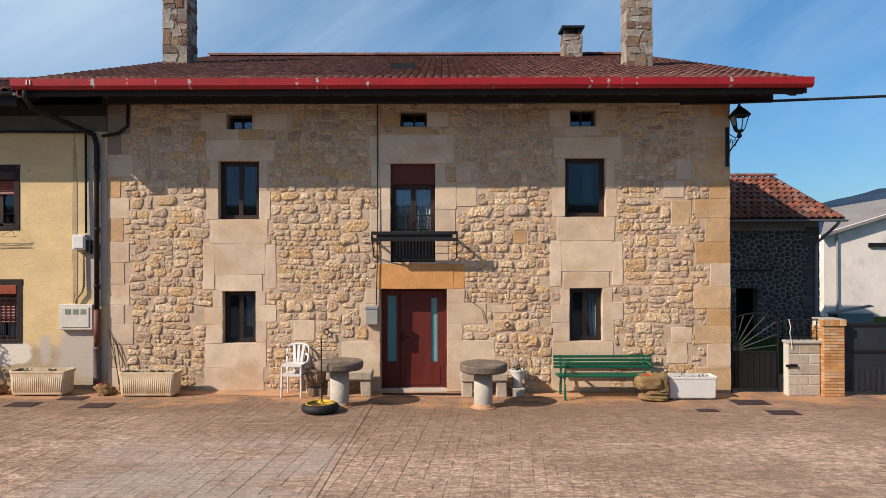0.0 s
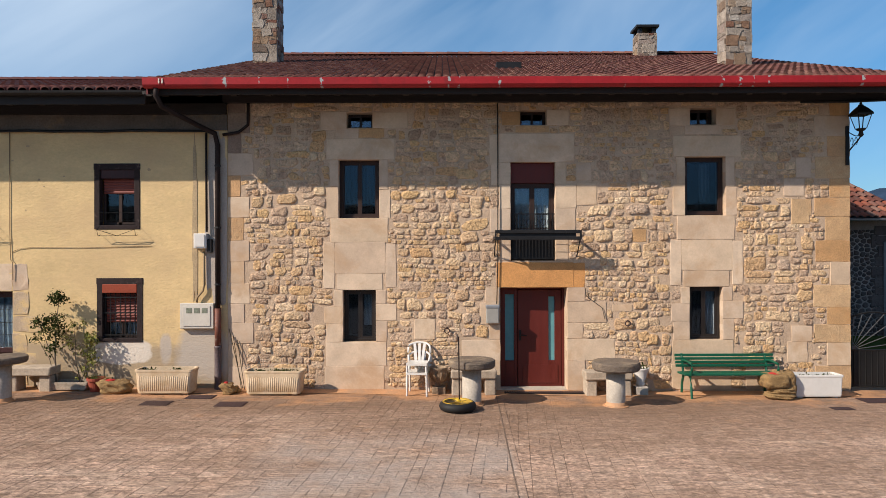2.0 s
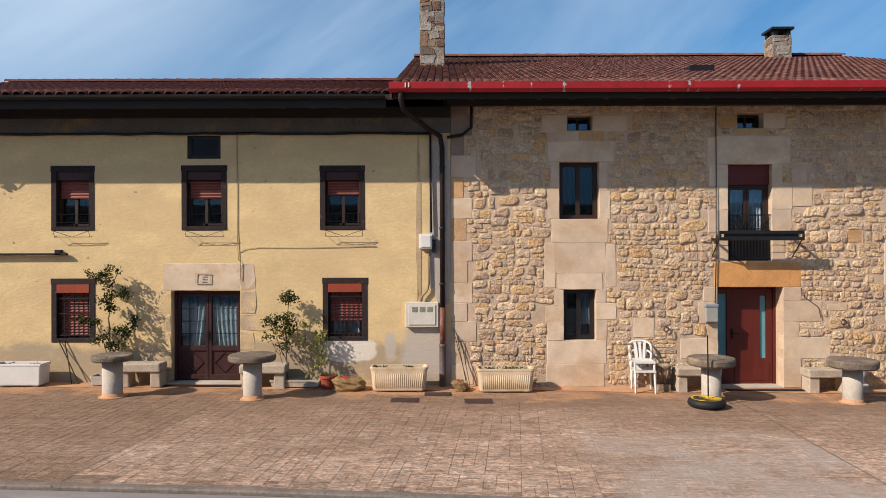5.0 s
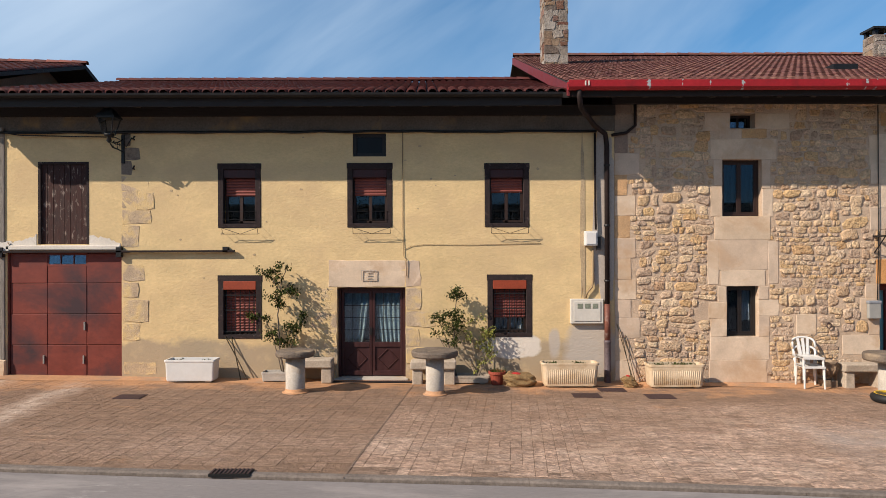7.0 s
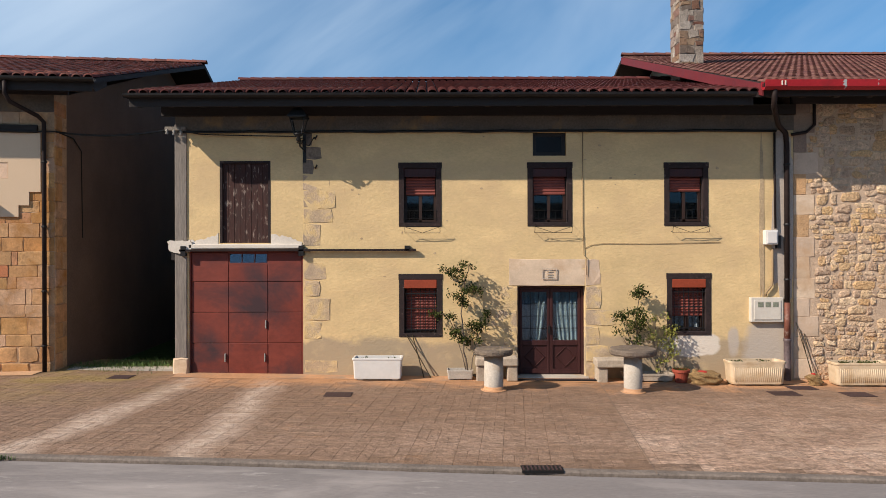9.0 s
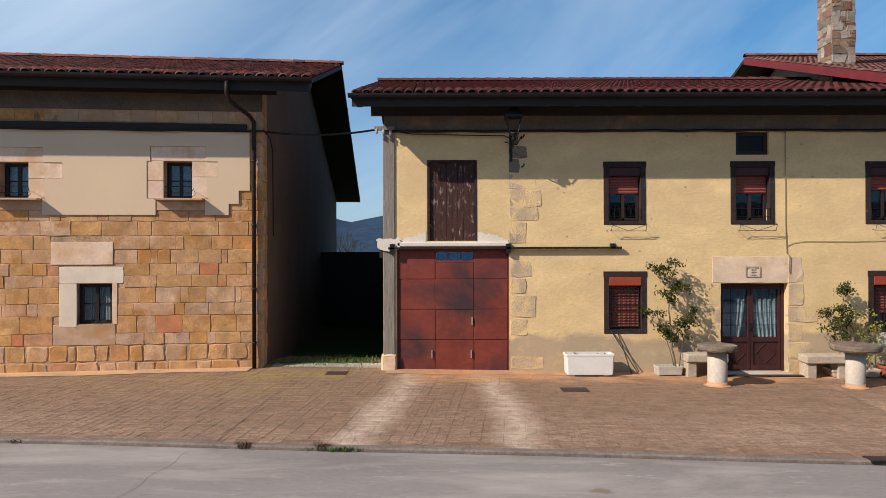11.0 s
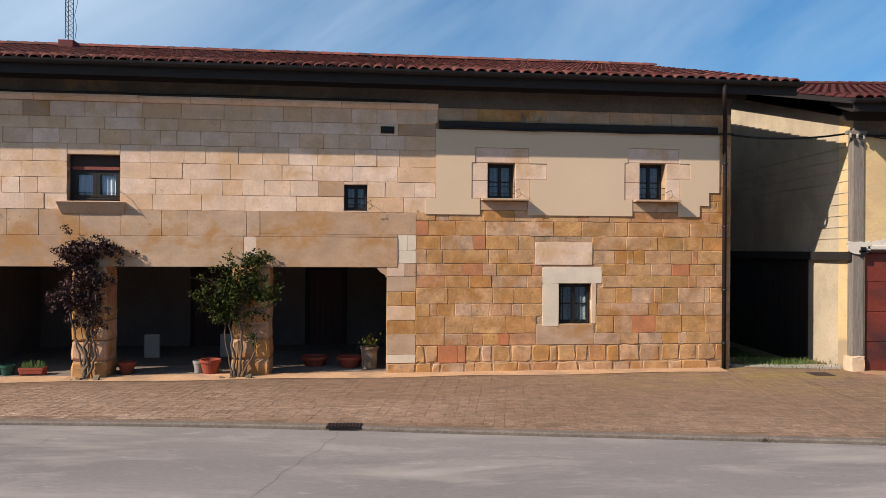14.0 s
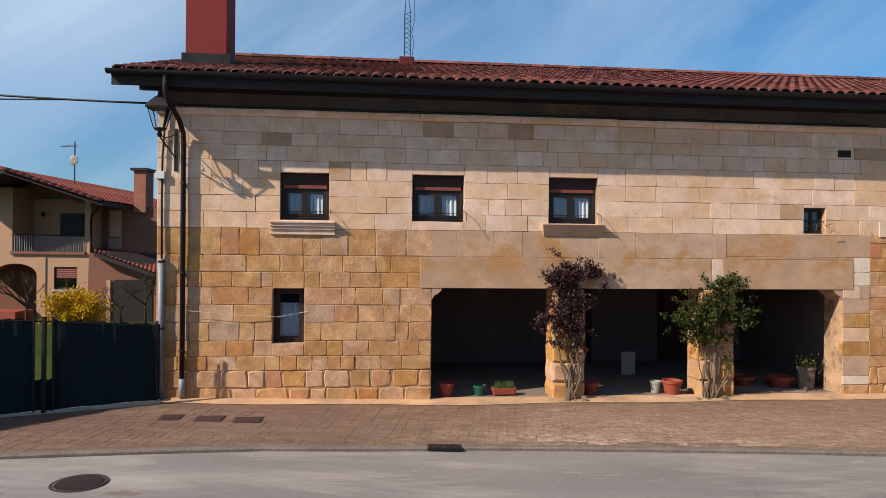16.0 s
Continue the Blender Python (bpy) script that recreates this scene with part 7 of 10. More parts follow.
for k in ("w4", "w5", "g5", "small"):
    a, b, c, d = C_WIN[k]
    y_in = 0.20 if k in ("w4", "w5") else 0.10
    w = casement(HC, a, b, c, d, y_in, FRAME_BLACK, fr=0.04, mull=0.06, cross=(0.5,), label="small dark window with lace curtains", glass=DIMGLASS)
    room_box(w, a, b, c, d, 0.55)
    drape(w, a + 0.04, b - 0.04, c + 0.04, d - 0.04, y_in + 0.055, LACE, amp=0.008, waves=6)
    n = 4 if k == "g5" else 2
    for i in range(n):
        if k == "g5":
            xx = a + (b - a) * (i + 0.6) / n
            part("bar", Geo().tube([(xx, 0.06, c), (xx, 0.06, d)], 0.010, 5), IRON, w)
        else:
            zz = c + 0.12 + 0.13 * i
            part("bar", Geo().tube([(a, 0.03, zz), (b, 0.03, zz)], 0.007, 5), IRON, w)
    if k != "g5":
        gg = Geo()
        gg.tube([(b, 0.0, c + 0.16), (b + 0.06, -0.14, c + 0.2), (b + 0.10, -0.15, c + 0.08), (b + 0.02, -0.12, c + 0.02)], 0.006, 4)
        part("hook", gg, IRON, w)
a, b, c, d = C_WIN["g1"]
w = casement(HC, a, b, c, d, 0.16, FRAME_DARK, fr=0.05, mull=0.12, leaves=1, label="narrow brown window with a white curtain", glass=DIMGLASS)
room_box(w, a, b, c, d, 0.55)
drape(w, a + 0.10, b - 0.10, c + 0.1, d - 0.28, 0.245, CURTAIN, waves=4)
wl_line = thing("clothes_line", MC, "thin pale clothes line strung along the wall", "clothes line")
part("line", Geo().tube([(cl(-41.1), -0.1, 1.92), (cl(-40.2), -0.10, 1.84), (a + 0.1, -0.04, 1.80), (b + 0.06, -0.02, 1.90)], 0.004, 4), PLASTIC_W, wl_line)

# porch: pillars faced with blocks, floor, ceiling and inner walls
for pa, pb in ((PORCH[0][1], PORCH[1][0]), (PORCH[1][1], PORCH[2][0])):
    z = 0.16
    while z < LZ - 0.02:
        h = min(rs.uniform(0.26, 0.42), LZ - z)
        if LZ - z - h < 0.15:
            h = LZ - z
        n = rs.choice((1, 2, 2))
        cut = [pa, pb] if n == 1 else [pa, pa + (pb - pa) * rs.uniform(0.35, 0.65), pb]
        for q0, q1 in zip(cut[:-1], cut[1:]):
            gg = Geo()
            gg.slab(q0 + 0.006 - (0.03 if q0 == pa else 0), q1 - 0.006 + (0.03 if q1 == pb else 0), z + 0.006, z + h - 0.006, 0.03 + rs.uniform(0, 0.02), 0.5, 0.035, 0.018, rs)
            part("pillar_stone", gg, GOLD, wallC)
        z += h
PD = 4.2
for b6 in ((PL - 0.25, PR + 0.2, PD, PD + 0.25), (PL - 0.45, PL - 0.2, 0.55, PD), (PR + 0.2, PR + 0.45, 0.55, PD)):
    part("porch_wall", Geo().box(*b6, -0.1, 2.75), INNER, HC, "plastered inner porch wall, shade painted into its colour")

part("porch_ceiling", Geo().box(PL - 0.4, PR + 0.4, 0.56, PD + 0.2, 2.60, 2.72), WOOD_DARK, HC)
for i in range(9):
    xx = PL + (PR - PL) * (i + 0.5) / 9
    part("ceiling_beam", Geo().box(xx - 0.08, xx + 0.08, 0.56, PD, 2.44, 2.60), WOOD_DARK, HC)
part("porch_floor", Geo().box(PL - 0.2, PR + 0.2, 0.0, PD, 0.05, 0.24), PORCHFLOOR, HC, "worn concrete porch floor, darkened for shade")
for xx in (PL + 3.4, PR - 2.0):
    dd = part("porch_door", Geo().box(xx, xx + 0.10, PD - 0.06, PD, 0.24, 2.25).box(xx + 0.95, xx + 1.05, PD - 0.06, PD, 0.24, 2.25).box(xx + 0.1, xx + 0.95, PD - 0.06, PD, 2.15, 2.25), WOOD_DARK, HC, "dark timber door at the back of the porch")
    for i in range(6):
        part("plank", Geo().box(xx + 0.1 + i * 0.1417 + 0.003, xx + 0.1 + (i + 1) * 0.1417 - 0.003, PD - 0.04, PD - 0.005, 0.24, 2.15), DOOR_WINE, dd)

# red chimney and lattice mast
chC = part("chimney", Geo().box(cl(-41.54), cl(-40.74), 1.30, 2.1, 6.3, 9.4), PLASTER_CH, HC, "tall red-painted rendered chimney", bevel=0.01)
part("flashing", Geo().box(cl(-41.60), cl(-40.66), 1.24, 2.16, 6.3, 6.92), DARKMETAL, chC)
mast = thing("roof_antenna", MC @ Matrix.Translation((cl(-37.51) + 0.55, 5.83, 8.16)), "slim lattice antenna mast on the roof ridge", "antenna")
part("base", Geo().box(-0.20, 0.20, -0.2, 0.2, -0.3, 0.10), RED_WOOD, mast, "small dark red plinth", bevel=0.02)
for k in range(3):
    t = 2 * math.pi * k / 3
    part("leg", Geo().tube([(0.11 * math.cos(t), 0.11 * math.sin(t), 0.15), (0.11 * math.cos(t), 0.11 * math.sin(t), 1.3), (0.02 * math.cos(t), 0.02 * math.sin(t), 1.9)], 0.010, 5), DARKMETAL, mast)
for i in range(9):
    zz = 0.2 + i * 0.13
    gg = Geo()
    for k in range(3):
        t, u = 2 * math.pi * k / 3, 2 * math.pi * (k + 1) / 3
        gg.tube([(0.11 * math.cos(t), 0.11 * math.sin(t), zz), (0.11 * math.cos(u), 0.11 * math.sin(u), zz + 0.13)], 0.006, 4)
    part("brace", gg, DARKMETAL, mast)
part("pole", Geo().tube([(0, 0, 1.8), (0, 0, 4.2)], 0.012, 5), DARKMETAL, mast)
part("cable", Geo().tube([(0.15, 0, 0.15), (0.2, 0, 0.5), (0.14, 0, 0.8), (0.22, 0, 1.2), (0.2, 0, 1.9), (0.02, 0, 2.4)], 0.008, 4), CABLE, mast)

# ================================================================ fittings on the facades


def at(x, y, z=None, rz=0.0):
    return pose(x, y, ground_z(x) if z is None else z, 0, 0, rz)


def lantern(m, label, bracket, s=1.0):
    """A four-sided street lantern hung on a scrolled iron bracket; its origin is the lantern's foot, bracket the wall point."""
    t = thing("wall_lantern", m, label, "street lamp", "wall lanterns")
    b, w, h = 0.085 * s, 0.165 * s, 0.34 * s
    for i in range(4):
        a, c = math.pi / 4 + i * math.pi / 2, math.pi / 4 + (i + 1) * math.pi / 2
        r0, r1 = b * 1.2, w * 1.2
        part("frame_bar", Geo().tube([(r0 * math.cos(a), r0 * math.sin(a), 0.05), (r1 * math.cos(a), r1 * math.sin(a), h)], 0.010, 4), IRON, t)
        g = Geo()
        g.add([(r0 * math.cos(a), r0 * math.sin(a), 0.05), (r0 * math.cos(c), r0 * math.sin(c), 0.05), (r1 * math.cos(c), r1 * math.sin(c), h), (r1 * math.cos(a), r1 * math.sin(a), h)], [(0, 1, 2, 3)])
        p = part("pane", g, LAMPGLASS, t)
        p.visible_shadow = False
    part("foot", Geo().lathe([(0.02, -0.10), (0.05, -0.06), (0.03, 0.0), (b, 0.03), (b * 1.1, 0.06)], 12), IRON, t, smooth=True)
    hood = Geo()
    r = w * 1.42
    for zz, k in ((h, 1.0), (h + 0.03, 1.02), (h + 0.13 * s, 0.62), (h + 0.19 * s, 0.30)):
        hood.v += [(r * k * math.cos(math.pi / 4 + i * math.pi / 2), r * k * math.sin(math.pi / 4 + i * math.pi / 2), zz) for i in range(4)]
    hood.f += [(q * 4 + i, q * 4 + (i + 1) % 4, q * 4 + 4 + (i + 1) % 4, q * 4 + 4 + i) for q in range(3) for i in range(4)] + [(3, 2, 1, 0), (12, 13, 14, 15)]
    part("hood", hood, IRON, t)
    part("finial", Geo().lathe([(0.05, h + 0.185 * s), (0.05, h + 0.215 * s), (0.02, h + 0.23 * s), (0.03, h + 0.25 * s), (0.005, h + 0.28 * s)], 8), IRON, t)
    bx, by, bz = bracket
    arm = Geo()
    arm.tube([(0, 0, -0.08), (bx * 0.25, by * 0.25, -0.17), (bx * 0.6, by * 0.6, bz * 0.5 - 0.10), (bx, by, bz - 0.05)], 0.014, 6)
    arm.tube([(0, 0, -0.08), (bx * 0.4, by * 0.4, -0.07), (bx * 0.8, by * 0.8, 0.0), (bx, by, 0.06)], 0.010, 5)
    for k in (0.35, 0.65):
        arm.tube([(bx * (k + 0.09 * math.cos(q)), by * (k + 0.09 * math.cos(q)), bz * 0.35 - 0.05 + 0.07 * math.sin(q)) for q in np.linspace(0, 5, 12)], 0.008, 4)
    part("bracket", arm, IRON, t)
    part("wall_plate", Geo().box(bx - 0.03, bx + 0.03, by - 0.02, by + 0.02, bz - 0.28, 0.14), IRON, t)
    return t


lantern(pose(5.69, 13.0, 5.0), "black iron lantern on a bracket at the stone house's corner", (-0.16, 0.18, -0.34), 0.92)
lantern(pose(-16.36, 12.62, 4.90), "black iron lantern under the yellow house's eave", (0, 0.57, -0.15), 1.05)
cp = MC @ Vector((cl(-41.45), -0.56, 5.05))
lantern(Matrix.Translation(cp) @ Matrix.Rotation(C_ANG, 4, "Z"), "black iron lantern on the ashlar house's corner", (0.12, 0.55, -0.34), 1.12)


def pipe(name, pts, r, material, label, category="pipe", m=None, clips=(), seg=10):
    t = thing(name, m or Matrix(), label, category)
    part("tube", Geo().tube(pts, r, seg), material, t, smooth=True)
    for p in clips:
        part("clip", Geo().lathe([(r + 0.008, -0.02), (r + 0.014, 0.0), (r + 0.008, 0.02)], 10), DARKMETAL, t, m=Matrix.Translation(p))
    return t


Y = WALL_Y
dpx = -6.70
t = pipe("downpipe", [(-7.45, Y - 1.12, 5.72), (-7.45, Y - 1.12, 5.52), (-7.40, Y - 1.0, 5.36), (-7.0, Y - 0.35, 5.14), (dpx - 0.04, Y - 0.12, 5.02), (dpx, Y - 0.08, 4.8), (dpx, Y - 0.08, 1.62)], 0.05, BROWNPIPE,
         "dark brown downpipe between the two houses, rust-red below", "downpipe", clips=[(dpx, Y - 0.08, z) for z in (4.4, 3.2, 2.1)])
part("lower_pipe", Geo().tube([(dpx, Y - 0.08, 1.64), (dpx, Y - 0.08, 0.9)], 0.06, 10), RUSTPIPE, t, "rust-red cast pipe", smooth=True)
part("foot_sleeve", Geo().lathe([(0.062, 0.06), (0.07, 0.08), (0.066, 0.3), (0.075, 0.32), (0.066, 0.34), (0.066, 0.86), (0.076, 0.88), (0.07, 0.92)], 12), LEADPIPE, t, "purple-grey cast sleeve", m=Matrix.Translation((dpx, Y - 0.08, 0.0)), smooth=True)
pipe("conduit", [(-6.93, Y - 0.05, 5.05), (-6.93, Y - 0.05, 4.2), (-6.92, Y - 0.06, 3.12)], 0.022, BROWNPIPE, "thin brown conduit up the wall", "conduit")
pipe("conduit", [(-6.98, Y - 0.05, 2.74), (-6.97, Y - 0.05, 2.1), (-7.0, Y - 0.06, 1.98), (-7.1, Y - 0.06, 1.86), (-7.12, Y - 0.05, 1.76)], 0.022, THINWIRE, "tan painted conduit from the meter to the cupboard", "conduit")
pipe("conduit", [(-6.12, Y - 0.03, 5.7), (-6.12, Y - 0.04, 5.2), (-6.3, Y - 0.06, 5.05), (-6.6, Y - 0.08, 5.0)], 0.03, BROWNPIPE, "short brown conduit under the eave", "conduit")
for xa, xb, zb in ((-6.19, -6.50, 1.24), (-6.22, -6.42, 1.10), (-6.16, -6.34, 1.02)):
    cane = thing("garden_cane", pose(0, Y, 0), "thin brown cane leaning in the corner by the downpipe", "cane", "garden canes")
    part("stick", Geo().tube([(xa, -0.16, ground_z(-6.3)), ((xa + xb) / 2, -0.09, zb / 2 + 0.03), (xb, -0.03, zb)], 0.007, 5), TWIG, cane)
# meter boxes, letter box
DIAL = mat("grey_green_dial", (0.20, 0.215, 0.165), 0.4, vary=0.35, grain=30, blotch=12, bump=0)
mb = thing("meter_cupboard", pose(0, Y, 0), "beige meter cupboard with three small windows", "meter box")
part("body", Geo().box(-7.43, -6.78, -0.10, 0.02, 1.25, 1.74), METERBOX, mb, bevel=0.012)
part("door", Geo().box(-7.37, -6.84, -0.115, -0.10, 1.30, 1.69), METERBOX, mb, bevel=0.006)
for i in range(3):
    part("dial_window", Geo().box(-7.30 + i * 0.15, -7.19 + i * 0.15, -0.119, -0.113, 1.55, 1.65), DIAL, mb, "grey-green dial window", bevel=0.003)
sm = thing("meter_box", pose(0, Y, 0), "small white plastic meter box on the wall", "meter box")
part("body", Geo().box(-7.15, -6.90, -0.14, 0.0, 2.80, 3.09), PLASTIC_W, sm, bevel=0.012)
part("cover", Geo().box(-7.12, -6.93, -0.155, -0.14, 2.83, 3.06), PLASTIC_W, sm, bevel=0.006)
part("side_box", Geo().box(-6.90, -6.82, -0.10, 0.0, 2.72, 2.98), DARKMETAL, sm)
lb = thing("letter_box", pose(0, Y, 0), "grey metal letter box beside the red door", "letter box")
part("body", Geo().box(-1.51, -1.26, -0.11, -0.02, 1.33, 1.66), PLASTIC_G, lb, bevel=0.02)
part("lid", Geo().box(-1.52, -1.25, -0.12, -0.02, 1.62, 1.69), GREYPIPE, lb, bevel=0.02)
for x, z in ((-2.27, 1.19), (1.24, 1.32)):
    r = thing("tether_ring", pose(x, Y, z), "rusty iron tether ring set in the wall", "ring", "tether rings")
    part("ring", Geo().tube([(0.05 * math.cos(q), -0.06, 0.05 * math.sin(q)) for q in np.linspace(0, 2 * math.pi, 14)], 0.010, 5), COVER, r)
    part("pin", Geo().tube([(0, 0.02, 0.05), (0, -0.07, 0.05)], 0.014, 6), COVER, r)


def wire(name, pts, r, label, material=None, m=None, seg=5, sag=0.0):
    if sag:
        a, b = Vector(pts[0]), Vector(pts[-1])
        pts = [a.lerp(b, k / 14) + Vector((0, 0, -sag * 4 * (k / 14) * (1 - k / 14))) for k in range(15)]
    t = thing(name, m or Matrix(), label, "cable")
    part("strand", Geo().tube(pts, r, seg), material or CABLE, t, smooth=True)
    return t


rc = random.Random(77)
wire("facade_cable", [(x, Y - 0.06, 5.085 + rc.uniform(-0.012, 0.012)) for x in np.arange(-18.9, -6.75, 0.5)], 0.026, "bundle of black cables along the yellow wall")
wire("facade_cable", [(-18.95, Y - 0.06, 5.13), (-18.4, Y - 0.08, 5.03), (-17.2, Y - 0.08, 5.0), (-16.5, Y - 0.07, 4.99), (-16.35, Y - 0.1, 4.92), (-16.5, Y - 0.1, 4.86), (-16.25, Y - 0.1, 4.80), (-16.15, Y - 0.08, 4.98)], 0.012, "loose black cable looped under the lantern")
wire("facade_cable", [(-10.77, Y - 0.015, 5.07), (-10.77, Y - 0.015, 3.2), (-10.75, Y - 0.02, 2.6), (-10.70, Y - 0.035, 2.54), (-10.70, Y - 0.03, 2.2)], 0.007, "thin painted cable down the yellow wall", THINWIRE)
wire("facade_cable", [(-10.73, Y - 0.012, 2.74), (-10.6, Y - 0.012, 2.80), (-10.35, Y - 0.012, 2.83), (-9.4, Y - 0.012, 2.82), (-8.0, Y - 0.012, 2.85)], 0.005, "thin painted cable across the yellow wall", THINWIRE)
wire("facade_cable", [(-1.27, Y - 0.035, 5.6), (-1.27, Y - 0.04, 4.0), (-1.28, Y - 0.045, 2.5), (-1.3, Y - 0.04, 1.7)], 0.010, "thin dark cable beside the balcony door")
wire("facade_cable", [(0.42, Y - 0.03, 2.0), (0.44, Y - 0.04, 1.85), (0.75, Y - 0.03, 1.62), (0.8, Y - 0.035, 1.4)], 0.006, "thin loose cable beside the red door")
wire("overhead_cable", [(4.6, Y - 0.08, 5.60), (5.4, Y - 0.10, 5.60), (5.6, Y - 0.12, 5.60), (9.0, Y - 0.5, 5.66), (13.0, Y - 1.0, 5.80), (22.0, Y - 2.0, 6.3)], 0.028, "thick black overhead cable from the stone house")
wire("overhead_cable", [MC @ Vector((0.05, 0.1, 5.13)), (-18.95, Y - 0.02, 5.16)], 0.022, "black cable slung across the alley", sag=0.10)
wire("facade_cable", [(cl(-27.4) + k * 0.45, -0.09, 5.105 + 0.02 * math.sin(k * 1.3)) for k in range(13)] + [(0.03, -0.06, 5.12), (0.05, 0.1, 5.13)], 0.018, "black cable along the timber beam", m=MC)
wire("facade_cable", [(cl(-41.6) + k * 0.8, -0.13, 5.60 + 0.008 * math.sin(k * 2.1)) for k in range(18)], 0.018, "black cable along the cornice", m=MC)
p0 = MC @ Vector((cl(-41.75), -0.1, 5.62))
wire("overhead_cable", [p0, (-52.0, 11.6, 6.5)], 0.02, "black overhead cable from the ashlar house", sag=0.12)
wire("overhead_cable", [p0.lerp(Vector((-52.0, 11.6, 6.5)), 1 / 7) + Vector((0, 0, -0.059)), (-52.0, 11.0, 6.3)], 0.014, "thinner black overhead cable from the ashlar house", sag=0.2)
wire("facade_cable", [(0.025, 0.1, 5.13), (0.03, 0.8, 5.12), (0.03, 1.2, 4.9), (0.03, 1.25, 3.0)], 0.014, "black cable down the alley side", m=MC)
cb_ = thing("cable_bracket", pose(0, Y, 0), "weathered timber stub with pale insulators at the alley corner", "bracket")
part("stub", Geo().box(-19.14, -18.72, -0.10, -0.02, 5.11, 5.19), WOOD_GREY, cb_, bevel=0.01)
for i in range(3):
    part("insulator", Geo().lathe([(0.012, -0.05), (0.03, -0.04), (0.02, 0.0), (0.032, 0.03), (0.015, 0.055)], 10), PLASTIC_G, cb_, m=Matrix.Translation((-19.08 + i * 0.14, -0.13, 5.08 - 0.015 * i)), smooth=True)
# downpipes of the ashlar house
pipe("downpipe", [(-0.55, -0.78, 6.0), (-0.55, -0.78, 5.72), (-0.50, -0.7, 5.58), (-0.22, -0.2, 5.40), (-0.16, -0.09, 5.30), (-0.16, -0.08, 5.0), (-0.16, -0.08, 0.28)], 0.042, BROWNPIPE, "dark brown downpipe at the alley corner", "downpipe", m=MC, clips=[(-0.16, -0.08, z) for z in (4.5, 3.2, 1.9, 0.8)])
xl = cl(-41.20)
t = pipe("downpipe", [(xl - 0.1, -0.78, 6.0), (xl - 0.1, -0.78, 5.72), (xl - 0.08, -0.68, 5.56), (xl + 0.0, -0.3, 5.30), (xl + 0.02, -0.12, 5.10), (xl + 0.02, -0.09, 4.9), (xl + 0.03, -0.08, 0.36)], 0.045, BROWNPIPE, "dark brown downpipe at the house's far corner", "downpipe", m=MC, clips=[(xl + 0.02, -0.08, z) for z in (4.2, 2.6, 1.2)])
part("shoe", Geo().tube([(xl + 0.03, -0.08, 0.70), (xl + 0.03, -0.08, 0.36)], 0.056, 10), GREYPIPE, t, "grey cast shoe", smooth=True)
pipe("cable_duct", [(cl(-41.55), -0.06, 2.85), (cl(-41.55), -0.06, 0.34)], 0.055, GREYPIPE, "grey plastic cable duct up the corner", "duct", m=MC, clips=[(cl(-41.55), -0.06, z) for z in (2.8, 1.6)])
wire("facade_cable", [(cl(-41.55), -0.05, 2.85), (cl(-41.56), -0.05, 4.0), (cl(-41.55), -0.06, 4.7), (cl(-41.5), -0.06, 5.5)], 0.02, "black cable up the corner", m=MC)
bx = thing("junction_box", MC, "small white junction box under the lantern", "junction box")
part("body", Geo().box(cl(-41.66), cl(-41.50), -0.09, -0.02, 4.28, 4.42), PLASTIC_W, bx, bevel=0.01)

# ================================================================ things in front of the houses


def millstone_table(x, y, r, thick, top, col_r, seed, label):
    rr = random.Random(seed)
    t = thing("stone_table", at(x, y), label, "table", "millstone tables")
    g = Geo()
    seg = 40
    prof = [(r * 0.5, top - thick), (r * 0.94, top - thick), (r, top - thick + 0.03), (r * 1.005, top - 0.035), (r * 0.965, top - 0.004), (r * 0.5, top)]
    wob = [1 + 0.012 * math.sin(2 * math.pi * i * 3 / seg + seed) + rr.uniform(-0.006, 0.006) for i in range(seg)]
    n = len(prof)
    g.v += [(q * wob[i] * math.cos(2 * math.pi * i / seg), q * wob[i] * math.sin(2 * math.pi * i / seg), z + rr.uniform(-0.004, 0.004)) for i in range(seg) for q, z in prof]
    g.f += [(i * n + k, ((i + 1) % seg) * n + k, ((i + 1) % seg) * n + k + 1, i * n + k + 1) for i in range(seg) for k in range(n - 1)]
    g.f += [tuple(i * n for i in reversed(range(seg))), tuple(i * n + n - 1 for i in range(seg))]
    part("tabletop", g, MILLSTONE, t, "rough grey millstone slab")
    part("foot", Geo().lathe([(col_r * 1.25, -0.012), (col_r * 1.16, 0.016), (col_r * 1.03, 0.03), (col_r * 1.015, 0.075)], 20), PAVE_EDGE, t, "rust-stained foot", smooth=True)
    part("column", Geo().lathe([(col_r, -0.01), (col_r, 0.04), (col_r, 0.08), (col_r, top - thick - 0.002)], 20), CONCRETE, t, "pale round concrete column", smooth=True)
    part("foot_ring", Geo().lathe([(col_r * 1.05, 0.012), (col_r * 1.28, 0.014), (col_r * 1.36, 0.008), (col_r * 1.36, 0.0)], 22), PAVE_EDGE, t, "rust-stained mortar ring")
    return t


millstone_table(-1.84, 12.00, 0.415, 0.145, 0.80, 0.17, 1, "round millstone table on a pale concrete column")
millstone_table(0.70, 11.97, 0.415, 0.155, 0.785, 0.165, 2, "round millstone table on a pale concrete column")
millstone_table(-12.66, 11.97, 0.35, 0.11, 0.76, 0.175, 3, "round millstone table on a pale concrete column")
millstone_table(-10.12, 11.93, 0.42, 0.12, 0.80, 0.165, 4, "round millstone table on a pale concrete column")


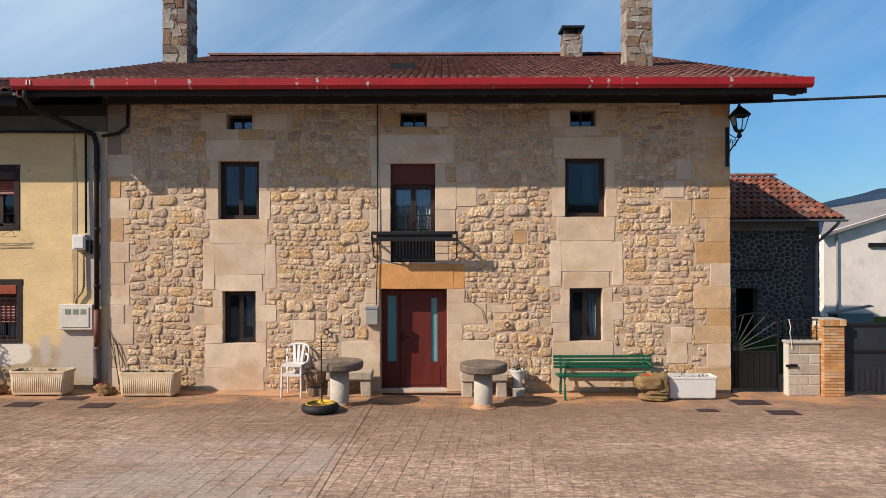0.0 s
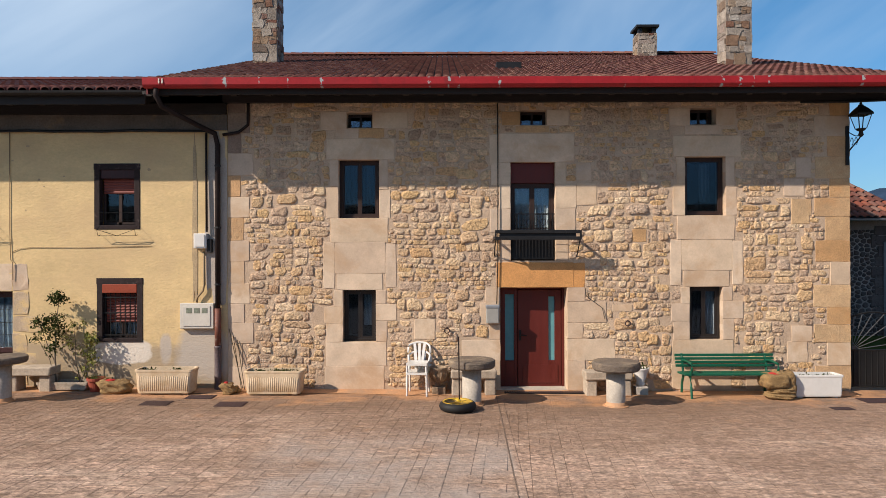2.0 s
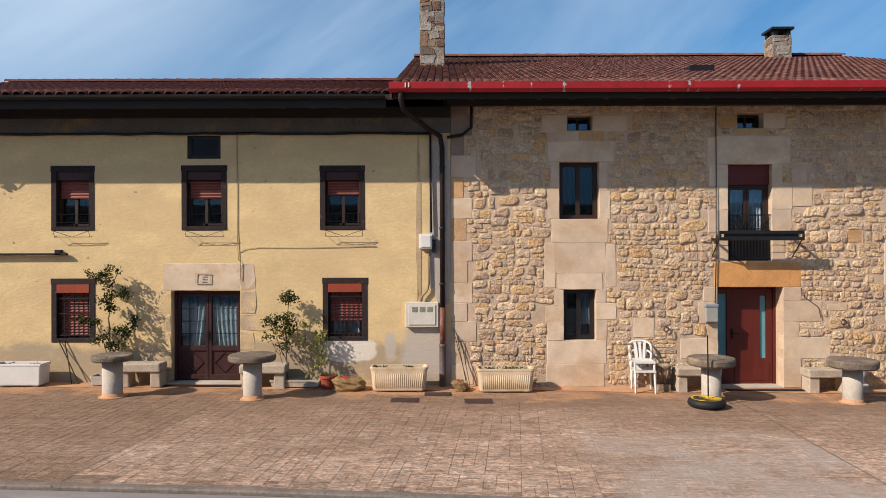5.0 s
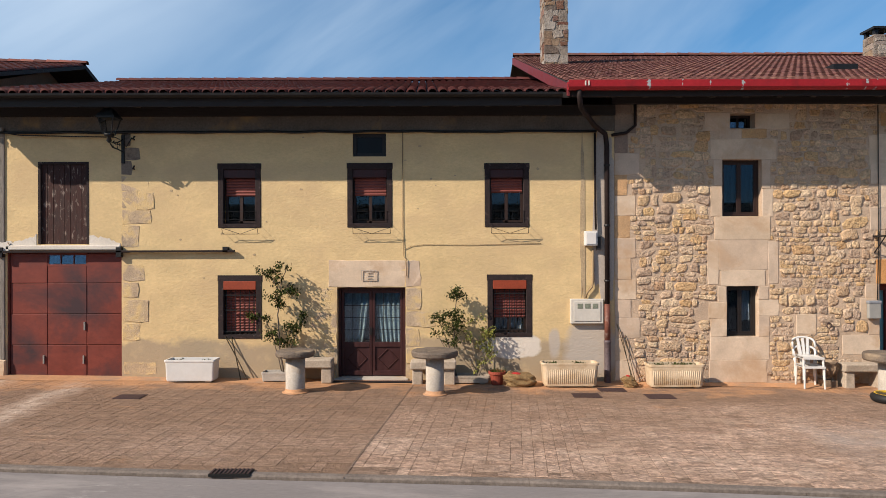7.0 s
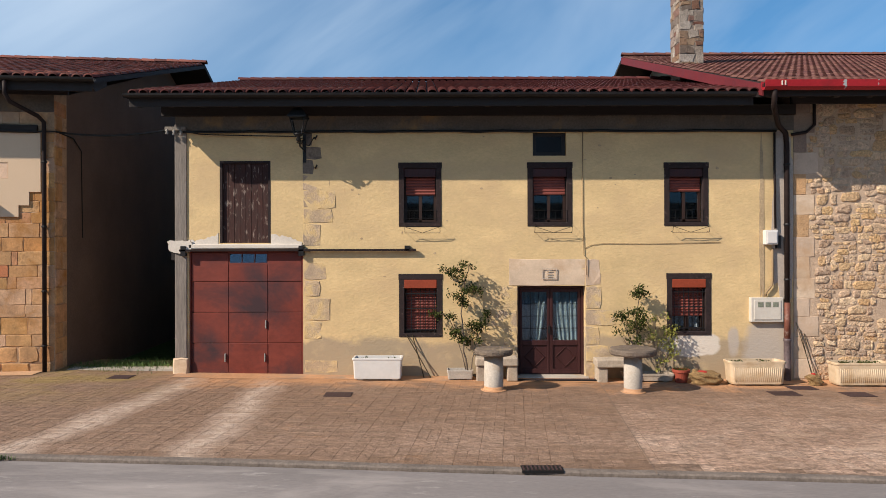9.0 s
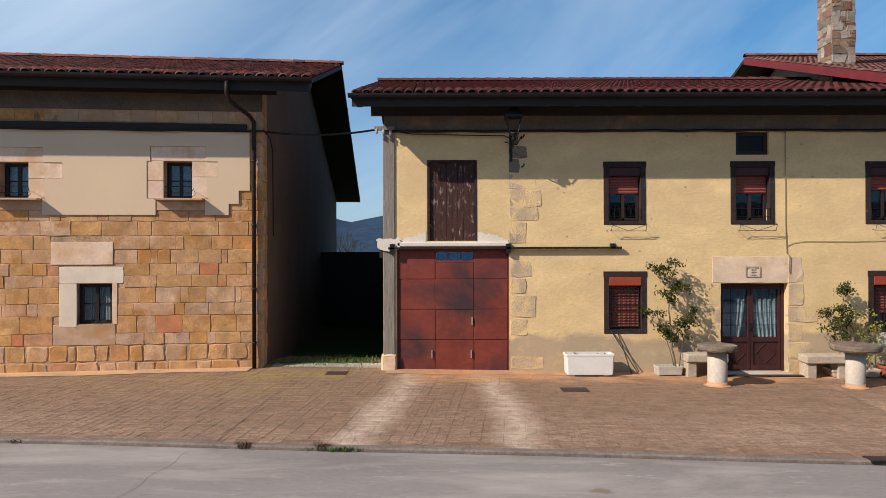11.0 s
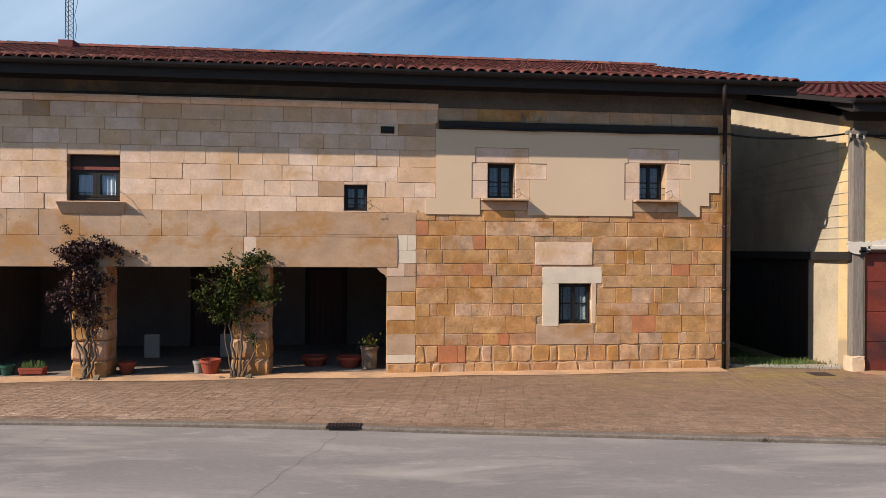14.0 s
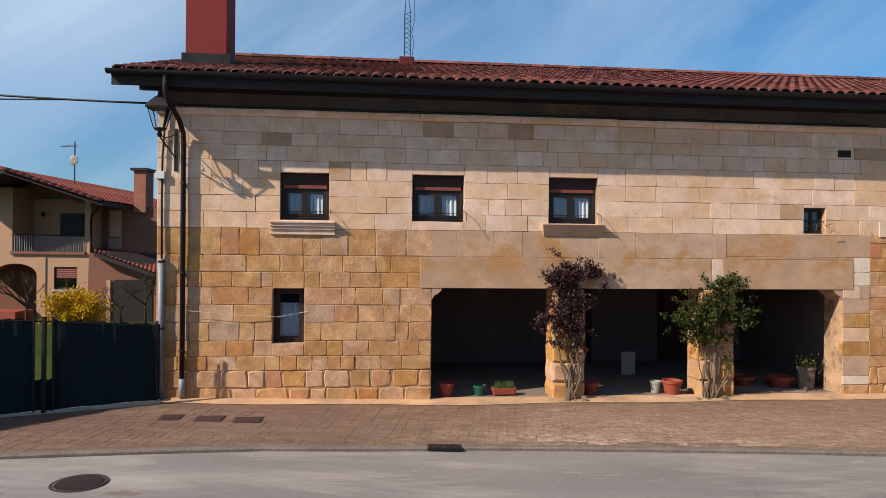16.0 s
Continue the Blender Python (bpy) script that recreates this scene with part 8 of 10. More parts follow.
def stone_bench(x0, x1, y0, y1, h, seed, label):
    rr = random.Random(seed)
    xc = (x0 + x1) / 2
    t = thing("stone_bench", at(xc, (y0 + y1) / 2), label, "bench", "stone benches")
    w, d = (x1 - x0) / 2, (y1 - y0) / 2

    def lump(a, b, c, e, z0, z1):
        g = Geo()
        g.add([(p + rr.uniform(-0.012, 0.012), q + rr.uniform(-0.012, 0.012), s + rr.uniform(-0.008, 0.008)) for s in (z0, z1) for q in (c, e) for p in (a, b)],
              [(0, 2, 3, 1), (4, 5, 7, 6), (0, 1, 5, 4), (2, 6, 7, 3), (0, 4, 6, 2), (1, 3, 7, 5)])
        return g
    part("seat", lump(-w, w, -d, d, h - 0.16, h), STONEWARE, t, bevel=0.025)
    for s in (-1, 1):
        part("leg", lump(s * w * 0.72 - 0.10, s * w * 0.72 + 0.10, -d * 0.8, d * 0.8, -0.01, h - 0.162), STONEWARE, t, bevel=0.02)


stone_bench(-2.20, -1.34, 12.72, 13.08, 0.47, 1, "rough stone bench against the house wall")
stone_bench(0.32, 1.22, 12.72, 13.08, 0.46, 2, "rough stone bench against the house wall")
stone_bench(-12.95, -12.12, 12.72, 13.10, 0.46, 3, "rough stone bench beside the house door")
stone_bench(-10.60, -9.72, 12.72, 13.10, 0.46, 4, "rough stone bench beside the house door")


def plastic_chair(m, label):
    t = thing("plastic_chair", m, label, "chair", "stacked garden chairs")
    w, d, h = 0.195, 0.20, 0.43
    g = Geo()
    g.grid(lambda u, v: (u * w, v * d, h - 0.018 * (1 - u * u) * (1 - v * v)), list(np.linspace(-1, 1, 9)), list(np.linspace(-1, 1, 9)))
    g.grid(lambda u, v: (u * w, v * d, h - 0.035), list(np.linspace(-1, 1, 2)), list(np.linspace(-1, 1, 2)))
    g.box(-w, w, -d - 0.015, -d + 0.01, h - 0.035, h + 0.004)
    part("seat", g, PLASTIC_W, t, smooth=False)
    for sx in (-1, 1):
        for sy in (-1, 1):
            part("leg", Geo().tube([(sx * w * 0.92, sy * d * 0.9, h - 0.02), (sx * w * 0.96, sy * d * 1.02, 0.0)], 0.024, 6, 0.75), PLASTIC_W, t)
        part("back_post", Geo().tube([(sx * w * 0.98, d * 0.85, h - 0.03), (sx * w * 1.08, d + 0.03, h + 0.10)], 0.022, 6), PLASTIC_W, t, smooth=True)
    back = Geo()
    arch = [(w * 1.12 * math.cos(q), d + 0.10 * (0.3 + math.sin(q)), h + 0.02 + 0.31 * math.sin(q) ** 0.24) for q in np.linspace(0.02, math.pi - 0.02, 15)]
    back.tube(arch, 0.022, 6)
    bk = part("backrest", back, PLASTIC_W, t, smooth=True)
    for i in range(3):
        u = (i - 1) * 0.085
        prof = [(u * 0.75, d + 0.015, h - 0.01), (u * 0.9, d + 0.055, h + 0.14), (u * 1.15, d + 0.10, h + 0.315)]
        part("slat", Geo().grid(lambda a, b: (prof[b][0] + (0.026, 0.026, -0.026, -0.026)[a], prof[b][1] + (-0.006, 0.006, 0.006, -0.006)[a], prof[b][2]), [0, 1, 2, 3, 0], [0, 1, 2]), PLASTIC_W, bk)
    return t


plastic_chair(at(-2.82, 12.84, rz=-5), "white plastic garden chair at the bottom of a stack")
plastic_chair(at(-2.825, 12.865, rz=-5) @ Matrix.Translation((0, 0, 0.17)), "white plastic garden chair stacked on another")

# tyre with a pole set in it
ty = thing("tyre_stand", at(-2.10, 11.55), "old tyre painted yellow inside, with a thin pole in it", "tyre stand")
g = Geo()
g.v += [((0.235 + 0.085 * math.cos(b)) * math.cos(a), (0.235 + 0.085 * math.cos(b)) * math.sin(a), 0.078 + 0.078 * math.sin(b)) for a in np.linspace(0, 2 * math.pi, 33)[:-1] for b in np.linspace(0, 2 * math.pi, 11)[:-1]]
g.f += [(i * 10 + k, ((i + 1) % 32) * 10 + k, ((i + 1) % 32) * 10 + (k + 1) % 10, i * 10 + (k + 1) % 10) for i in range(32) for k in range(10)]
part("tyre", g, RUBBER, ty, smooth=True)
part("painted_rim", Geo().lathe([(0.02, 0.10), (0.14, 0.10), (0.17, 0.135), (0.25, 0.160), (0.26, 0.153)], 28), YELLOWP, ty, "yellow-painted rim", smooth=True)
part("pole", Geo().tube([(0.03, 0, 0.1), (0.02, 0, 1.25)], 0.012, 8), BROWNPIPE, ty)
part("pole_foot", Geo().lathe([(0.07, 0.10), (0.06, 0.16), (0.03, 0.19)], 12), YELLOWP, ty)

# garden bench
gb = thing("garden_bench", at(3.05, 12.80), "dark green slatted garden bench against the wall", "bench")
for i in range(5):
    y = -0.24 + i * 0.085
    part("seat_slat", Geo().box(-0.92, 0.92, y, y + 0.07, 0.42 - 0.004 * i, 0.455 - 0.004 * i), GREEN, gb, bevel=0.008)
for i in range(4):
    z = 0.515 + i * 0.064
    part("back_slat", Geo().box(-0.94, 0.96, 0.19 + i * 0.022, 0.215 + i * 0.022, z, z + 0.050), GREEN, gb, bevel=0.008)
for sx in (-0.80, 0.80):
    lg = Geo()
    lg.tube([(sx, -0.27, 0.0), (sx, -0.23, 0.22), (sx, -0.20, 0.40), (sx, 0.0, 0.41), (sx, 0.19, 0.39), (sx, 0.22, 0.55), (sx, 0.29, 0.76)], 0.024, 6)
    part("end_frame", lg, GREEN, gb)
    part("hind_leg", Geo().tube([(sx, 0.15, 0.40), (sx, 0.25, 0.2), (sx, 0.27, 0.0)], 0.024, 6), GREEN, gb)
    part("armrest", Geo().tube([(sx, 0.24, 0.64), (sx, 0.0, 0.66), (sx, -0.25, 0.64), (sx, -0.28, 0.56), (sx, -0.22, 0.42)], 0.022, 6), GREEN, gb)


def sack(m, w, d, h, seed, label, red=True):
    """A slumped burlap sack."""
    rr = random.Random(seed)
    t = thing("sack", m, label, "sack")
    g = Geo()
    seg, n = 40, 18
    for j in range(n):
        f = j / (n - 1)
        for i in range(seg):
            a = 2 * math.pi * i / seg
            c, s = abs(math.cos(a)), abs(math.sin(a))
            k = (c ** 3.4 + s ** 3.4) ** (-1 / 3.4) * (0.80 + 0.20 * min(1.0, f / 0.35) - max(0.0, f - 0.84) ** 1.2 * 3.2 - 0.10 * (1 - f) * math.sin(2 * a) ** 2)
            k *= 1 + 0.10 * noise.noise(Vector((math.cos(a) * 5, math.sin(a) * 5, f * 6 + seed))) + 0.13 * noise.noise(Vector((math.cos(a) * 1.7, math.sin(a) * 1.7, f * 3.5 + seed))) + 0.07 * math.sin(5 * a + 11 * f)
            g.v.append((w / 2 * k * math.cos(a) + 0.03 * math.sin(6 * f), d / 2 * k * math.sin(a), h * f * (1 + 0.06 * math.sin(2 * a))))
    g.f += [(j * seg + i, j * seg + (i + 1) % seg, (j + 1) * seg + (i + 1) % seg, (j + 1) * seg + i) for j in range(n - 1) for i in range(seg)]
    g.f += [tuple(reversed(range(seg))), tuple((n - 1) * seg + i for i in range(seg))]
    part("bag", g, SACK, t, smooth=True)
    for q in range(3):                                   # folds of the slack mouth
        a0 = q * 2.1 + seed
        pts = [(w * 0.36 * math.cos(a0 + u) * (1 + 0.2 * math.sin(5 * u)), d * 0.36 * math.sin(a0 + u), h * (0.90 + 0.09 * math.sin(2 * u + q)) - 0.05 * q) for u in np.linspace(0, 2.3, 12)]
        part("fold", Geo().tube(pts, 0.045 * w / 0.5, 7, 0.5), SACK, t, smooth=True)
    if red:
        part("rag", Geo().lathe([(0.02, 0.0), (w * 0.17, 0.01), (w * 0.15, 0.03), (0.03, 0.045)], 9), REDCLOTH, t, "red rag on top", m=Matrix.Translation((-w * 0.12, -d * 0.1, h * 0.93)))
    return t




def cloth_roll(cx, cy, cz, rx, ry, rz, p, seed, crease):
    """A soft boxy fold of heavy cloth: a rounded block with creases and slack."""
    g = Geo()
    seg, n = 44, 22
    for j in range(n):
        b = -math.pi / 2 + math.pi * j / (n - 1)
        for i in range(seg):
            a = 2 * math.pi * i / seg
            d = Vector((math.cos(b) * math.cos(a), math.cos(b) * math.sin(a), math.sin(b)))
            k = (abs(d.x) ** p + abs(d.y) ** p + abs(d.z) ** p) ** (-1 / p)
            q = d * k
            k = 1 + 0.10 * noise.noise(q * 1.6 + Vector((seed, 0, 0))) + 0.06 * noise.noise(q * 4.0 + Vector((0, seed, 0))) + crease * math.sin(9 * q.z + 3 * q.x + 2 * noise.noise(q * 2) + seed)
            g.v.append((cx + rx * q.x * k, cy + ry * q.y * k, max(0.0, cz + rz * q.z * k)))
    g.f += [(j * seg + i, j * seg + (i + 1) % seg, (j + 1) * seg + (i + 1) % seg, (j + 1) * seg + i) for j in range(n - 1) for i in range(seg)]
    return g


hp = thing("sack", at(3.86, 12.62), "folded burlap sack with a red rag beside the bench", "sack")
part("bag", cloth_roll(0.12, 0.02, 0.26, 0.20, 0.19, 0.25, 4.5, 2, 0.03), SACK, hp, smooth=True)
part("fold", cloth_roll(0.03, -0.04, 0.06, 0.26, 0.20, 0.065, 3.0, 5, 0.05), SACK, hp, smooth=True)
part("fold", cloth_roll(0.06, -0.05, 0.16, 0.23, 0.17, 0.07, 3.2, 9, 0.05), SACK, hp, smooth=True)
part("flap", cloth_roll(-0.07, -0.03, 0.33, 0.24, 0.21, 0.13, 4.5, 13, 0.025), SACK, hp, smooth=True)
part("rag", cloth_roll(-0.05, -0.04, 0.455, 0.11, 0.10, 0.02, 3.0, 4, 0.05), REDCLOTH, hp, "red rag on top", smooth=True)
sack(at(-8.50, 12.72), 0.60, 0.34, 0.24, 2, "low burlap sack with a red rag by the wall")
sack(at(-6.38, 12.72), 0.26, 0.22, 0.20, 3, "small bundle of brown and red rags by the downpipe")
sack(at(-4.0 - 2.3, 12.85), 0.2, 0.18, 0.12, 4, "small stone-coloured rag bundle by the planter", False)


def leaves(g, centre, spread, n, size, rr, droop=0.3):
    """n small folded leaves scattered round a centre."""
    cx, cy, cz = centre
    sx, sy, sz = spread
    for _ in range(n):
        p = Vector((rr.gauss(cx, sx), rr.gauss(cy, sy), rr.gauss(cz, sz)))
        q = Euler((rr.uniform(-1.2, 1.2), rr.uniform(-1.2, 1.2) + droop, rr.uniform(0, 6.28))).to_matrix()
        s = size * rr.uniform(0.6, 1.3)
        v = [(-0.5, 0, 0), (-0.1, 0.28, 0.05), (0.5, 0, -0.08), (-0.1, -0.28, 0.05)]
        g.add([p + q @ Vector(a) * s for a in v], [(0, 1, 2), (0, 2, 3)])


def planter_box(m, w, d, h, label, material, flutes=False, seed=1, plants=()):
    """A rectangular planter with tapered sides and a rim; flutes adds ribs on its faces."""
    rr = random.Random(seed)
    t = thing("planter", m, label, "planter")
    k = 0.94 if flutes else 0.97
    g = Geo()
    rc_ = 0.075 if flutes else 0.03                      # corner radius
    lv = [(k - 0.03, 0.028), (k, 0.06), (1.0, h - 0.05), (1.04, h - 0.045), (1.045, h - 0.012), (1.03, h), (0.95, h), (0.92, h - 0.07)]
    corners = [(sx, sy, a0) for sx, sy, a0 in ((1, 1, 0), (-1, 1, 90), (-1, -1, 180), (1, -1, 270))]
    n = 0
    for s, z in lv:
        ring = [(sx * (w / 2 - rc_) * s + rc_ * math.cos(radians(a0 + q)), sy * (d / 2 - rc_) * s + rc_ * math.sin(radians(a0 + q)), z) for sx, sy, a0 in corners for q in (0, 22.5, 45, 67.5, 90)]
        n = len(ring)
        g.v += ring
    for j in range(len(lv) - 1):
        g.f += [(j * n + i, j * n + (i + 1) % n, j * n + n + (i + 1) % n, j * n + n + i) for i in range(n)]
    g.f.append(tuple(reversed(range(n))))
    part("body", g, material, t, bevel=0.012)
    part("soil", Geo().box(-w * 0.44, w * 0.44, -d * 0.42, d * 0.42, h - 0.10, h - 0.055), SOIL, t)
    for sx in (-1, 1):
        part("foot", Geo().box(sx * w * 0.36 - 0.05, sx * w * 0.36 + 0.05, -d * 0.36, d * 0.36, 0.0, 0.032), material, t)
    if flutes:
        n = 24
        for i in range(n):
            x = ((i + 0.5) / n * 2 - 1) * 0.90
            z0, z1 = 0.075, h - 0.115 - 0.012 * (i % 2)
            y0, y1 = (-(d / 2 - rc_) * (k + (1 - k) * (z - 0.06) / (h - 0.11)) - rc_ + 0.004 for z in (z0, z1))
            part("rib", Geo().tube([(x * w / 2 * k, y0, z0), (x * w / 2 * 0.985, y1, z1)], 0.011, 6), material, t, smooth=True)
    for x, n, sp in plants:
        lg = Geo()
        leaves(lg, (x, 0, h - 0.03), (sp, d * 0.13, 0.018), n, 0.045, rr)
        tagged(part("seedlings", lg, LEAF, t), kind="stuff")
    return t


planter_box(at(-7.53, 12.75), 1.07, 0.36, 0.47, "cream fluted plastic planter trough with a few seedlings", PLASTIC_C, True, 1, ((-0.35, 60, 0.06), (0.18, 80, 0.05)))
planter_box(at(-5.50, 12.75), 1.07, 0.36, 0.46, "cream fluted plastic planter trough with low green seedlings", PLASTIC_C, True, 2, ((-0.28, 90, 0.06), (0.15, 200, 0.12)))
planter_box(at(4.63, 12.76), 0.90, 0.34, 0.43, "plain white planter box with dry soil", PLASTIC_W, False, 3, ((-0.2, 30, 0.1), (0.2, 50, 0.1)))
planter_box(at(-14.86, 12.86), 0.94, 0.34, 0.44, "plain white planter box against the yellow wall", PLASTIC_W, False, 4, ((-0.25, 20, 0.05), (0.25, 20, 0.05)))
planter_box(at(-13.25, 12.95), 0.50, 0.30, 0.20, "low pale stone trough at the foot of a climbing shrub", CONCRETE, False, 5)
planter_box(at(-9.55, 12.98), 0.95, 0.34, 0.17, "low brown trough at the foot of a climbing shrub", STONEWARE, False, 6)


def pot(m, r0, r1, h, material, label, name="flower_pot", plant=0, lm=None, seed=1, spread=0.08, tall=0.1, blades=False):
    rr = random.Random(seed)
    t = thing(name, m, label, "flower pot")
    part("body", Geo().lathe([(r0 * 0.6, 0.0), (r0, 0.004), (r1 * 0.95, h - 0.05), (r1 * 1.06, h - 0.05), (r1 * 1.06, h), (r1 * 0.93, h), (r1 * 0.9, h - 0.05), (0.02, h - 0.055)], 20), material, t, smooth=False)
    if plant:
        lg = Geo()
        if blades:
            for _ in range(plant):
                p = Vector((rr.gauss(0, spread), rr.gauss(0, 0.04), h - 0.05))
                d = Vector((rr.uniform(-0.05, 0.05), rr.uniform(-0.05, 0.05), tall * rr.uniform(0.6, 1.1)))
                lg.add([p + Vector((-0.005, 0, 0)), p + Vector((0.005, 0, 0)), p + d], [(0, 1, 2)])
        else:
            leaves(lg, (0, 0, h + tall * 0.4), (spread, spread, tall * 0.4), plant, 0.06, rr)
        part("foliage", lg, lm or LEAF, t)
    return t


pot(at(-8.92, 12.86), 0.11, 0.16, 0.26, TERRA, "terracotta pot with a spiky green plant", plant=120, spread=0.09, tall=0.12, blades=True)
URNSTONE = mat("brown_cast_stone", (0.215, 0.150, 0.10), 0.9, vary=0.35, grain=30, blotch=6, bump=0.7, bump_dist=0.02, stain=(0.36, 0.27, 0.18), stain_at=(0.5, 0.66), stain_scale=6)
urn = thing("stone_urn", at(-2.43, 12.92), "brown cast-stone garden urn on a square foot", "urn")
part("foot", Geo().box(-0.13, 0.13, -0.13, 0.13, 0, 0.14), URNSTONE, urn, bevel=0.015)
part("bowl", Geo().lathe([(0.06, 0.14), (0.08, 0.17), (0.06, 0.21), (0.12, 0.26), (0.17, 0.36), (0.165, 0.46), (0.19, 0.50), (0.165, 0.50), (0.14, 0.44)], 20), URNSTONE, urn, smooth=True)
for i in range(10):
    q = i * math.pi / 5
    part("lobe", Geo().tube([(r * math.cos(q), r * math.sin(q), z) for r, z in ((0.085, 0.225), (0.13, 0.28), (0.172, 0.36), (0.166, 0.42))], 0.016, 5), URNSTONE, urn, smooth=True)
urn2 = thing("stone_urn", at(1.42, 12.95), "white-painted urn with a small green plant", "urn")
part("foot", Geo().box(-0.12, 0.12, -0.12, 0.12, 0, 0.16), CONCRETE, urn2, bevel=0.015)
part("bowl", Geo().lathe([(0.07, 0.16), (0.09, 0.20), (0.07, 0.24), (0.14, 0.42), (0.15, 0.47), (0.175, 0.50), (0.15, 0.50), (0.13, 0.46)], 18), PLASTIC_W, urn2, smooth=True)
g = Geo()
leaves(g, (0, 0, 0.52), (0.07, 0.06, 0.03), 90, 0.05, random.Random(3))
part("foliage", g, LEAF, urn2)


def shrub(m, label, stems, clumps, leaf, bark, size, seed, name="climbing_shrub"):
    """Tapered stems, side twigs and loose clumps of leaves; stems: lists of points, clumps: (x, y, z, spread x, spread z, count)."""
    rr = random.Random(seed)
    t = thing(name, m, label, "shrub")
    for st, r in stems:
        pts = []
        for a, b in zip(st[:-1], st[1:]):
            for k in range(4):
                q = Vector(a).lerp(Vector(b), k / 4)
                pts.append(q + Vector((rr.uniform(-1, 1), rr.uniform(-0.5, 0.5), 0)) * r * 0.9)
        pts.append(Vector(st[-1]))
        part("stem", Geo().tube(pts, r, 6, 0.35), bark, t, smooth=True)
    tw = Geo()
    for cx, cy, cz, sx, sz, n in clumps:
        for _ in range(max(3, n // 30)):
            a = Vector((cx + rr.gauss(0, sx * 0.3), cy, cz - sz * rr.uniform(0.2, 0.9)))
            b = Vector((cx + rr.gauss(0, sx), cy + rr.gauss(0, sx * 0.5), cz + rr.gauss(0, sz)))
            tw.tube([a, a.lerp(b, 0.5) + Vector((rr.uniform(-0.03, 0.03), 0, 0.03)), b], 0.006, 3, 0.4)
    tagged(part("twig_mass", tw, TWIG, t), kind="stuff")
    lv = Geo()
    for cx, cy, cz, sx, sz, n in clumps:
        for _ in range(max(2, n // 15)):                 # small sprays give an uneven outline
            c = (rr.gauss(cx, sx), rr.gauss(cy, min(0.14, sx * 0.6)), rr.gauss(cz, sz))
            leaves(lv, c, (0.045, 0.04, 0.04), 22, size, rr)
    tagged(part("foliage", lv, leaf, t), kind="stuff")
    return t


S1 = at(-13.05, 12.93)
shrub(S1, "straggly climbing rose against the yellow wall", [([(-0.05, 0, 0.1), (-0.14, 0, 0.7), (-0.16, 0.05, 1.3), (-0.12, 0.05, 1.8), (-0.02, 0.08, 2.26)], 0.020), ([(0.0, 0, 0.1), (0.1, 0.02, 0.7), (0.33, 0.05, 1.2)], 0.013), ([(-0.08, 0, 0.2), (-0.25, 0.03, 0.8), (-0.42, 0.05, 1.25), (-0.68, 0.05, 1.3)], 0.011), ([(-0.14, 0.05, 1.75), (-0.3, 0.04, 2.05), (-0.48, 0.02, 2.15)], 0.009)],
      [(-0.31, 0.02, 2.13, 0.09, 0.035, 93), (-0.48, 0.02, 2.15, 0.06, 0.03, 50), (0.0, 0.02, 2.26, 0.08, 0.04, 79), (-0.22, 0.02, 2.02, 0.09, 0.04, 93), (-0.02, 0.02, 1.78, 0.12, 0.055, 187), (-0.18, 0.0, 1.64, 0.10, 0.04, 115), (-0.14, 0.0, 1.49, 0.08, 0.04, 79), (-0.69, 0.05, 1.30, 0.06, 0.04, 50),
       (-0.41, 0.05, 1.28, 0.09, 0.04, 93), (0.34, 0.05, 1.23, 0.07, 0.05, 115), (0.17, 0.02, 1.08, 0.11, 0.06, 187), (-0.26, 0.0, 0.92, 0.10, 0.05, 144), (-0.09, 0.0, 0.79, 0.12, 0.06, 187)], LEAF, BARK, 0.058, 5)
S2 = at(-9.72, 12.93)
shrub(S2, "straggly climbing rose beside the house door", [([(0, 0, 0.1), (-0.02, 0, 0.6), (-0.05, 0.05, 1.2), (0.02, 0.05, 1.75)], 0.018), ([(0.02, 0, 0.1), (-0.15, 0.02, 0.6), (-0.40, 0.05, 1.0)], 0.011), ([(-0.02, 0, 0.5), (-0.2, 0.03, 0.9), (-0.36, 0.05, 1.30)], 0.011)],
      [(-0.04, 0.02, 1.77, 0.09, 0.045, 122), (0.10, 0.02, 1.70, 0.08, 0.045, 100), (-0.36, 0.02, 1.31, 0.08, 0.04, 93), (-0.05, 0.02, 1.37, 0.10, 0.04, 129), (0.07, 0.0, 1.23, 0.10, 0.05, 144), (-0.22, 0.0, 1.13, 0.08, 0.035, 79), (-0.05, 0.0, 1.07, 0.09, 0.04, 93), (-0.40, 0.0, 1.0, 0.07, 0.03, 57), (-0.04, 0.0, 0.81, 0.10, 0.05, 100)], LEAF, BARK, 0.056, 6)
shrub(at(-9.28, 12.96), "yellow-green shrub by the wall", [([(0, 0, 0.1), (-0.08, 0, 0.6), (-0.1, 0, 1.2)], 0.012), ([(0, 0, 0.1), (0.12, 0, 0.5), (0.18, 0, 0.95)], 0.012), ([(0, 0, 0.1), (-0.1, 0, 0.3), (-0.16, 0, 0.4)], 0.008)],
      [(-0.10, 0, 1.24, 0.07, 0.06, 50), (-0.19, 0, 0.98, 0.08, 0.06, 57), (-0.16, 0, 0.79, 0.08, 0.05, 57), (0.19, 0, 0.93, 0.09, 0.09, 187), (0.16, 0, 0.62, 0.09, 0.08, 158), (-0.06, 0, 0.32, 0.08, 0.05, 50)], LEAF_YG, BARK, 0.052, 7)
P1 = MC @ Vector((cl(-34.10), -0.16, 0.22))
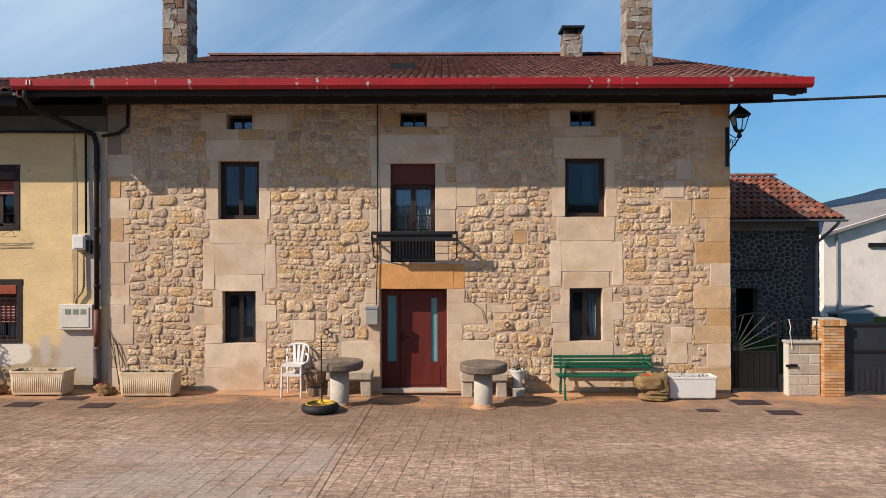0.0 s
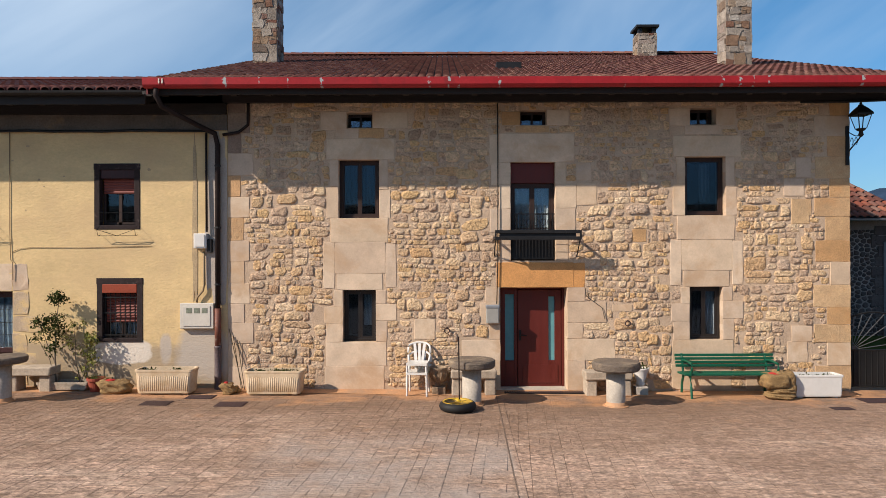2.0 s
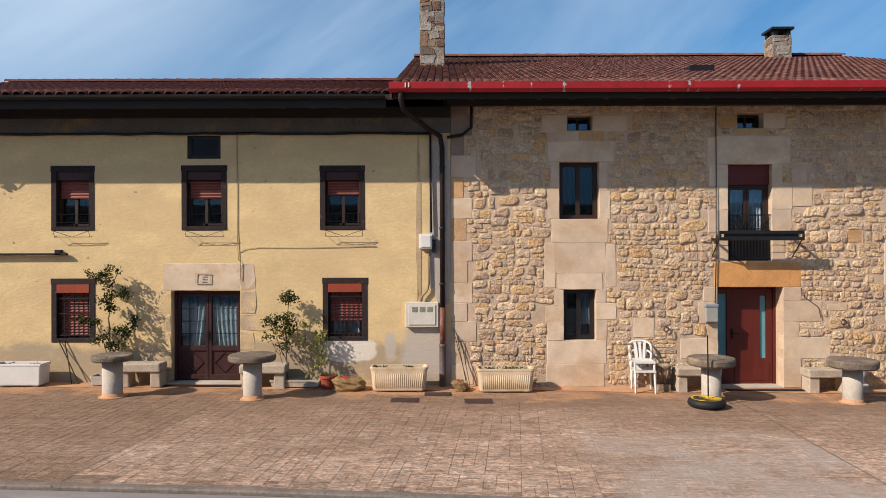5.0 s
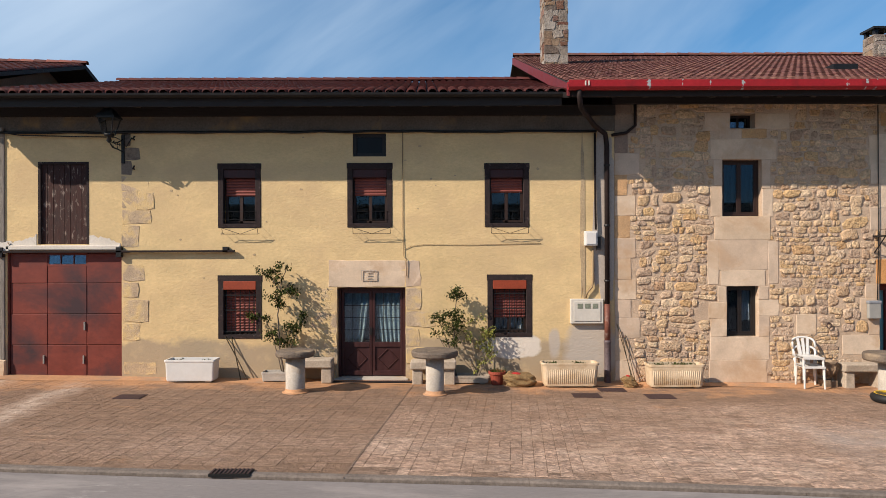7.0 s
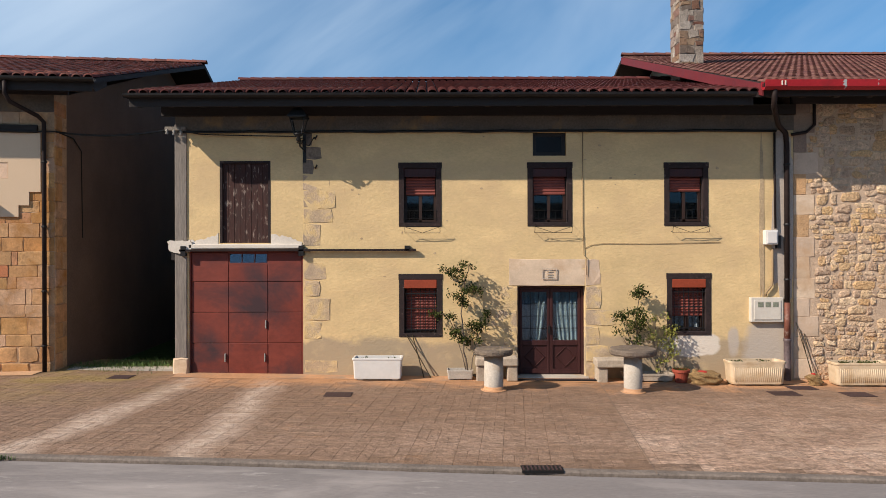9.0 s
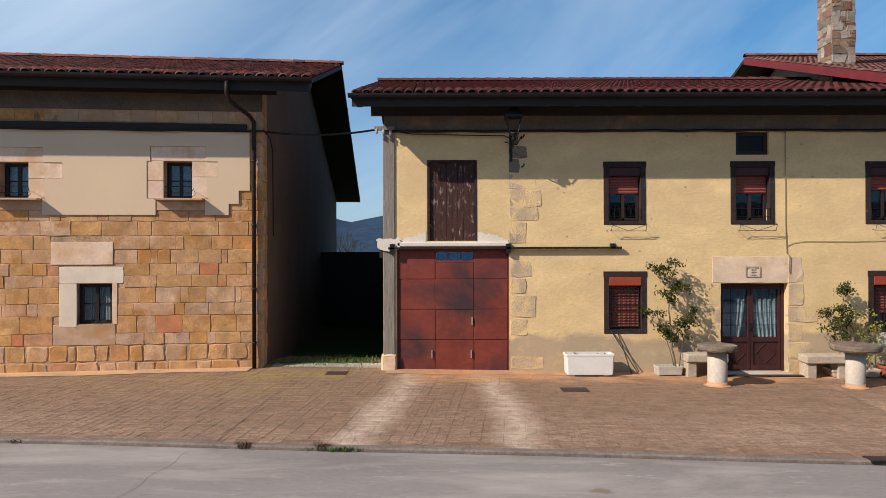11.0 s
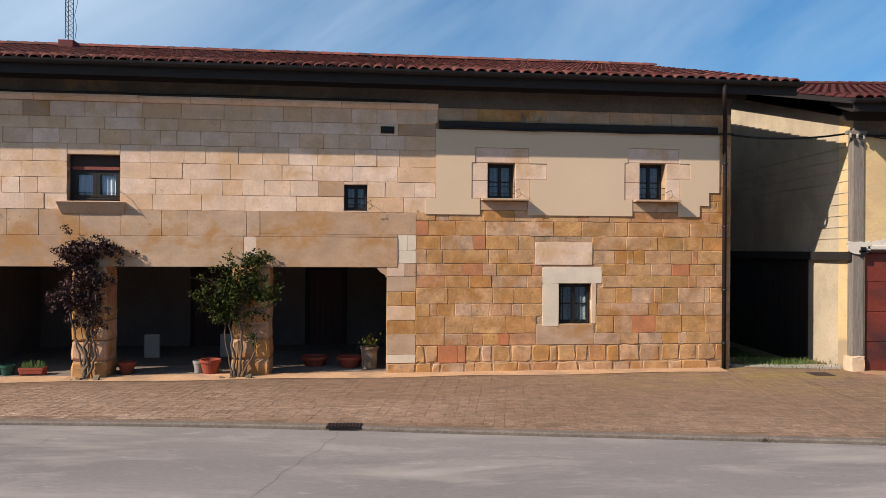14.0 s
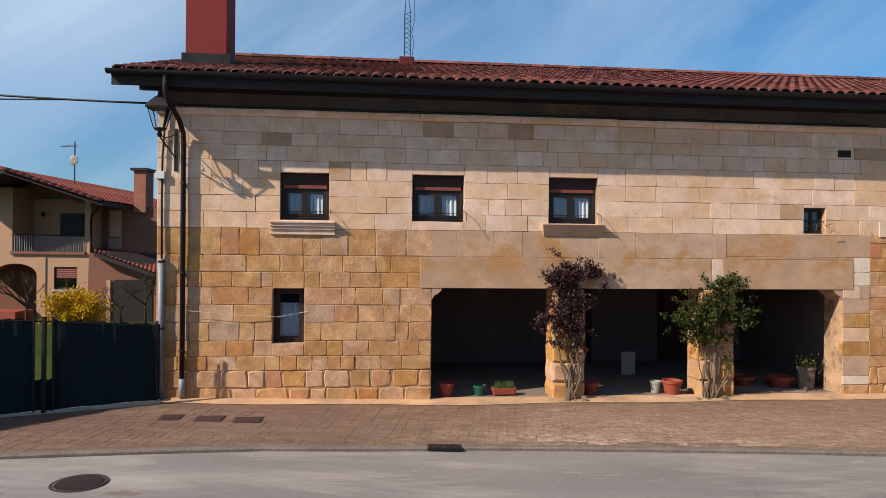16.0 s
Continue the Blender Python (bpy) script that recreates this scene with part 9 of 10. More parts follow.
shrub(Matrix.Translation(P1), "purple-leaved shrub trained up the porch pillar", [([(0, 0, 0), (0.05, 0, 0.4), (-0.15, 0, 0.8), (-0.3, 0, 1.35)], 0.035), ([(0.02, 0, 0), (0.0, 0, 0.5), (0.05, 0, 1.0), (0.1, 0, 1.9)], 0.04), ([(0.05, 0, 0.05), (0.22, 0, 0.45), (0.15, 0, 0.9), (0.2, 0, 1.6)], 0.028), ([(0.0, 0, 0.1), (-0.1, 0, 0.5), (-0.2, 0, 0.9)], 0.024), ([(0.08, 0.02, 0), (0.10, 0.02, 0.6), (0.22, 0.02, 1.3)], 0.015), ([(-0.06, 0.02, 0), (-0.02, 0.02, 0.55), (-0.10, 0.02, 1.2)], 0.014), ([(0.14, 0.02, 0), (0.05, 0.02, 0.7), (0.12, 0.02, 1.4)], 0.013)],
      [(0.0, 0, 2.35, 0.22, 0.16, 800), (-0.05, 0, 1.95, 0.20, 0.16, 700), (0.42, 0, 2.42, 0.17, 0.09, 380), (-0.06, 0, 1.5, 0.17, 0.2, 800), (-0.42, 0, 1.55, 0.17, 0.10, 220), (0.05, 0, 1.15, 0.14, 0.18, 420), (0.30, 0, 1.85, 0.10, 0.14, 160), (-0.30, 0, 2.3, 0.10, 0.12, 260)], LEAF_P, BARK, 0.062, 8, "porch_shrub")
P2 = MC @ Vector((cl(-31.35), -0.18, 0.22))
shrub(Matrix.Translation(P2), "green climbing shrub trained up the porch pillar", [([(0, 0, 0), (-0.05, 0, 0.5), (-0.12, 0, 1.0), (-0.1, 0, 1.7)], 0.034), ([(0.05, 0, 0), (0.12, 0, 0.6), (0.05, 0, 1.2), (0.3, 0, 2.0)], 0.03), ([(0.1, 0, 0), (0.35, 0, 0.5), (0.4, 0, 1.0)], 0.02), ([(-0.05, 0, 0), (-0.2, 0, 0.6), (-0.22, 0, 1.1)], 0.018), ([(0.0, 0.02, 0), (0.03, 0.02, 0.6), (-0.02, 0.02, 1.3)], 0.015), ([(-0.1, 0.02, 0), (-0.10, 0.02, 0.6), (0.02, 0.02, 1.2)], 0.013), ([(0.14, 0.02, 0), (0.20, 0.02, 0.6), (0.14, 0.02, 1.3)], 0.012)],
      [(-0.15, 0, 1.75, 0.25, 0.16, 1000), (0.12, 0, 2.18, 0.16, 0.08, 300), (0.36, 0, 2.28, 0.16, 0.08, 380), (-0.42, 0, 1.45, 0.17, 0.14, 460), (0.25, 0, 1.75, 0.2, 0.16, 700), (0.58, 0, 1.55, 0.15, 0.10, 260), (0.02, 0, 1.35, 0.2, 0.14, 560), (-0.28, 0, 1.15, 0.12, 0.10, 160), (0.3, 0, 0.85, 0.08, 0.1, 50)], LEAF, BARK, 0.062, 9, "porch_shrub")
for px, sd in ((P1, 1), (P2, 2)):
    rr = random.Random(sd)
    for k in range(4):
        st = thing("edging_stone", Matrix.Translation(px + Vector((-0.22 + k * 0.16, -0.12 + 0.04 * (k % 2), -0.03))), "small rough earthy stone at a shrub's foot", "stone", "edging stones")
        gg = Geo()
        rubble(gg, 0, 0, 0.15, 0.12, rr, 0.09)
        part("lump", gg, EARTH, st, m=Matrix.Rotation(-math.pi / 2, 4, "X") @ Matrix.Translation((0, 0.0, 0)))


def on_c(x, d, z=0.24):
    return Matrix.Translation(MC @ Vector((cl(x), d, z))) @ Matrix.Rotation(C_ANG, 4, "Z")


pot(on_c(-36.38, 0.30), 0.10, 0.15, 0.26, TERRA, "empty terracotta-coloured plastic pot in the porch")
pot(on_c(-35.72, 0.38), 0.09, 0.125, 0.20, GREENPOT, "green plastic pot in the porch")
pb = planter_box(on_c(-35.25, 0.36), 0.46, 0.2, 0.15, "terracotta-coloured window box with bulb leaves", TERRA, False, 11)
bl = Geo()
rr = random.Random(5)
for _ in range(90):
    p = Vector((rr.uniform(-0.2, 0.2), rr.uniform(-0.07, 0.07), 0.09))
    d = Vector((rr.uniform(-0.04, 0.04), rr.uniform(-0.04, 0.04), rr.uniform(0.10, 0.22)))
    bl.add([p + Vector((-0.008, 0, 0)), p + Vector((0.008, 0, 0)), p + d * 0.7 + Vector((0.007, 0, 0)), p + d], [(0, 1, 2, 3)])
part("bulb_leaves", bl, GRASS, pb)
pot(on_c(-33.52, 0.35), 0.11, 0.16, 0.24, TERRA, "terracotta-coloured pot behind the pillar")
pot(on_c(-31.92, 0.22), 0.13, 0.19, 0.29, TERRA, "terracotta-coloured pot beside the pillar")
# the white tub gets grey plastic, its shade put into the colour
bk = pot(on_c(-32.18, 0.40), 0.08, 0.11, 0.24, PLASTIC_G, "white plastic tub beside the pillar, greyed for shade", "tub")
pot(on_c(-29.25, 0.9), 0.2, 0.27, 0.22, TERRA, "wide terracotta-coloured bowl in the porch")
pot(on_c(-30.0, 1.1), 0.2, 0.27, 0.20, TERRA, "wide terracotta-coloured bowl in the porch")
# the darker millstone colour on this tub stands for the porch's shade
ub = pot(on_c(-28.85, 0.62), 0.15, 0.18, 0.46, MILLSTONE, "ribbed stone tub with dry leaves", plant=90, lm=LEAF_YG, spread=0.1, tall=0.2, seed=4)
# pale slabs in grey plastic, dimmed for the depth of the porch
for x in (-33.66, -32.02):
    sl = thing("white_slab", on_c(x, 2.3), "pale upright slab leaning at the back of the porch", "slab", "porch slabs")
    part("panel", Geo().box(-0.17, 0.17, -0.03, 0.03, 0, 0.53), PLASTIC_G, sl, bevel=0.03)
sx = on_c(-41.85, -0.32, ground_z(-42))
pot(sx, 0.12, 0.15, 0.27, BLUEPOT, "dark blue-green plastic tub by the fence", "tub")

# covers and gratings in the ground


def floor_cover(x, y, w, d, label, rz=0.0, grate=False, lift=0.012):
    t = thing("drain_grate" if grate else "manhole_cover", pose(x, y, ground_z(x) + lift, 0, 0, rz), label, "drain" if grate else "manhole cover")
    part("frame", Geo().box(-w / 2, w / 2, -d / 2, d / 2, -0.03, 0.002), COVER if not grate else IRON, t)
    if grate:
        n = max(4, int(w / 0.045))
        me = Geo().box(-0.010, 0.010, -d / 2 + 0.01, d / 2 - 0.01, 0.002, 0.010).data("bar", COVER)
        for i in range(n):
            ob = new("bar", me)
            ob.parent, ob.matrix_basis = t, Matrix.Translation((-w / 2 + (i + 0.5) * w / n, 0, 0))
    else:
        part("plate", Geo().box(-w / 2 + 0.02, w / 2 - 0.02, -d / 2 + 0.02, d / 2 - 0.02, 0.002, 0.006), COVER, t, "rusty brown iron plate")


for x, y, w, d in ((-6.06, 11.87, 0.5, 0.38), (-7.38, 11.9, 0.5, 0.36), (5.60, 12.40, 0.62, 0.42), (5.81, 11.6, 0.5, 0.34), (4.57, 11.76, 0.36, 0.22), (-15.42, 11.42, 0.48, 0.36), (-19.85, 12.75, 0.42, 0.36), (-6.79, 12.42, 0.5, 0.32)):
    floor_cover(x, y, w, d, "square rusty iron cover in the forecourt", lift=0.003)
for x in (-40.87, -40.25, -39.63):
    floor_cover(x + 0.03, 9.93, 0.44 if x > -40.5 else 0.34, 0.36, "square rusty iron cover by the ashlar house", 5.8, lift=0.003)
for x, dy in ((-12.43, 0.06), (-28.76, 0.04), (-36.45, 0.02)):
    floor_cover(x, kerb_y(x) + dy, 0.48, 0.20, "iron gully grating at the kerb", grate=True, lift=0.012)
floor_cover(-0.30, 12.98, 1.75, 0.16, "narrow iron drain grating before the red door", grate=True, lift=0.02)
floor_cover(-11.40, 12.92, 1.75, 0.14, "narrow iron drain grating before the house door", grate=True, lift=0.02)
mh = thing("manhole_cover", pose(-40.75, 7.02, ground_z(-40.7) - 0.043), "round cast-iron manhole cover in the road", "manhole cover")
part("plate", Geo().lathe([(0.27, 0.0), (0.28, 0.006), (0.315, 0.006), (0.32, 0.0)], 28), COVER, mh)
part("lid", Geo().lathe([(0.02, 0.007), (0.265, 0.007), (0.27, 0.003)], 28), IRON, mh, "studded lid")
studs = Geo()
for i in range(-6, 7):
    for k in range(-6, 7):
        if math.hypot(i, k) * 0.04 < 0.25:
            studs.box(i * 0.04 - 0.012, i * 0.04 + 0.012, k * 0.04 - 0.012, k * 0.04 + 0.012, 0.005, 0.013)
part("stud_pattern", studs, COVER, mh)

# seams between the poured bays
SEAM = mat("dirty_seam", (0.20, 0.14, 0.105), 0.95, vary=0.3, bump=0.3)
for x0, y0, x1, y1 in ((-1.35, 12.7, -1.56, 6.25), (-10.55, 12.7, -11.12, 7.35), (-20.55, 13.0, -20.62, 7.7)):
    n = 12
    pts = [(x0 + (x1 - x0) * k / n, y0 + (y1 - y0) * k / n) for k in range(n + 1)]
    for off, wd, lift, mt, nm in ((0.0, 0.013, 0.0065, SEAM, "bay_seam"), (0.06, 0.09, 0.0055, PAVE_I, "bay_edge")):
        g = Geo()
        for (a, b), (c, e) in zip(pts[:-1], pts[1:]):
            g.add([(a + off - wd / 2, b, ground_z(a) + lift), (a + off + wd / 2, b, ground_z(a) + lift), (c + off + wd / 2, e, ground_z(c) + lift), (c + off - wd / 2, e, ground_z(c) + lift)], [(0, 1, 2, 3)])
        if nm == "bay_seam" or x0 > -3 and x0 < 0:
            part(nm, g, mt, pavement)

for pts in ([(-20.85, 7.7), (-20.9, 7.0), (-20.97, 6.1), (-21.1, 4.5)], [(-32.5, 8.6), (-32.55, 7.8), (-32.75, 7.1), (-32.95, 6.4), (-33.3, 4.5)], [(-3.4, 6.1), (-3.3, 5.2), (-3.7, 4.0), (-3.5, 2.0)], [(-28.8, 8.45), (-28.9, 7.8), (-29.1, 7.1), (-29.25, 6.4), (-29.6, 4.0)]):
    g = Geo()
    fine = []
    for (a, b), (c, e) in zip(pts[:-1], pts[1:]):
        fine += [(a + (c - a) * k / 6 + 0.03 * math.sin(9 * a + 5 * k), b + (e - b) * k / 6) for k in range(6)]
    for (a, b), (c, e) in zip(fine[:-1], fine[1:]):
        g.add([(a - 0.0022, b, ground_z(a) - 0.042), (a + 0.0022, b, ground_z(a) - 0.042), (c + 0.0022, e, ground_z(c) - 0.042), (c - 0.0022, e, ground_z(c) - 0.042)], [(0, 1, 2, 3)])
    part("road_crack", g, SEAM, bpy.data.objects["road"])

# weeds at the kerb and in the alley


def weeds(name, x, y, sx, sy, n, h, seed, label, material=None):
    rr = random.Random(seed)
    g = Geo()
    for _ in range(n):
        p = Vector((rr.gauss(0, sx), rr.gauss(0, sy), -0.01))
        a = rr.uniform(0, 6.28)
        d = Vector((math.cos(a) * h * 0.5, math.sin(a) * h * 0.5, h * rr.uniform(0.4, 1.0)))
        w = Vector((-math.sin(a), math.cos(a), 0)) * 0.006
        g.add([p - w, p + w, p + d * 0.6 + w * 0.8, p + d, p + d * 0.6 - w * 0.8], [(0, 1, 2, 4), (4, 2, 3)])
    tagged(part(name, g, material or GRASS, m=pose(x, y, ground_z(x) - 0.02)), label, "weeds", kind="stuff")


DRYWEED = mat("dry_weed", (0.085, 0.062, 0.028), 0.9, vary=0.4, grain=30, blotch=9, bump=0)
weeds("kerb_weeds", -19.05, kerb_y(-19.1) - 0.02, 0.15, 0.03, 240, 0.06, 1, "tuft of dull green weeds along the kerb")
weeds("kerb_weeds", -36.62, kerb_y(-36.62) + 0.03, 0.05, 0.02, 110, 0.06, 7, "small green tuft beside the gully grating")
weeds("kerb_weeds", -19.25, kerb_y(-19.2) + 0.03, 0.05, 0.03, 150, 0.09, 6, "dry brown tuft of weeds at the kerb", DRYWEED)
weeds("kerb_weeds", -20.22, kerb_y(-20.22) + 0.02, 0.05, 0.03, 150, 0.08, 2, "dry brown tuft of weeds at the kerb", DRYWEED)
weeds("kerb_weeds", -23.2, kerb_y(-23.2) - 0.0, 0.05, 0.03, 90, 0.05, 3, "small dry tuft of weeds at the kerb", DRYWEED)
weeds("alley_weeds", -20.2, 14.0, 0.55, 0.30, 1500, 0.16, 4, "green weeds growing in the alley")
weeds("alley_weeds", -21.0, 13.7, 0.2, 0.12, 260, 0.10, 5, "green weeds growing in the alley")
part("alley_step", Geo().box(-21.3, -19.0, 13.45, 13.75, 0.0, ground_z(-20) + 0.03), CONCRETE)
tagged(bpy.data.objects["alley_step"], "low broken concrete step across the alley", "step", kind="structure")

# unseen wall added across the road; it cuts sky light and reflections
part("wall_opposite", Geo().box(-75.0, 40.0, -9.6, -9.2, -0.3, 5.2), SIDEREND)
tagged(bpy.data.objects["wall_opposite"], "added unseen rendered wall across the road, blocking sky light", "wall", kind="structure")

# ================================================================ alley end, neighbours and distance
# added wall; its near-black colour stands for the dark at the alley's end
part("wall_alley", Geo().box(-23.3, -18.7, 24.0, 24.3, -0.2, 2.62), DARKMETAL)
tagged(bpy.data.objects["wall_alley"], "added dark wall closing the alley", "wall", kind="structure")


def bare_tree(m, h, seed, label, crown=None, trunk_r=0.07):
    rr = random.Random(seed)
    t = thing("bare_tree", m, label, "tree")
    part("trunk", Geo().tube([(0, 0, 0), (0.03, 0, h * 0.2), (0, 0.02, h * 0.4)], trunk_r, 7, 0.7), TWIG, t, smooth=True)
    tw = Geo()

    def grow(p, d, ln, r, depth):
        q = p + d * ln
        tw.tube([p, p.lerp(q, 0.5) + Vector((rr.uniform(-1, 1), rr.uniform(-1, 1), rr.uniform(-1, 1))) * ln * 0.07, q], r, 4 if depth > 1 else 3, 0.55)
        if depth:
            for _ in range(3 if depth > 1 else 4):
                e = (d + Vector((rr.uniform(-0.8, 0.8), rr.uniform(-0.8, 0.8), rr.uniform(-0.2, 0.6)))).normalized()
                grow(q, e, ln * rr.uniform(0.55, 0.8), r * 0.55, depth - 1)
    for _ in range(6):
        grow(Vector((0, 0, h * 0.38)), Vector((rr.uniform(-0.8, 0.8), rr.uniform(-0.8, 0.8), 0.8)).normalized(), h * 0.2, trunk_r * 0.55, 3)
    tagged(part("branchwork", tw, TWIG, t), kind="stuff")


bare_tree(pose(-23.3, 40, -0.1), 4.6, 3, "leafless tree behind the alley wall")
bare_tree(pose(-20.4, 44, -0.1), 4.8, 4, "leafless tree behind the alley wall")
bare_tree(pose(-27.0, 48, -0.1), 5.2, 6, "leafless tree behind the alley wall")

# gate, block wall and brick pillar beside the stone house
RAYIRON = mat("worn_iron_bar", (0.12, 0.12, 0.125), 0.5, metal=0.3, vary=0.3, grain=30, bump=0.1)
gt = thing("iron_gate", pose(5.62, 13.32, ground_z(6)), "black iron garden gate with a sunburst top", "gate")
part("sheet", Geo().box(0.05, 0.93, -0.004, 0.004, 0.10, 0.78), IRON, gt)
for pts in ([(0.03, 0, 0), (0.03, 0, 1.46)], [(0.95, 0, 0), (0.95, 0, 1.46)], [(0.03, 0, 0.09), (0.95, 0, 0.09)], [(0.03, 0, 0.79), (0.95, 0, 0.79)], [(0.03 + 0.92 * k / 12, 0, 1.44 + 0.10 * math.sin(math.pi * k / 12)) for k in range(13)]):
    part("frame_bar", Geo().tube(pts, 0.018, 5), IRON, gt)
for i in range(8):
    xx = 0.10 + i * 0.115
    part("rib", Geo().tube([(xx, -0.012, 0.10), (xx, -0.012, 0.78)], 0.010, 4), IRON, gt)
for i in range(7):
    a = radians(8 + i * 13)
    ln = min(0.86 / max(0.05, math.cos(a)), 0.70 / max(0.05, math.sin(a)))
    part("ray", Geo().tube([(0.06, 0, 0.80), (0.06 + ln * math.cos(a), 0, 0.80 + ln * math.sin(a))], 0.008, 4), RAYIRON, gt)
bwall = thing("block_wall", pose(6.60, 12.98, ground_z(7)), "low wall of grey concrete blocks with a coping and railing", "wall")
core = part("core", Geo().box(0.0, 0.61, 0.012, 0.19, -0.1, 1.0), BLOCKJOINT, bwall)
for r in range(5):
    xs_ = [0.0, 0.40, 0.61] if r % 2 else [0.0, 0.21, 0.61]
    for a, b in zip(xs_[:-1], xs_[1:]):
        gg = Geo()
        gg.slab(a + 0.012, b - 0.012, r * 0.2 + 0.012, r * 0.2 + 0.188, 0.0, 0.1, 0.003, 0.003)
        part("block", gg, BLOCK, bwall)
part("coping", Geo().box(-0.02, 0.63, -0.03, 0.22, 1.0, 1.05), CONCRETE, bwall, bevel=0.01)
for zz in (1.09, 1.44):
    part("rail", Geo().tube([(-0.02, 0.1, zz), (0.62, 0.1, zz)], 0.014, 5), IRON, bwall)
for i in range(6):
    part("rail_bar", Geo().tube([(0.02 + i * 0.115, 0.1, 1.05), (0.02 + i * 0.115, 0.1, 1.44)], 0.008, 4), IRON, bwall)
part("rag", Geo().tube([(0.0, -0.02, 1.47), (0.03, -0.03, 1.32), (0.01, -0.04, 1.2), (0.04, -0.04, 1.05), (0.05, -0.03, 0.9)], 0.009, 6, 0.6), PLASTIC_W, bwall, "white rag tied to the gate post")
part("latch", Geo().box(-0.05, 0.16, -0.03, 0.0, 0.55, 0.60), IRON, bwall)
pl = thing("brick_pillar", pose(7.23, 12.90, ground_z(7.4)), "yellow brick gate pillar with a soldier course on top", "pillar")
part("core", Geo().box(0.008, 0.392, 0.008, 0.40, -0.1, 1.46), BLOCKJOINT, pl)
rb = random.Random(3)
row = 0
zz = 0.0
while zz < 1.33:
    cut = [0.0, 0.13, 0.40] if row % 2 else [0.0, 0.27, 0.40]
    for a, b in zip(cut[:-1], cut[1:]):
        gg = Geo()
        gg.slab(a + 0.004, b - 0.004, zz + 0.003, zz + 0.052, 0.004 + rb.uniform(-0.002, 0.003), 0.02, 0.003)
        part("brick", gg, BRICK, pl)
    gg = Geo()
    gg.box(-0.006, 0.02, 0.012, 0.40, zz + 0.004, zz + 0.051)
    part("brick", gg, BRICK, pl)
    zz += 0.0583
    row += 1
for i in range(7):
    gg = Geo()
    gg.slab(-0.03 + i * 0.065 + 0.003, -0.03 + (i + 1) * 0.065 - 0.003, 1.345, 1.465, 0.03, 0.1, 0.004)
    part("brick", gg, BRICK, pl)
part("cap", Geo().slab(-0.01, 0.41, 1.464, 1.476, 0.0, 0.40, 0.004, 0.004), CONCRETE, pl, "thin skim of mortar on top")
g2 = thing("sliding_gate", pose(7.66, 13.05, ground_z(9)), "black sheet-metal driveway gate", "gate")
NAVY = mat("navy_black_paint", (0.022, 0.025, 0.035), 0.55, vary=0.25, grain=20, bump=0.1)
part("sheet", Geo().box(0, 4.5, 0, 0.03, 0.07, 1.35), NAVY, g2)
for i in range(40):
    part("rib", Geo().box(0.05 + i * 0.112, 0.09 + i * 0.112, -0.015, 0.0, 0.10, 0.50), NAVY, g2)
part("rail", Geo().box(0, 4.5, -0.02, 0.05, 1.33, 1.39), IRON, g2)
part("rail", Geo().box(0, 4.5, -0.02, 0.0, 0.82, 0.87), DARKMETAL, g2)

# stone barn behind
HBARN = thing("stone_barn", pose(0, 23.0, -0.17), "low stone barn with a worn orange tile roof", "barn")
barn_hole = (9.93, 10.68, -0.2, 1.64)
bw = part("wall", wall_with_openings(3.0, 12.75, -0.3, 3.95, 0.4, [barn_hole]), BARNJOINT, HBARN, "dark rubble wall with pale pointing")
room_box(bw, *barn_hole[:2], -0.2, 1.64, 0.4)
part("side_wall", gable_wall(12.35, 0.4, 0.4, 3.4, -0.3, 3.95, 2.8, 5.45, 5.1), WHITEREND, HBARN)
rs = random.Random(61)
bs = Geo()
for cx, cz, poly in stone_cells(8.9, 12.45, 0.0, 3.6, ((0.25, 300), (0.165, 3000), (0.11, 3000)), 1.2, [(9.93, 10.68, -0.3, 1.64), (8.8, 11.2, 2.20, 2.30)], rs):
    field_stone(bs, poly, rs.uniform(0.80, 0.93), 0.025, rs)
tagged(part("rubble_infill", bs, BARNSTONE, bw, smooth=True), kind="stuff")
part("beam", Geo().box(8.9, 11.2, -0.05, 0.0, 2.21, 2.29), WOOD_DARK, bw, "dark timber let into the wall")
zz = 0.0
while zz < 3.7:                                          # dark corner stones
    h = rs.uniform(0.26, 0.40)
    gg = Geo()
    gg.slab(12.75 - rs.choice((0.34, 0.58, 0.45)), 12.755, zz + 0.01, zz + h - 0.01, 0.03, 0.02, 0.01, 0.012, rs)
    part("quoin", gg, BARNQUOIN, bw)
    zz += h
roof(HBARN, "D", 3.0, 13.2, -0.75, 3.96, 2.8, 5.70, 3.6, 5.2, w=0.24, length=0.40, singles=3, seed=13, label="worn patchy orange tile roof", shear=-0.17)
gutter(HBARN, 3.0, 13.25, -0.80, 3.93, 0.07, GREYPIPE, "grey metal gutter")
part("downpipe", Geo().tube([(13.0, -0.8, 3.88), (12.95, -0.7, 3.75), (12.75, -0.25, 3.35), (12.62, -0.06, 3.15), (12.62, -0.06, 0.0)], 0.05, 8), GREYPIPE, HBARN)
# white shed with a grey roof
WS = thing("white_shed", pose(0, 30.0, 0), "white rendered farm shed with a grey fibre-cement roof", "shed")
part("wall", Geo().prism([(16.85, -0.5), (25.1, -0.5), (25.1, 6.0), (16.85, 3.47)], 0.0, 0.3), SHEDWHITE, WS)
part("roof", Geo().add([(16.55, -0.3, 3.44), (25.9, -0.3, 6.30), (34.0, 10.0, 7.1), (22.7, 10.0, 5.24), (16.55, -0.3, 3.30), (25.9, -0.3, 6.16), (34.0, 10.0, 6.96), (22.7, 10.0, 5.10)],
                       [(0, 1, 2, 3), (7, 6, 5, 4), (0, 4, 5, 1), (1, 5, 6, 2), (2, 6, 7, 3), (3, 7, 4, 0)]), SHEETGREY, WS)
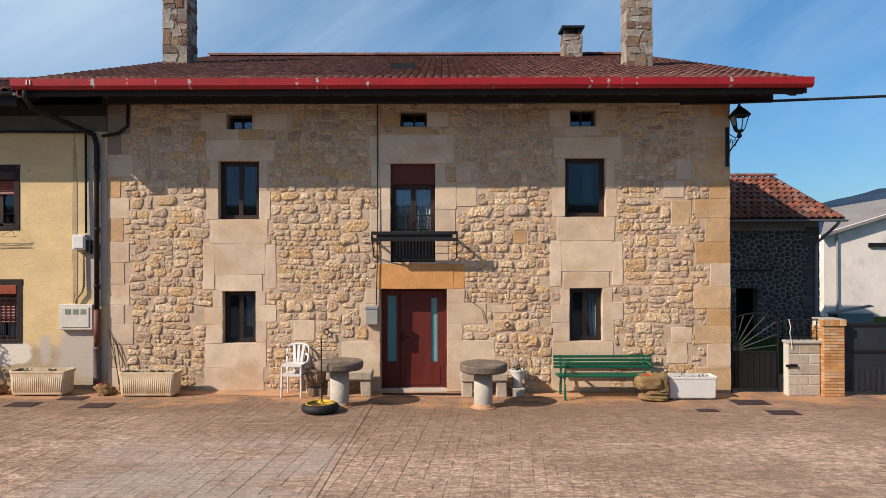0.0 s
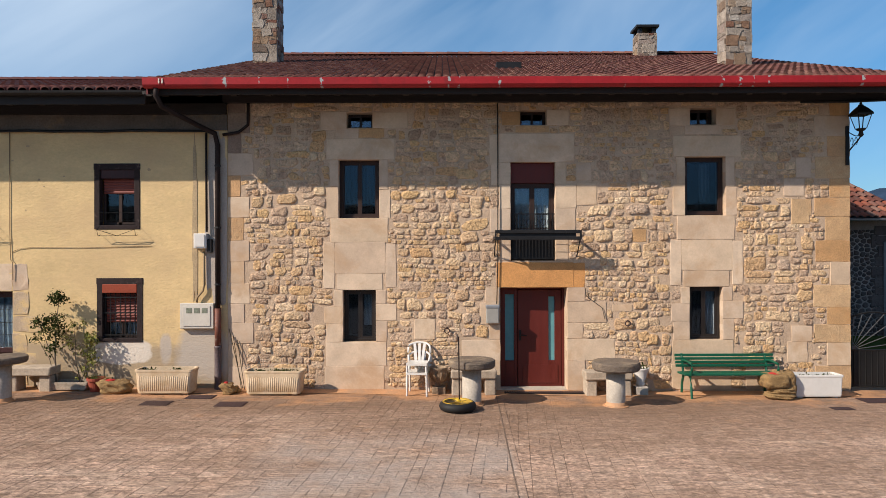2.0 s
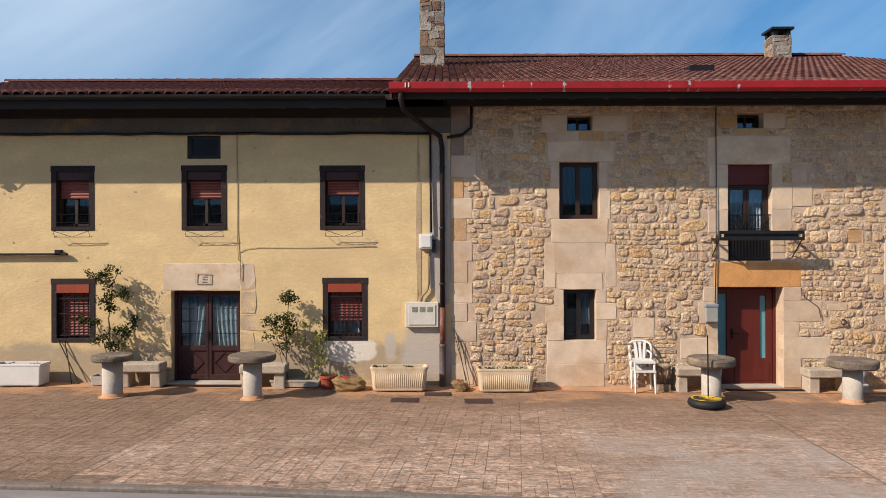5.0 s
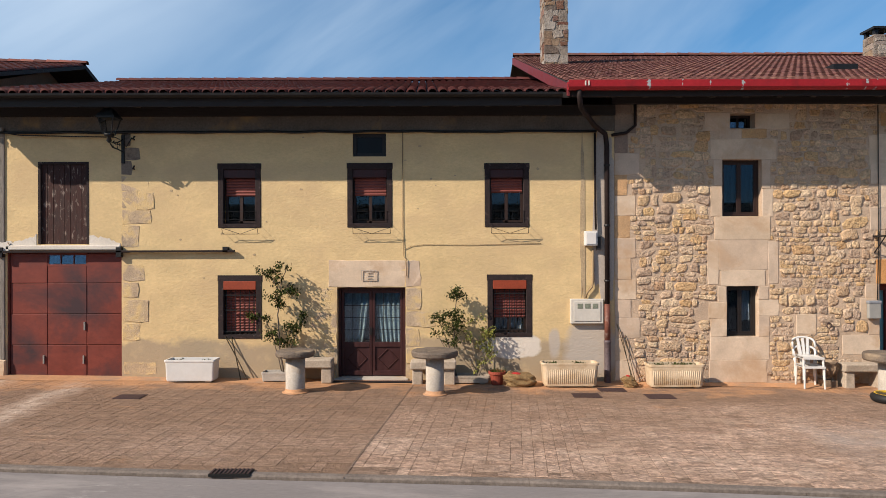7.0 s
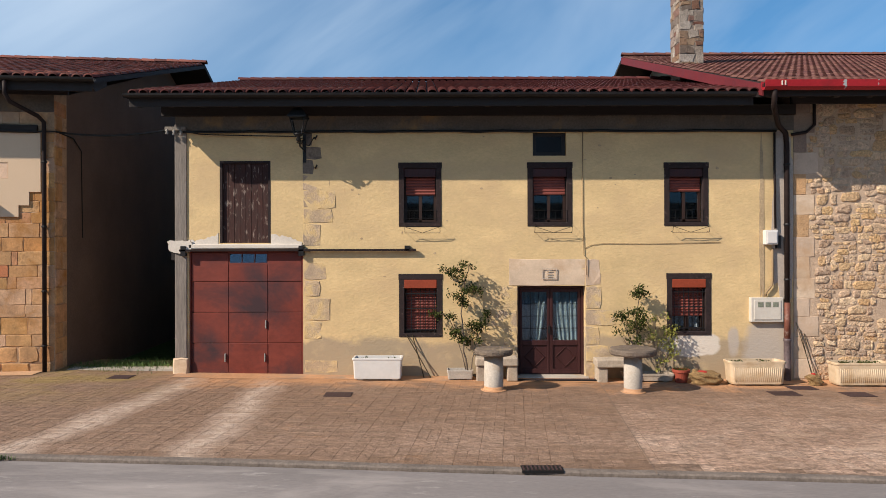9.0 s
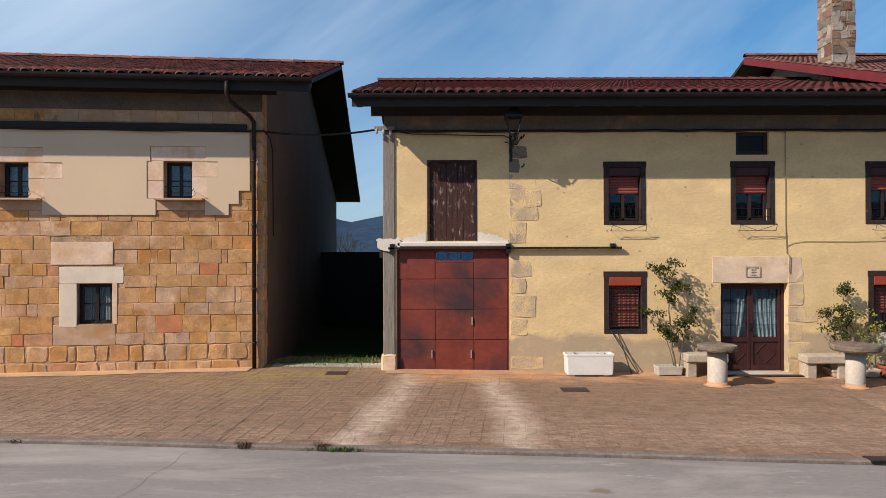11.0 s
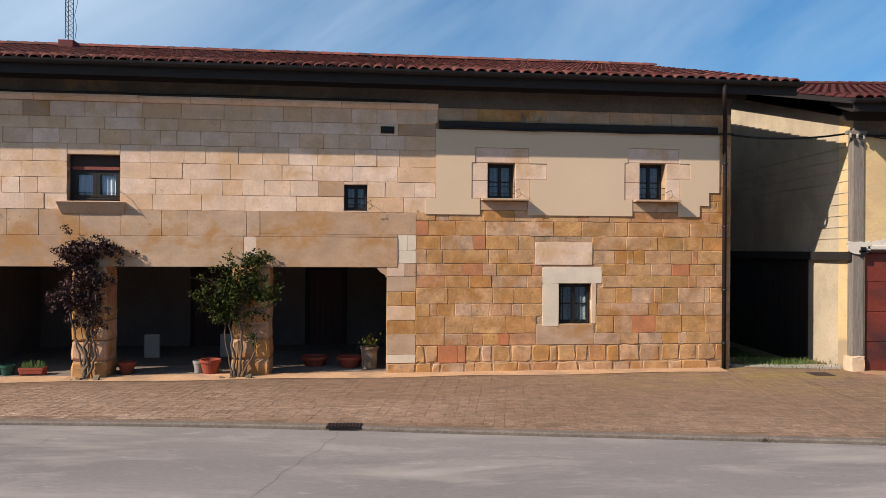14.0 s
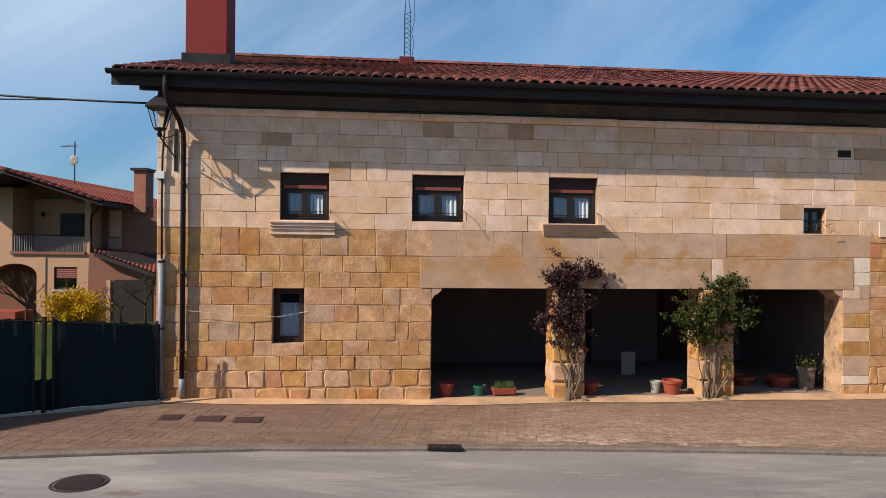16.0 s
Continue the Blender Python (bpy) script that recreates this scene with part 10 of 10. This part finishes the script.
part("vent_slot", Geo().box(18.8, 21.6, -0.10, 0.0, 2.9, 3.08), DARKMETAL, WS)
part("side_wall", Geo().box(16.85, 17.15, 0.3, 9.5, -0.5, 3.45), SHEDWHITE, WS)
part("downpipe", Geo().tube([(17.4, -0.06, 3.45), (17.4, -0.06, -0.3)], 0.05, 6), GREYPIPE, WS)
LT = thing("lean_to", pose(13.0, 21.7, 0), "small lean-to of blue-grey corrugated sheet", "shed")
part("wall", Geo().box(-0.40, 0.74, 0, 0.5, -0.3, 0.72), BLUESHEET, LT)
for i in range(11):
    part("board", Geo().box(-0.42, 0.76, -0.03, 0.0, -0.25 + i * 0.09, -0.175 + i * 0.09), BLUESHEET, LT)
part("roof", Geo().add([(-0.68, -0.12, 0.74), (0.70, -0.12, 0.98), (0.70, 0.12, 1.0), (-0.68, 0.12, 0.76), (-0.68, -0.12, 0.71), (0.70, -0.12, 0.95), (0.70, 0.12, 0.97), (-0.68, 0.12, 0.73)], [(0, 1, 2, 3), (7, 6, 5, 4), (0, 4, 5, 1), (1, 5, 6, 2), (2, 6, 7, 3), (3, 7, 4, 0)]), SHEETGREY, LT)

# fence, garden and house beyond the ashlar house
fz = ground_z(-43) + 0.01
MF = Matrix.Translation((-41.42, 10.87, fz)) @ Matrix.Rotation(radians(210.2), 4, "Z")
fl = 9.0
fence = thing("garden_fence", MF, "black-green mesh-covered garden fence on a low plinth", "fence")
# beyond 2.6 m the unseen run is bent to throw shade on the forecourt
part("plinth", Geo().grid(lambda u, v: (u, max(0.0, u - 2.6) * 0.40 + (-0.05, -0.05, 0.07, 0.07)[v], (-0.2, 0.025, 0.025, -0.2)[v]), [0, 2.6, fl], [0, 1, 2, 3]), CONCRETE, fence)


def fence_y(u):
    """Sideways offset of the fence: past 2.6 m an added, unseen bend shades the forecourt."""
    return max(0.0, u - 2.6) * 0.40


for a, b, lo in ((0.0, 1.622, None), (1.622, 1.874, 0.53), (1.874, 4.6, None), (4.6, fl, None)):
    gg = Geo()
    nx = int((b - a) / 0.06) + 2
    top = (lambda u: 1.34 + 0.085 * u) if lo is None else (lambda u: 0.53)
    gg.grid(lambda u, v: (u, fence_y(u) + 0.012 * math.sin(u * 9 + 2 * v) + 0.006 * math.sin(u * 31), 0.028 + (top(u) - 0.028) * v + (0.014 * math.sin(u * 37) + 0.01 * math.sin(u * 90) if v == 1 else 0)), list(np.linspace(a, b, nx)), [0.0, 0.33, 0.66, 1.0])
    part("cloth", gg, FENCE, fence)
for xx, rad in ((0.05, 0.02), (1.612, 0.02), (1.741, 0.04), (1.884, 0.02), (4.6, 0.02), (fl - 0.05, 0.02)):
    part("post", Geo().tube([(xx, fence_y(xx) + 0.05, 0.0), (xx, fence_y(xx) + 0.05, 1.40 + 0.085 * xx)], rad, 6), IRON, fence)
part("rail", Geo().tube([(u, fence_y(u) + 0.05, 1.32 + 0.085 * u) for u in (0, 2.6, fl)], 0.012, 4), IRON, fence)

NY = 35.0
NH = thing("tan_house", pose(0, NY, 0), "tan rendered modern house with balcony, arch and tiled roof", "house")


def X(u):
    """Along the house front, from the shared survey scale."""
    return -36.5 + (u - 784) * 0.029963


def Zn(v):
    return 3.105 + (437.9 - v) * 0.029963


arch_h = (X(-10), X(66), -1.0, Zn(472))
win_h = (X(96), X(137), Zn(518), Zn(478))
front = part("wall", wall_with_openings(X(-110), X(160), -1.4, Zn(455), 0.35, [arch_h, win_h]), TAN_H, NH)
part("upper_wall", Geo().box(X(-110), X(22), 0.0, 3.0, Zn(455), Zn(338)), TAN_H, NH)
part("pier", Geo().box(X(150), X(160), 0.0, 2.2, Zn(455), Zn(360)), TAN_H, NH)
part("gable", Geo().prism([(X(-110), Zn(340)), (X(22), Zn(338)), (X(160), Zn(372)), (X(160), Zn(357)), (X(5), Zn(312)), (X(-110), Zn(340))], 1.2, 3.0), TAN_H2, NH)
part("recess_wall", Geo().box(X(20), X(152), 1.9, 2.2, Zn(465), Zn(354)), TAN_H, NH)
part("balcony_slab", Geo().box(X(20), X(152), -0.12, 2.0, Zn(456), Zn(451)), TAN_H2, NH)
part("balcony_rail", Geo().tube([(X(22), -0.06, Zn(422)), (X(150), -0.06, Zn(422))], 0.03, 5), IRON, NH)
me = Geo().box(-0.014, 0.014, -0.07, -0.05, Zn(453), Zn(422)).data("baluster", GREYPIPE)
for i in range(30):
    ob = new("baluster", me)
    ob.parent, ob.matrix_basis = NH, Matrix.Translation((X(23) + i * (X(149) - X(23)) / 29, 0, 0))
a, b, c, d = arch_h
part("arch_head", Geo().prism([(a, d)] + [((a + b) / 2 - (b - a) / 2 * math.cos(q), d - 0.62 + 0.60 * math.sin(q)) for q in np.linspace(0, math.pi, 13)] + [(b, d)], -0.01, 0.34), TAN_H, NH)
part("arch_panel", Geo().box(b + 0.02, X(82), -0.05, -0.002, -1.2, Zn(461)), TAN_H, NH)
part("porch_back", Geo().box(a - 3.0, b + 0.3, 2.2, 2.4, -1.3, d + 0.3), TAN_H2, NH)
part("porch_step", Geo().box(X(-110), X(62), -1.6, -0.1, -1.4, Zn(553)), TERRA, NH, "terracotta-tiled porch step")
a, b, c, d = win_h
w = casement(NH, a, b, c, d, 0.1, FRAME_DARK, label="window with a half-lowered red shutter")
slats(w, a + 0.05, b - 0.05, (c + d) / 2, d, 0.08, SHUTTER, 0.09)
room_box(w, a, b, c, d, 0.4)
part("window_sill", Geo().box(a - 0.1, b + 0.1, -0.08, 0.1, c - 0.09, c), CONCRETE, NH)
# set-back wing with its own lean-to roof
part("side_wing", Geo().prism([(X(160), -1.4), (X(330), -1.4), (X(330), Zn(378)), (X(182), Zn(360)), (X(160), Zn(356))], 1.2, 9.0), TAN_H2, NH, "rose rendered wing")
part("wing_bay", Geo().box(X(176), X(197), 1.05, 1.2, Zn(445), Zn(375)), TAN_H, NH)
part("lower_wing", Geo().prism([(X(160), -1.4), (X(330), -1.4), (X(330), Zn(500)), (X(163), Zn(452))], -0.3, 1.2), TAN_H2, NH)
# flat near-black panel in place of the shaded garage opening
part("garage_shade_panel", Geo().box(X(208), X(275), -0.34, -0.302, -1.3, Zn(499)), DARKROOM, NH)
part("lit_pier", Geo().box(X(196), X(203), -0.42, -0.302, -1.3, Zn(500)), TAN_H, NH)
part("downpipe", Geo().tube([(X(180), -0.3, Zn(372)), (X(164), -0.05, Zn(384)), (X(162), -0.05, Zn(392)), (X(162), -0.05, -1.0)], 0.06, 6), BROWNPIPE, NH)
for i in range(6):
    part("baluster", Geo().box(X(177 + 3.4 * i), X(177 + 3.4 * i) + 0.03, 0.9, 0.93, Zn(442), Zn(424)), GREYPIPE, NH)
part("balcony_rail", Geo().tube([(X(176), 0.91, Zn(424)), (X(197), 0.91, Zn(424))], 0.025, 4), IRON, NH)


def tiled_patch(p00, p10, p11, p01, cols, rows, parent, key, lab):
    """A slope of barrel tiles between four corners, on a thick deck."""
    P = [Vector(p) for p in (p00, p10, p11, p01)]

    def at_(u, v):
        return P[0].lerp(P[1], u).lerp(P[3].lerp(P[2], u), v)
    deck = Geo()
    deck.add([p + Vector((0, 0, k)) for k in (-0.02, -0.22) for p in P], [(0, 1, 2, 3), (7, 6, 5, 4), (0, 4, 5, 1), (1, 5, 6, 2), (2, 6, 7, 3), (3, 7, 4, 0)])
    ob = part("roof", deck, WOOD_DARK, parent, lab)
    g = Geo()
    us_ = [i / (cols * 6) for i in range(cols * 6 + 1)]
    for r in range(rows):
        g.grid(lambda u, v: at_(u, min(1.0, (r + v * 1.08) / rows)) + Vector((0, 0, 0.02 + 0.045 * abs(math.sin(math.pi * u * cols)) + 0.02 * (1 - v))), us_, [0.0, 1.0])
    tagged(part("tiles", g, TILES[key, "island"], ob), kind="stuff")
    return ob


def far(u, v, y):
    """A point of that outline at a depth y behind the front."""
    k = (NY + 0.956 + y) / (NY + 0.956)
    return (-36.5 + (X(u) + 36.5) * k, y, 3.105 + (Zn(v) - 3.105) * k)


for name, u0, u1, v0, v1 in (("balcony_window", 107, 149, 383, 424), ("balcony_door", 33, 53, 383, 455)):
    lo, hi = far(u0, v1, 1.86), far(u1, v0, 1.86)
    part(name, Geo().box(lo[0], hi[0], 1.82, 1.9, lo[2], hi[2]), FRAME_DARK, NH)
    part("pane", Geo().box(lo[0] + 0.08, hi[0] - 0.08, 1.80, 1.82, lo[2] + 0.08, hi[2] - 0.08), BLACKGLASS, NH)
lo, hi = far(73, 390, 1.86), far(82, 380, 1.86)
part("balcony_lamp", Geo().lathe([(0.02, -0.14), (0.10, -0.10), (0.10, 0.10), (0.03, 0.14)], 8), DARKMETAL, NH, m=Matrix.Translation(((lo[0] + hi[0]) / 2, 1.78, (lo[2] + hi[2]) / 2)))
apex, eave_r, eave_l = (Vector(far(u, v, -2.2)) for u, v in ((4, 305), (181, 361), (-110, 340)))
back = Vector((0, 14.0, 0))
nroof = tiled_patch(eave_r, eave_r + back, apex + back, apex, 44, 18, NH, "E", "red clay tile roof with tiled verge")
tiled_patch(eave_l + back, eave_l, apex, apex + back, 44, 12, NH, "E", "red clay tile roof")
tiled_patch(far(166, 451, -0.9), far(300, 497, -0.9), far(300, 454, 1.2), far(168, 444, 1.2), 18, 4, NH, "E", "small red tiled lean-to roof")
tm = tile_mesh(0.42, 0.55, None).data("verge_tile", TILES["E", "object"], True)
for i in range(13):
    k = (i + 1) / 13
    p = apex.lerp(eave_r, k)
    ob = new("verge_tile", tm)
    ob.parent = nroof
    ob.matrix_basis = Matrix.Translation(p + Vector((0, 0, -0.02))) @ Matrix.Rotation(math.pi / 2, 4, "Z") @ Matrix.Rotation(0.3, 4, "X")
ca, cb = far(236, 380, 1.0), far(257, 306, 1.0)
chn = part("chimney", Geo().box(ca[0], cb[0], 1.0, 2.0, ca[2], cb[2]), BRICKRED_H, NH)
part("cap", Geo().box(ca[0] - 0.14, cb[0] + 0.14, 0.86, 2.14, cb[2], cb[2] + 0.14), DARKMETAL, chn)
an = thing("roof_aerial", pose(-36.5 + (X(131) + 36.5) * 1.0417, NY + 1.5, Zn(345)), "television aerial with a small dish on a tan roof", "antenna")
part("mast", Geo().tube([(0, 0, -0.3), (0, 0, 2.9)], 0.035, 5), DARKMETAL, an)
part("boom", Geo().tube([(-0.85, 0, 2.6), (0.15, 0, 2.65)], 0.025, 4), GREYPIPE, an)
for i in range(7):
    part("element", Geo().tube([(-0.8 + i * 0.14, -0.2, 2.55 + 0.02 * i), (-0.8 + i * 0.14, 0.2, 2.67 + 0.02 * i)], 0.012, 3), GREYPIPE, an)
part("dish", Geo().lathe([(0.02, 0.0), (0.15, 0.03), (0.26, 0.09), (0.25, 0.10), (0.02, 0.02)], 16), PLASTIC_G, an, m=Matrix.Translation((0.05, -0.1, 1.85)) @ Matrix.Rotation(math.pi / 2, 4, "X"), smooth=True)
# forsythia and bare garden trees
fs = thing("forsythia", pose(-53.25, 30.0, -0.95), "bright yellow flowering forsythia bush behind the fence", "shrub")
rr = random.Random(8)
fl_ = Geo()
st = Geo()
for _ in range(110):
    a, k = rr.uniform(0, 6.28), rr.uniform(0.2, 1.2)
    tip = Vector((math.cos(a) * k * 1.35, math.sin(a) * k, rr.uniform(0.9, 2.15) - 0.35 * k))
    st.tube([(0, 0, 0), tip * 0.5 + Vector((0, 0, 0.3)), tip], 0.02, 3, 0.4)
    for j in range(5):
        leaves(fl_, tuple(tip * (0.5 + 0.5 * j / 4) + Vector((0, 0, 0.3 * (1 - j / 4)))), (0.12, 0.12, 0.12), 24, 0.11, rr)
tagged(part("stems", st, BARK, fs), kind="stuff")
tagged(part("blossom", fl_, FORSYTHIA, fs), kind="stuff")
bare_tree(pose(-55.2, 29.5, -0.95), 3.3, 11, "small leafless garden tree", trunk_r=0.08)
bare_tree(pose(-50.3, 30.5, -0.95), 3.4, 12, "small leafless garden tree")
bare_tree(pose(-51.3, 30.2, -0.95), 2.9, 14, "leafless twiggy shrub before the garage", trunk_r=0.05)
bare_tree(pose(-49.2, 29.8, -0.95), 3.2, 13, "small leafless garden tree")


def hills(name, pts, y, depth, label):
    """A far ridge: outline points x, z at distance y, falling away behind."""
    g = Geo()
    xs_ = np.linspace(pts[0][0], pts[-1][0], 160)
    rr = random.Random(1)

    def fn(u, v):
        z = float(np.interp(u, [p[0] for p in pts], [p[1] for p in pts]))
        z *= 1 + 0.03 * noise.noise(Vector((u * 0.02, v, 0.3))) + 0.015 * noise.noise(Vector((u * 0.08, v, 1.3)))
        k = math.sin(min(1.0, v) * math.pi / 2)
        return (u + 40 * noise.noise(Vector((u * 0.004, v * 3, 5.0))), y - depth * (1 - v), z * k - 6)
    g.grid(fn, list(xs_), [0, 0.2, 0.4, 0.6, 0.8, 1.0])
    tagged(part(name, g, HILL, smooth=True), label, "hill", kind="structure")


def ridge_at(u, v, cx, d):
    """Where a far outline point lies at distance d, seen from x = cx."""
    return (cx + (u - 784) / 1200 * d, 2.7 + (446 - v) / 1200 * d + 6)


D = 2600
hills("backdrop_hills", [ridge_at(-1500, 420, -20, D), ridge_at(-600, 400, -20, D), ridge_at(0, 405, -20, D), ridge_at(400, 395, -20, D), ridge_at(560, 380, -20, D), ridge_at(600, 389, -20, D), ridge_at(640, 398, -20, D), ridge_at(680, 388, -20, D), ridge_at(718, 378, -20, D), ridge_at(740, 384, -20, D), ridge_at(752, 382, -20, D), ridge_at(800, 393, -20, D), ridge_at(840, 380, -20, D), ridge_at(875, 372, -20, D), ridge_at(950, 385, -20, D), ridge_at(1100, 390, -20, D), ridge_at(1300, 380, -20, D), ridge_at(1460, 362, -20, D), ridge_at(1568, 338, -20, D), ridge_at(1900, 330, -20, D), ridge_at(2600, 400, -20, D)], D, 900, "blue wooded hills far behind the village")

# ================================================================ stamped paving, the last pieces
rs = random.Random(91)
pave_rest = Geo()
SL = (-3.2, 3.4)                                         # stretch of the forecourt whose slabs are parts
me_cache = {}
near_n = 0


SKEW = 0.107                                             # the strips lean with the poured bays


def slab_piece(w, d):
    g = Geo()
    a, b, c = w / 2, d / 2, 0.003
    g.add([(x + y * SKEW, y, z) for x, y, z in [(-a, -b, -0.006), (a, -b, -0.006), (a, b, -0.006), (-a, b, -0.006), (-a + c, -b + c, 0.0), (a - c, -b + c, 0.0), (a - c, b - c, 0.0), (-a + c, b - c, 0.0)]],
          [(4, 5, 6, 7), (0, 1, 5, 4), (1, 2, 6, 5), (2, 3, 7, 6), (3, 0, 4, 7)])
    return g


UNIT = 0.148                                             # module of the stamped pattern
NX, NW = 400, 60
taken = [[False] * NW for _ in range(NX)]
SHAPES = ((3, 2), (2, 3), (2, 2), (2, 2), (3, 1), (1, 2), (2, 1), (1, 3), (1, 1))
for iy in range(NW):
    for ix in range(NX):
        if taken[ix][iy]:
            continue
        first = rs.randrange(6)
        for a, b in SHAPES[first:] + ((1, 1),):
            if ix + a <= NX and iy + b <= NW and not any(taken[ix + p][iy + q] for p in range(a) for q in range(b)):
                break
        for p in range(a):
            for q in range(b):
                taken[ix + p][iy + q] = True
        w, d = a * UNIT, b * UNIT
        yc = 4.8 + (iy + b / 2) * UNIT
        xc = -48.0 + (ix + a / 2) * UNIT + SKEW * (yc - 10.0)
        fy = front_y(xc)
        inside = yc - d / 2 > kerb_y(xc) + 0.10 and (yc + d / 2 < fy - (0.40 if xc > -41.6 else -0.22) if xc < 5.6 else yc < 12.8)
        if -21.45 < xc < -18.95:
            inside = inside and yc < 13.3
        if not inside:
            continue
        z = ground_z(xc) - 0.0012 + rs.uniform(-0.0006, 0.0006)
        g = slab_piece(w - 0.007, d - 0.018)
        if SL[0] < xc < SL[1] and near_n < 300 and 7.4 < yc < 10.4:
            key = (a, b)
            if key not in me_cache:
                me_cache[key] = g.data("paving_slab", PAVE)
            ob = new("paving_slab", me_cache[key])
            ob.parent, ob.matrix_basis = pavement, Matrix.Translation((xc, yc, z))
            near_n += 1
        else:
            tilt = (ground_z(xc + 0.5) - ground_z(xc - 0.5))
            pave_rest.add([(xc + p[0], yc + p[1], z + p[2] + p[0] * tilt) for p in g.v], g.f)
tagged(part("paving_slabs", pave_rest, PAVE_I, pavement), kind="stuff")
